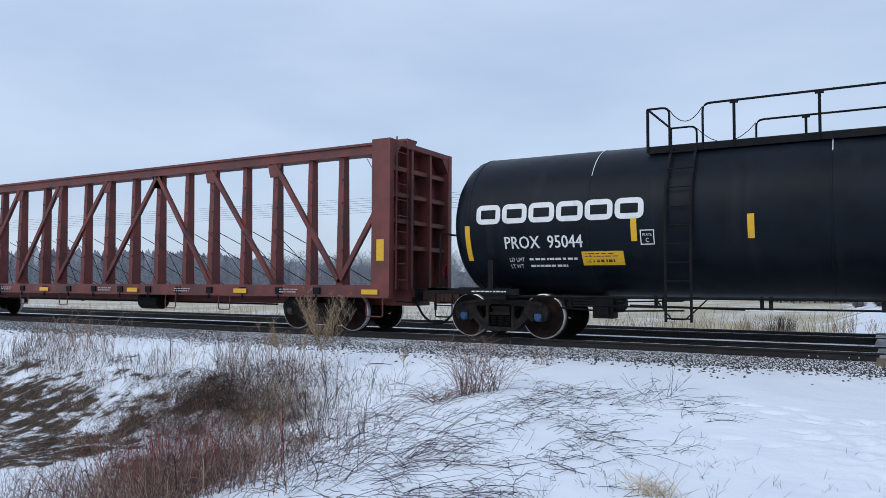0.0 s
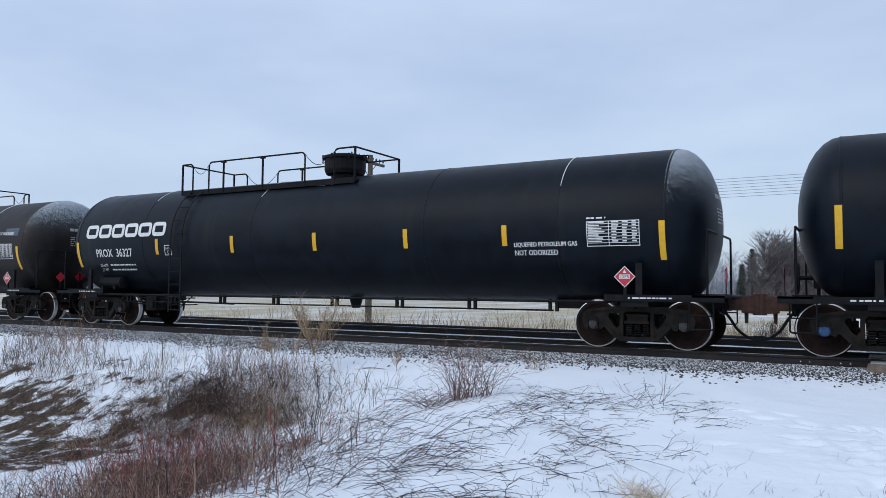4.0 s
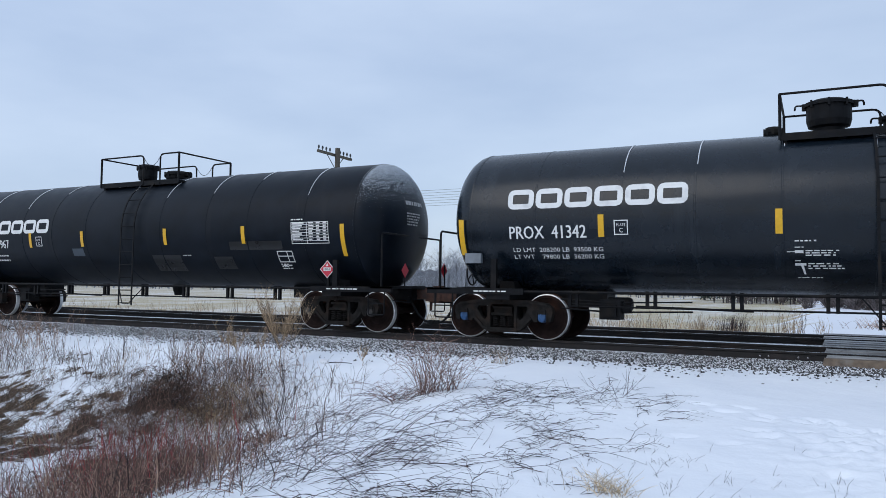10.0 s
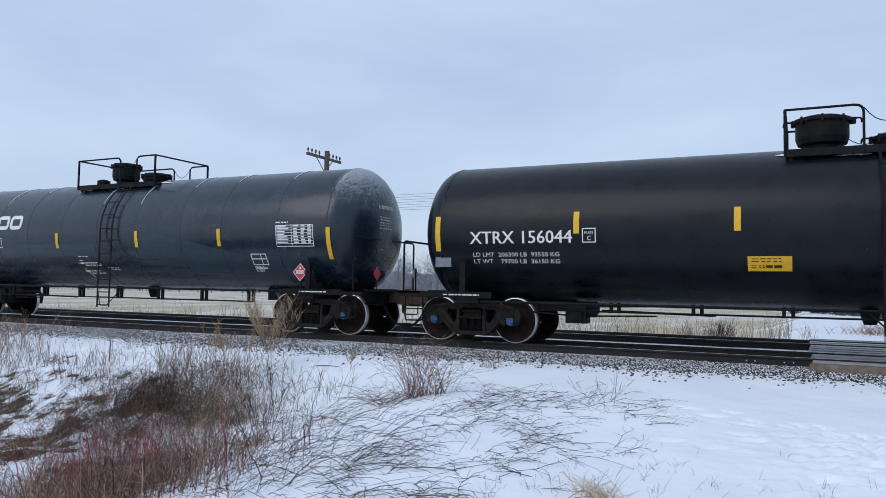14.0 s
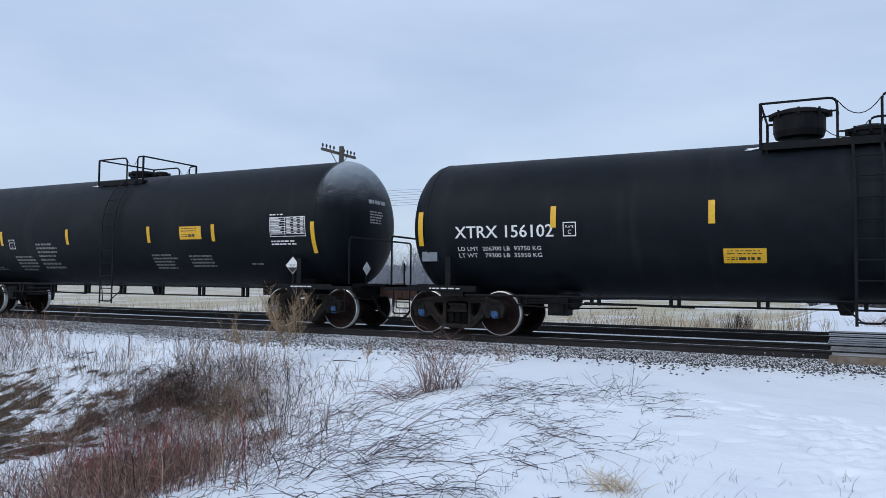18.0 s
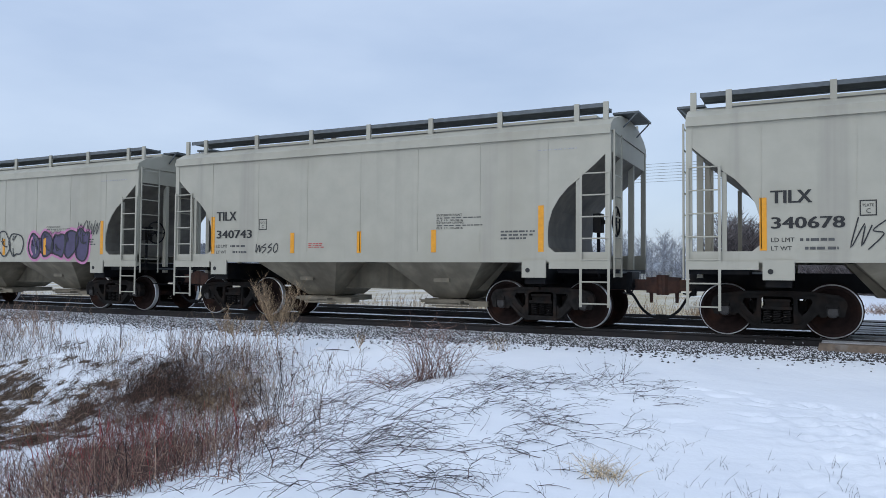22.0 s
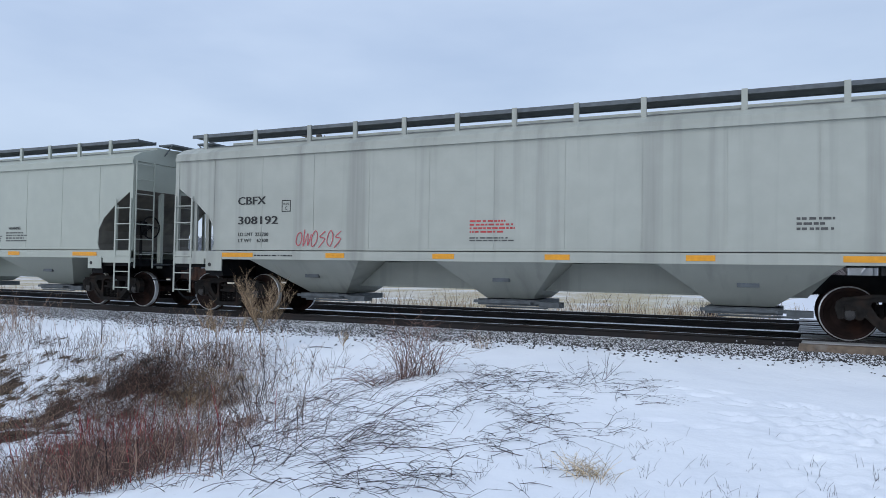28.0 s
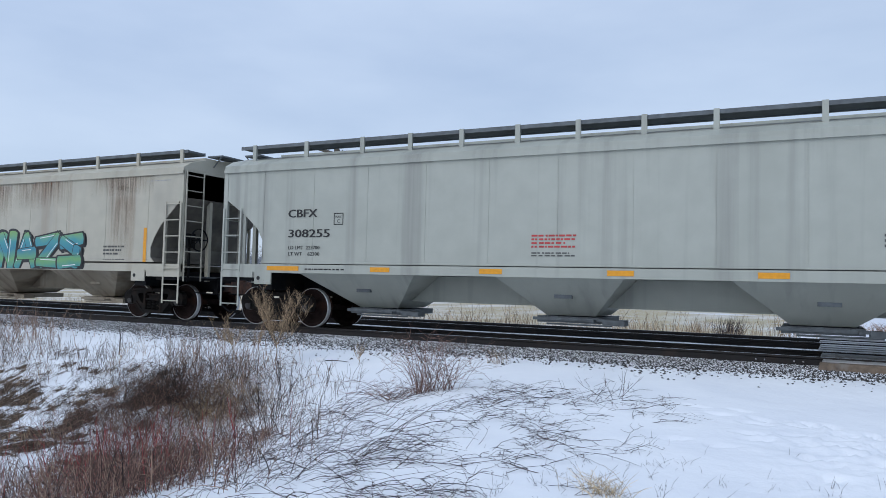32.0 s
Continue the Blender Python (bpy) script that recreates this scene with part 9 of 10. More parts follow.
# taller tan weeds on the bank about the feathery ones
S = Stems(12)
R = S.R
for i in range(150):
    x, y = R.gauss(-9.3, 0.9), R.gauss(-4.75, 0.30)
    p = S.stem(x, y, R.uniform(0.25, 0.75), R.uniform(0, 0.3), R.uniform(0, 6.28), R.uniform(0.0028, 0.0044), R.uniform(0, 0.3), 4)
    for k in range(R.choice((1, 3, 5))):
        S.fork(p[R.choice((2, 3, 4))], (R.uniform(-0.6, 0.6), R.uniform(-0.6, 0.6), 0.9), R.uniform(0.05, 0.14), 0.0022, 1)
for i in range(150):
    x, y = R.gauss(-15.8, 0.8), R.gauss(-4.35, 0.35)
    p = S.stem(x, y, R.uniform(0.25, 0.75), R.uniform(0, 0.35), R.uniform(0, 6.28), R.uniform(0.0028, 0.0044), R.uniform(0, 0.35), 4)
    for k in range(R.choice((1, 3, 5))):
        S.fork(p[R.choice((2, 3, 4))], (R.uniform(-0.6, 0.6), R.uniform(-0.6, 0.6), 0.9), R.uniform(0.05, 0.14), 0.0022, 1)
S.finish("tan_weeds", M["shoot_stems"], "thin pinkish tan weeds on the bank", "weeds")


def bush(x, y, height, spread, stems, mat, label, seed, depth=2, r=0.007, foot=0.25, kind="shrub"):
    """A bare shrub: stems that fork upward from one foot."""
    b = Stems(seed)
    z = ground_z(x, y) - 0.02
    for k in range(stems):
        a = b.R.uniform(0, 6.28)
        s = spread * b.R.random() ** 0.7
        b.fork((x + foot * s * math.cos(a), y + foot * s * math.sin(a), z), (s * math.cos(a), s * math.sin(a), 1.0), height * b.R.uniform(0.30, 0.48), r * b.R.uniform(0.6, 1.1), depth, 0.42, 0.35)
    return tagged(b.finish(kind, mat, label, kind, kind=""), label, kind)


def plume(x, y, height, seed, label, stems=1):
    """A dead weed with a feathery crown."""
    b = Stems(seed)
    R2 = b.R
    z = ground_z(x, y) - 0.02
    fork_z = height * 0.34
    b.line([(x, y, z), (x + 0.02, y, z + fork_z * 0.5), (x, y, z + fork_z)], 0.0075, 0.0055)
    for m_ in range(16 if stems > 1 else 7):
        a = R2.uniform(0, 6.28)
        k = 0.62 * R2.random() ** 0.5
        hh = height * R2.uniform(0.62, 1.0) * (1 - 0.18 * k)
        foot = (x, y, z + fork_z * R2.uniform(0.6, 1.0))
        mid = (x + k * 0.50 * hh * math.cos(a), y + k * 0.50 * hh * math.sin(a), z + hh * 0.60)
        top = (x + k * hh * math.cos(a), y + k * hh * math.sin(a), z + hh)
        b.line([foot, mid, top], 0.0040, 0.0020)
        for _ in range(46 if stems > 1 else 18):
            t = R2.uniform(0.30, 1.0)
            p = tuple(Vector(foot).lerp(Vector(mid), t / 0.6) if t < 0.6 else Vector(mid).lerp(Vector(top), (t - 0.6) / 0.4))
            c = R2.uniform(0, 6.28)
            b.fork(p, (0.55 * math.cos(c), 0.55 * math.sin(c), 0.80), height * R2.uniform(0.04, 0.12), 0.0020, 1, 0.5, 0.3)
    return tagged(b.finish("weed_plume", M["tan_stems"], label, "weed", kind=""), label, "weed")


plume(-8.67, -4.27, 1.55, 51, "tall feathery tan weed standing by the track", 2)
plume(-9.75, -4.2, 0.95, 50, "feathery tan weed beside a taller one")
plume(-10.05, -4.1, 0.85, 52, "small feathery tan weed on the bank")
plume(-9.45, -3.85, 0.62, 53, "low feathery tan weed on the bank")
plume(-7.2, -3.8, 0.45, 56, "low dry weed near the stones")
def drooping(x, y, n, height, reach, seed, label):
    """A bare shrub of thin stems that rise and bend over."""
    b = Stems(seed)
    q = b.R
    for _ in range(n):
        px, py = x + q.gauss(0, 0.10), y + q.gauss(0, 0.08)
        a = q.uniform(0, 6.28)
        h, o = height * q.uniform(0.35, 1.0), reach * q.random() ** 0.6
        drop = q.uniform(0.2, 1.0) * o / reach
        pts = [(px + o * t * math.cos(a) + q.uniform(-0.01, 0.01), py + o * t * math.sin(a), ground_z(px, py) - 0.02 + h * (t * (2 - t)) - drop * h * max(0, t - 0.45) ** 2 * 2.0) for t in (0, 0.2, 0.4, 0.6, 0.8, 1.0)]
        b.line(pts, q.uniform(0.0028, 0.005), 0.0016)
        for _k in range(q.choice((1, 2, 3))):
            p = pts[q.choice((2, 3, 4, 5))]
            c = q.uniform(0, 6.28)
            b.fork(p, (math.cos(c), math.sin(c), q.uniform(-0.2, 0.9)), q.uniform(0.08, 0.22), 0.0022, 1, 0.6, 0.1)
    return tagged(b.finish("shrub", M["shrub_stems"], label, "shrub", kind=""), label, "shrub")


M["shrub_stems"] = twig_material("red_brown_shrub_stems", (0.060, 0.032, 0.027), (0.14, 0.078, 0.062), (0.26, 0.17, 0.13))
drooping(-5.02, -5.45, 62, 0.98, 0.62, 54, "bare red-brown shrub standing in the snow")
drooping(-4.72, -5.35, 34, 0.70, 0.80, 55, "low drooping shrub beside a taller one")
drooping(-5.35, -5.75, 34, 0.30, 0.85, 49, "low spreading shrub in the snow")
bush(-7.35, -5.95, 1.05, 0.75, 6, M["brown_stems"], "thin dark shrub on the bank", 57)
bush(-6.9, -6.5, 0.85, 0.9, 5, M["brown_stems"], "thin dark shrub at the ditch's edge", 48)


bush(-12.5, -4.45, 0.85, 0.10, 3, M["brown_stems"], "single tall dark stalk", 62, depth=1)
S = Stems(63)
for i in range(110):
    S.stem(-1.38 + S.R.gauss(0, 0.10), -9.4 + S.R.gauss(0, 0.07), S.R.uniform(0.07, 0.22), S.R.uniform(0.1, 0.8), S.R.uniform(0, 6.28), 0.0022, 0.5, 3)
tagged(S.finish("grass_tuft", M["straw"], "dry straw-coloured grass tuft in the snow", "grass tuft", kind=""), "dry straw-coloured grass tuft in the snow", "grass tuft")
S = Stems(64)
for i in range(60):
    S.stem(-4.78 + S.R.gauss(0, 0.08), -3.25 + S.R.gauss(0, 0.08), S.R.uniform(0.1, 0.34), S.R.uniform(0.0, 0.3), S.R.uniform(0, 6.28), 0.0022, 0.2, 3)
tagged(S.finish("grass_tuft", M["tan_stems"], "small dry grass tuft beside the stones", "grass tuft", kind=""), "small dry grass tuft beside the stones", "grass tuft")

# a lone stone and the stick beside it on the bank
bm = bmesh.new()
bmesh.ops.create_icosphere(bm, subdivisions=2, radius=0.07)
for v in bm.verts:
    v.co = Vector((v.co.x * 1.5, v.co.y, v.co.z * 0.75)) * (1 + 0.35 * noise.noise(v.co * 14))
bmesh.ops.translate(bm, vec=(-7.95, -3.9, ground_z(-7.95, -3.9) + 0.02), verts=bm.verts)
tagged(part("stone", bm, M["stones"]), "single dark stone lying in the snow", "stone")
bm = bmesh.new()
tube(bm, [(-7.84 + 0.11 * i, -3.9 + 0.02 * i, ground_z(-7.84 + 0.11 * i, -3.9 + 0.02 * i) + 0.012) for i in range(5)], 0.008, 5, r_end=0.004)
tagged(part("stick", bm, M["brown_stems"]), "short dark stick lying in the snow", "stick")

# weeds beyond the second track
S = Stems(65)
R = S.R
for i in range(4200):
    x, y = -60 + 58.5 * R.random() ** 0.8, R.triangular(8.0, 14.0, 9.0)
    if noise.noise(Vector((x * 0.4, y * 0.5, 1.0))) < -0.25:
        continue
    S.stem(x, y, R.uniform(0.3, 0.95), R.uniform(0, 0.25), R.uniform(0, 6.28), R.uniform(0.004, 0.008), R.uniform(0, 0.4), 2)
for i in range(420):
    x, y = R.uniform(-5.0, 0.4), R.triangular(7.4, 13.0, 8.6)
    if noise.noise(Vector((x * 1.2, y * 0.9, 3.0))) < 0.0:
        continue
    S.stem(x, y, R.uniform(0.12, 0.5), R.uniform(0, 0.4), R.uniform(0, 6.28), R.uniform(0.004, 0.007), R.uniform(0, 0.4), 2)
for i in range(1500):
    x, y = -24 + 23.6 * R.random() ** 0.8, R.triangular(7.6, 10.5, 8.3)
    if noise.noise(Vector((x * 0.7, y * 0.6, 9.0))) < -0.12:
        continue
    p = S.stem(x, y, R.uniform(0.30, 1.0), R.uniform(0, 0.22), R.uniform(0, 6.28), R.uniform(0.005, 0.008), R.uniform(0, 0.3), 3)
    if R.random() < 0.4:
        S.fork(p[2], (R.uniform(-0.6, 0.6), R.uniform(-0.6, 0.6), 0.9), R.uniform(0.10, 0.25), 0.005, 0)
S.finish("trackside_reeds", M["tan_stems"], "pale dead reeds along the far side of the line", "reeds")
S = Stems(67)
R = S.R
for i in range(420):
    x, y = R.gauss(2.5, 0.65), R.gauss(12.2, 0.9)
    S.stem(x, y, R.uniform(0.10, 0.40), R.uniform(0.1, 1.2), R.uniform(0, 6.28), R.uniform(0.005, 0.009), R.uniform(0, 0.6), 3)
S.finish("roadside_weeds", M["shoot_stems"], "flattened brown weeds in the snow beside the road", "weeds")
bush(-0.35, 9.0, 0.95, 0.25, 3, M["brown_stems"], "single thin dark sapling beyond the tracks", 68, depth=1)
bush(-2.35, 9.6, 1.15, 0.65, 60, M["brown_stems"], "dense rusty brown bush beyond the tracks", 66, depth=2, r=0.010)
bush(-3.3, 9.2, 0.95, 0.5, 26, M["tan_stems"], "dry tan bush beyond the tracks", 67, depth=2, r=0.009)

# ---- far woods ----
def woods(name, count, area, hmin, hmax, mat, label, seed, twigs=120):
    """Bare trees: trunk and limbs of thin blades, joined."""
    R3 = random.Random(seed)
    v, f = [], []

    def blade(p, q, w):
        d = Vector(q) - Vector(p)
        s = d.cross(Vector((R3.uniform(-1, 1), R3.uniform(-1, 1), 0.1)))
        s = s.normalized() * w if s.length > 1e-6 else Vector((w, 0, 0))
        b = len(v)
        v.extend((tuple(Vector(p) - s), tuple(Vector(p) + s), tuple(q)))
        f.append((b, b + 1, b + 2))
    for i in range(count):
        x, y = area(R3)
        z = -1.0
        h = R3.uniform(hmin, hmax)
        blade((x, y, z), (x + R3.uniform(-0.3, 0.3), y, z + h * 0.86), 0.13)
        for k in range(twigs):
            t = R3.uniform(0.08, 0.86)
            a = R3.uniform(0, 6.28)
            l = h * 0.27 * math.sqrt(max(0.06, 1 - ((t - 0.42) / 0.5) ** 2)) * R3.uniform(0.4, 1.1)
            p = (x, y, z + h * t)
            m_ = (x + l * 0.6 * math.cos(a), y + l * 0.6 * math.sin(a), z + h * t + l * 0.7)
            blade(p, m_, 0.05)
            for _ in range(2):
                c = a + R3.uniform(-0.9, 0.9)
                blade(m_, (m_[0] + l * 0.5 * math.cos(c), m_[1] + l * 0.5 * math.sin(c), m_[2] + l * R3.uniform(0.2, 0.7)), 0.035)
    me = bpy.data.meshes.new(name)
    me.from_pydata(v, [], f)
    me.materials.append(mat)
    return tagged(new(name, me), label, "trees", kind="stuff")


woods("far_woods", 900, lambda q: (q.uniform(-430, -22), q.uniform(150, 210)), 9, 13.5, M["far_trees"], "bare winter woods behind the field, haze painted into their colour", 71, 60)
woods("near_woods", 230, lambda q: (q.uniform(-14, 34), q.uniform(96, 135)), 6.5, 12.0, M["grey_twigs"], "bare grey-brown trees at the field's end", 72, 170)
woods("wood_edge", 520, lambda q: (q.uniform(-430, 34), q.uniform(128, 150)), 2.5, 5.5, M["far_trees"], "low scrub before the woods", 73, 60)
woods("near_scrub", 160, lambda q: (q.uniform(-12, 34), q.uniform(90, 104)), 2.5, 5.5, M["grey_twigs"], "dense low scrub at the edge of the trees", 74, 90)
woods("road_scrub", 46, lambda q: (lambda x: (x + q.uniform(-0.5, 0.5), 60 - 4.6 * (x + 1.4) + q.uniform(0, 14)))(q.uniform(-1.2, 6.5)), 1.6, 4.2, M["grey_twigs"], "bare grey-brown scrub beside the road", 77, 150)


def treeline(name, y, x0, x1, height, mat, label, seed):
    """A far wall of trees: an uneven crest of fine points, a few metres deep."""
    q = random.Random(seed)
    v, f = [], []
    x = x0
    crest = 0.0
    while x < x1:
        w = q.uniform(0.8, 2.0)
        base = height(x) * (0.86 + 0.14 * noise.noise(Vector((x * 0.045, y, 0))) + 0.06 * noise.noise(Vector((x * 0.3, y, 1))))
        top = -1.2 + base * q.uniform(0.93, 1.03)
        b = len(v)
        d = q.uniform(0.0, 6.0)
        v.extend(((x - w, y + d, -1.3), (x + w, y + d, -1.3), (x + w * 1.3, y + d + 0.6, -1.2 + base * 0.84), (x + q.uniform(-0.3, 0.3), y + d + 0.4, top), (x - w * 1.3, y + d + 0.5, -1.2 + base * 0.82)))
        f.append((b, b + 1, b + 2, b + 3, b + 4))
        x += w * 0.75
    me = bpy.data.meshes.new(name)
    me.from_pydata(v, [], f)
    me.materials.append(mat)
    return tagged(new(name, me), label, "woods", kind="stuff")


# the woods' base colour itself carries the haze of the air
M["haze_woods"] = twig_material("haze_tinted_distant_woods", (0.150, 0.165, 0.195), (0.162, 0.178, 0.208), (0.175, 0.191, 0.222))
treeline("distant_woods", 205, -620, -52, lambda x: 9.0 + 15.0 * smooth(-90, -360, x), M["haze_woods"], "woods along the horizon, painted blue-grey for haze", 75)
treeline("distant_woods", 330, -900, 260, lambda x: 9.0, M["haze_woods"], "woods on the far horizon, painted pale for haze", 76)


def conifer(x, y, h, seed):
    R4 = random.Random(seed)
    t = tagged(new("spruce_tree"), "dark evergreen at the edge of the woods", "tree")
    t.location = (x, y, -1.0)
    bm = bmesh.new()
    tube(bm, [(0, 0, 0), (0, 0, h)], 0.18, 7, r_end=0.03)
    part("trunk", bm, M["grey_twigs"], t)
    v, f = [], []
    for i in range(1500):
        k = R4.uniform(0.08, 1.0)
        a = R4.uniform(0, 6.28)
        rad = (1 - k) * h * 0.24 * R4.uniform(0.35, 1.0) + 0.05
        p = Vector((rad * math.cos(a), rad * math.sin(a), h * k - rad * 0.25))
        s = Vector((-math.sin(a), math.cos(a), 0)) * 0.16
        b = len(v)
        v.extend((tuple(p - s), tuple(p + s), tuple(p + Vector((math.cos(a), math.sin(a), -0.35)) * 0.5)))
        f.append((b, b + 1, b + 2))
    me = bpy.data.meshes.new("crown")
    me.from_pydata(v, [], f)
    me.materials.append(M["needles"])
    o = new("crown", me)
    o.parent = t


for x, y, h, s in ((-15.5, 118, 9.5, 1), (-12.0, 122, 8.0, 2), (-17.5, 121, 7.0, 3), (4.5, 100, 8.0, 5)):
    conifer(x, y, h, s)

# ---- telegraph pole and its wires ----
M["pole_wood"] = material("weathered_pole_wood", (0.115, 0.10, 0.078), 0.85, vary=0.3, scale=9, streak=(0.06, 0.052, 0.045), streak_range=(0.4, 0.7), bump=0.3)
M["glass_cap"] = material("dark_glass_insulator", (0.03, 0.035, 0.04), 0.2, vary=0.2)
M["wire"] = material("weathered_line_wire", (0.10, 0.11, 0.125), 0.5, vary=0.2)
POLES = (-66.0, -20.7, 24.0)
WIRE_Y = [14.5 + y for y in (-1.32, -1.02, -0.72, -0.42, 0.42, 0.72, 1.02, 1.32)]
for px in POLES:
    pole = tagged(new("telegraph_pole"), "weathered wooden telegraph pole with one crossarm", "telegraph pole", "poles along the line")
    pole.location = (px, 14.5, -1.1)
    bm = bmesh.new()
    tube(bm, [(0, 0, 0), (0, 0, 4), (0, 0, 8.75)], 0.17, 12, r_end=0.12)
    part("post", bm, M["pole_wood"], pole)
    bm = bmesh.new()
    box(bm, -0.20, -0.10, -1.40, 1.40, 8.36, 8.48)
    part("crossarm", bm, M["pole_wood"], pole)
    bm = bmesh.new()
    for s in (-1, 1):
        tube(bm, [(-0.13, s * 0.7, 8.38), (-0.13, 0, 7.75)], 0.018, 5)
    part("crossarm_brace", bm, M["frame"], pole)
    for y in WIRE_Y:
        bm = bmesh.new()
        lathe(bm, [(8.48, 0.018), (8.56, 0.02), (8.57, 0.045), (8.66, 0.05), (8.70, 0.028), (8.72, 0.01)], 8, "z", (-0.15, y - 14.5, 0))
        part("insulator", bm, M["glass_cap"], pole)
# a second line farther off carries the wires
for px in (-84.0, 24.0):
    pole = tagged(new("power_pole"), "tall wooden power pole carrying a stack of wires", "power pole", "poles along the line")
    pole.location = (px, 42.0, -1.1)
    bm = bmesh.new()
    tube(bm, [(0, 0, 0), (0, 0, 6), (0, 0, 11.6)], 0.18, 12, r_end=0.12)
    part("post", bm, M["pole_wood"], pole)
    for k in range(7):
        bm = bmesh.new()
        lathe(bm, [(10.50 - 0.225 * k, 0.03), (10.58 - 0.225 * k, 0.06), (10.62 - 0.225 * k, 0.02)], 8, "z", (0, -0.16, 0))
        part("insulator", bm, M["glass_cap"], pole)
for k in range(7):
    bm = bmesh.new()
    for a, b in ((-420.0, -84.0), (-84.0, 24.0), (24.0, 160.0)):
        tube(bm, [(a + (b - a) * i / 12, 41.84, 9.56 - 0.225 * k - 0.9 * (i / 12) * (1 - i / 12)) for i in range(13)], 0.012, 4)
    tagged(part("line_wire", bm, M["wire"]), "thin nearly level line wire", "wire", "wires on the poles")

# ---- crossing signal beyond the tracks ----
M["alu"] = material("dull_aluminium_paint", (0.45, 0.46, 0.47), 0.45, metal=0.4, vary=0.1)
M["lens"] = material("dark_red_lens", (0.06, 0.006, 0.006), 0.15, vary=0.1)
sig = tagged(new("crossing_signal"), "railway crossing signal with crossbuck and two dark red lamps", "crossing signal")
sig.location = (1.95, 7.4, -0.3)
bm = bmesh.new()
tube(bm, [(0, 0, 0), (0, 0, 4.3)], 0.065, 12)
box(bm, -0.2, 0.2, -0.2, 0.2, -0.05, 0.12)
part("mast", bm, M["alu"], sig)
for s in (-1, 1):
    bm = bmesh.new()
    a = radians(45) * s
    hx, hz = 0.61 * math.cos(a), 0.61 * math.sin(a)
    nx, nz = -math.sin(a) * 0.115, math.cos(a) * 0.115
    y = -0.09 - 0.012 * (s > 0)
    pts = [(-hx - nx, 3.75 - hz - nz), (hx - nx, 3.75 + hz - nz), (hx + nx, 3.75 + hz + nz), (-hx + nx, 3.75 - hz + nz)]
    slab(bm, pts if s > 0 else pts, y, y + 0.008)
    bmesh.ops.recalc_face_normals(bm, faces=bm.faces)
    part("crossbuck_blade", bm, M["white"], sig)
    bm = bmesh.new()
    tube(bm, [(0, -0.05, 2.58), (s * 0.36, -0.05, 2.58)], 0.03, 8)
    part("lamp_arm", bm, M["alu"], sig)
    bm = bmesh.new()
    lathe(bm, [(-0.16, 0.30), (-0.14, 0.30)], 24, "y", (s * 0.38, 0, 2.58))
    lathe(bm, [(-0.40, 0.165), (-0.16, 0.16), (-0.02, 0.13), (0.0, 0.05)], 20, "y", (s * 0.38, 0, 2.58))
    lamp = part("lamp_hood", bm, M["ink"], sig)
    bm = bmesh.new()
    lathe(bm, [(-0.415, 0.02), (-0.41, 0.10), (-0.402, 0.15)], 20, "y", (s * 0.38, 0, 2.58))
    part("lens", bm, M["lens"], lamp)
bm = bmesh.new()
box(bm, -0.62, -0.08, -0.28, 0.28, 1.25, 1.70)
part("gate_mechanism", bm, M["alu"], sig)
bm = bmesh.new()
tube(bm, [(-0.35, -0.3, 1.45), (0.1, -0.3, 2.1)], 0.04, 6)
box(bm, -0.6, -0.35, -0.36, -0.28, 1.2, 1.5)
part("counterweight_arm", bm, M["alu"], sig)

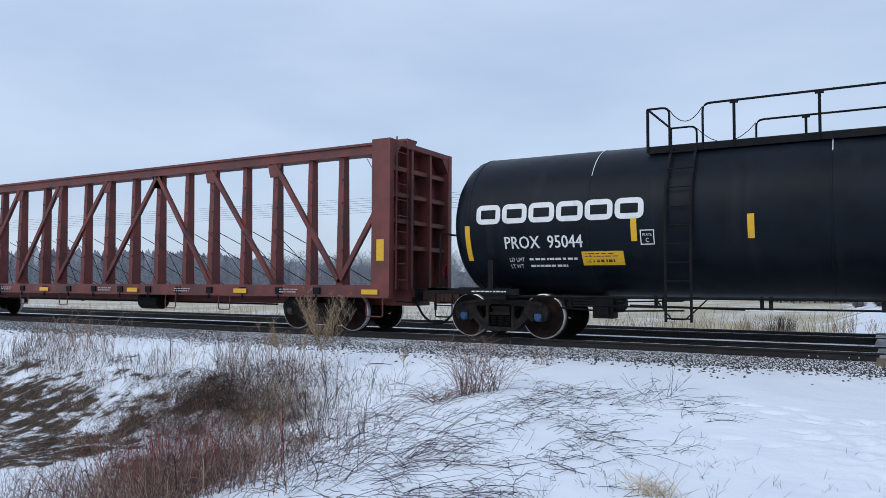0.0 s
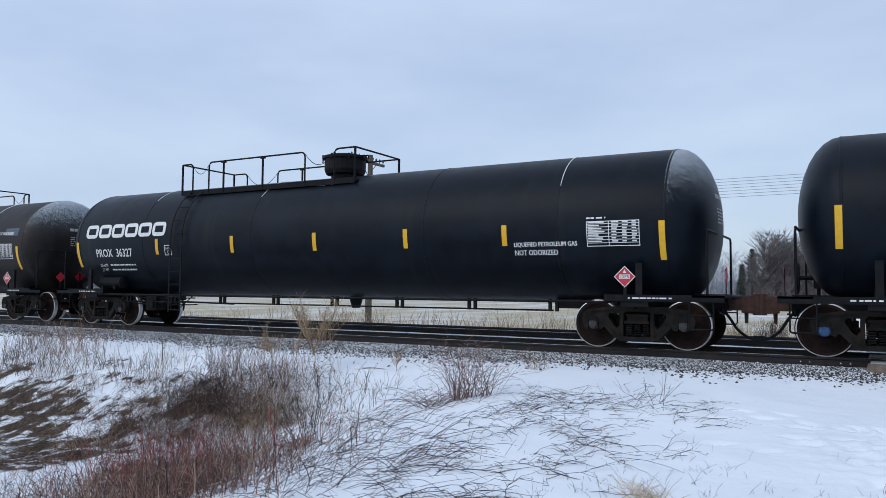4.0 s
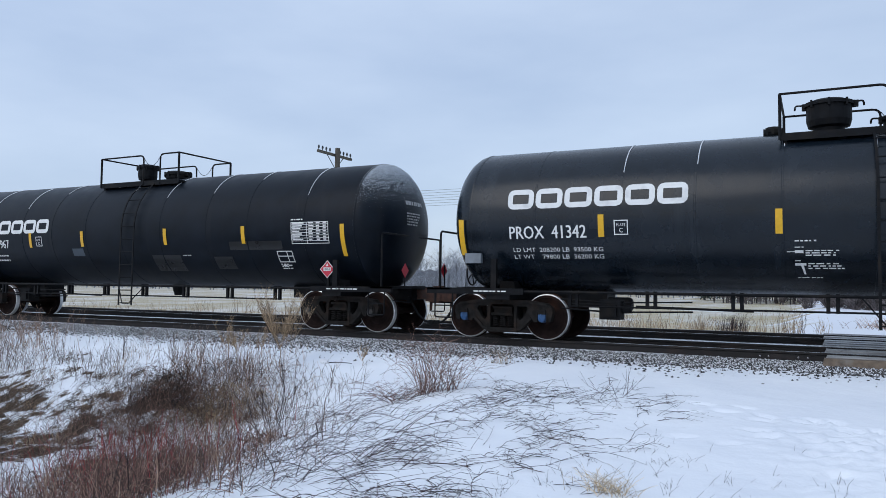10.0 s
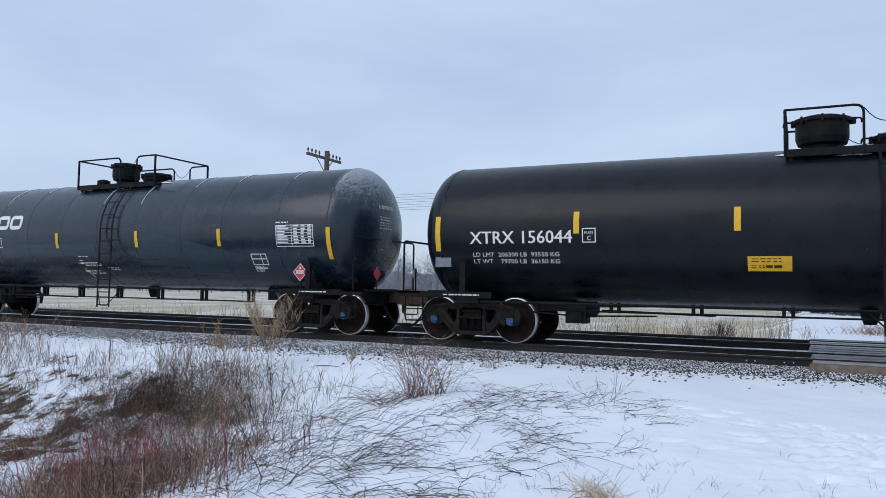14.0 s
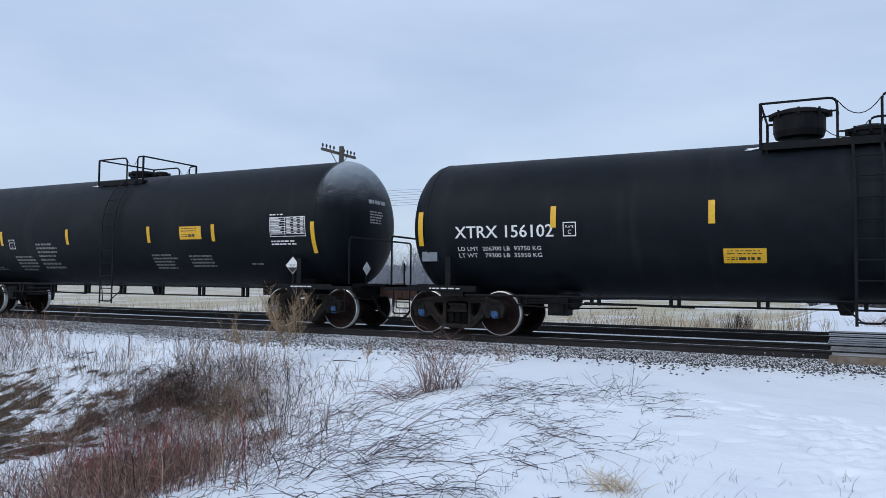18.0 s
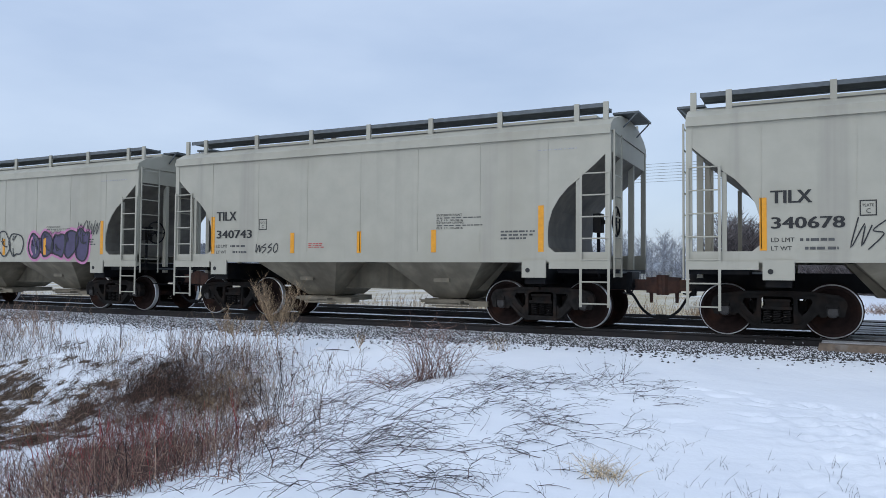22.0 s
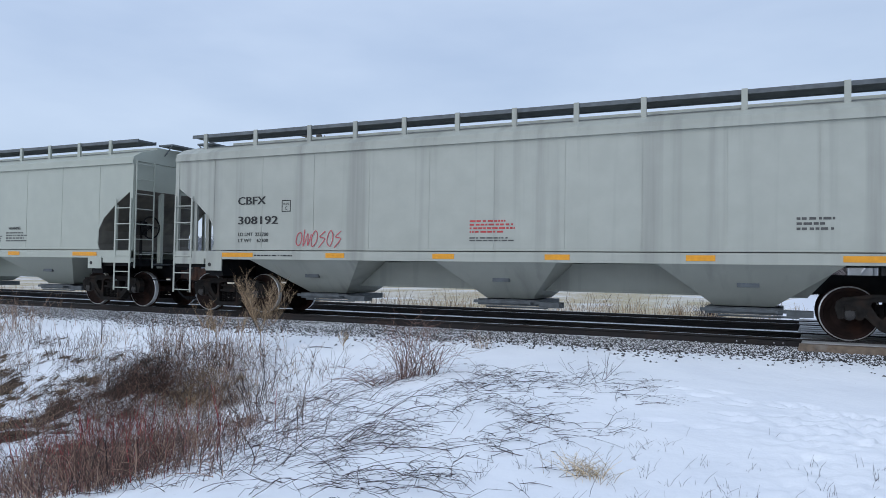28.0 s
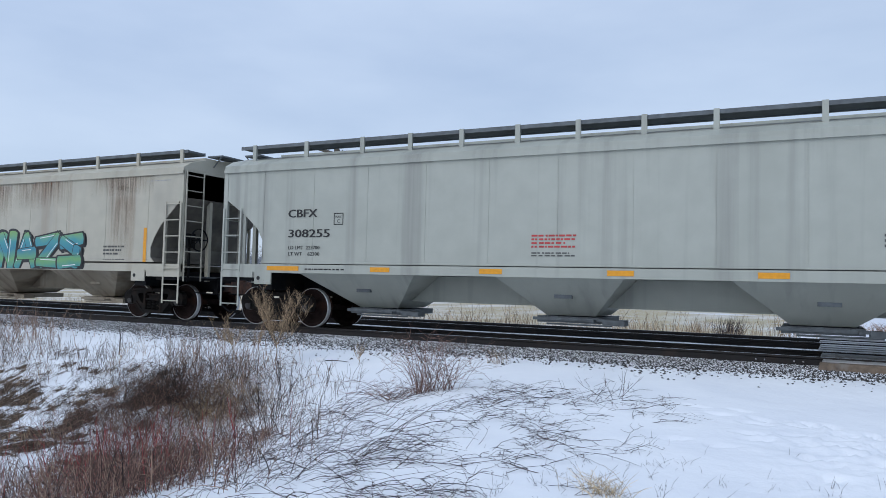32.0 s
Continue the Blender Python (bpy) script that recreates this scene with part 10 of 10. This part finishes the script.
# ---- farmhouse at the field's end ----
house = tagged(new("farmhouse"), "small pale farmhouse with a snowy roof", "house")
house.location = (-38.7, 190, -1.0)
bm = bmesh.new()
slab(bm, [(-4.5, 0), (4.5, 0), (4.5, 3.0), (-4.5, 3.0)], -3, 3)
bmesh.ops.recalc_face_normals(bm, faces=bm.faces)
part("wall", bm, M["trim"], house)
for s in (-1, 1):
    bm = bmesh.new()
    hexa(bm, [(-4.9, s * 3.4, 2.8), (4.9, s * 3.4, 2.8), (4.9, 0, 4.9), (-4.9, 0, 4.9)], [(-4.9, s * 3.4, 2.98), (4.9, s * 3.4, 2.98), (4.9, 0, 5.08), (-4.9, 0, 5.08)])
    bmesh.ops.recalc_face_normals(bm, faces=bm.faces)
    part("roof", bm, M["frost"], house)
for x in (-3.0, -0.8, 2.6):
    bm = bmesh.new()
    box(bm, x - 0.45, x + 0.45, -3.03, -2.98, 1.0, 2.2)
    part("window", bm, M["ink"], house)


# ---- what moves: the train, at about 47 km/h ----
TRAIN = ((0.0, 0.0), (1.0, -12.88), (2.0, -25.98), (3.0, -38.71), (5.5, -71.1), (6.0, -77.57), (6.5, -84.25), (7.0, -90.49), (8.0, -103.63), (9.0, -116.36), (10.0, -129.31), (11.0, -142.52), (12.0, -155.28), (13.0, -168.23), (14.0, -181.48), (15.0, -194.23), (17.6, -228.22), (18.0, -233.23), (19.0, -246.47), (20.0, -259.52), (21.0, -272.39), (22.0, -285.56), (23.0, -298.56), (24.0, -311.32), (25.0, -324.51), (26.0, -337.62), (28.5, -370.25), (29.0, -376.95), (30.0, -389.72), (31.0, -402.98), (32.0, -416.04))


def gone(t):
    """How far the train has gone at t seconds."""
    for (t0, s0), (t1, s1) in zip(TRAIN, TRAIN[1:]):
        if t <= t1:
            return s0 + (s1 - s0) * (t - t0) / (t1 - t0)
    return TRAIN[-1][1]


def motions():
    place = {}
    for car, x in CARS:
        walk(car, [(t, pose(x + s, 0, 0)) for t, s in TRAIN])
        place[car] = x
    for w, car, x_in_car, x_in_bogie in WHEELSETS:
        x = place[car] + x_in_car
        turn = lambda t: pose(x_in_bogie, 0, 0.457, 0, math.degrees(gone(t) / 0.457), 0)
        k = [i for i in range(0, 961) if -32 < x + gone(i / 30) < 6]
        rows = [(0.0, turn((k[0] if k else 0) / 30))]
        rows += [(i / 30, turn(i / 30)) for i in k if 0 < i < 960]
        rows.append((32.0, turn((k[-1] if k else 0) / 30)))
        walk(w, rows)


motions()
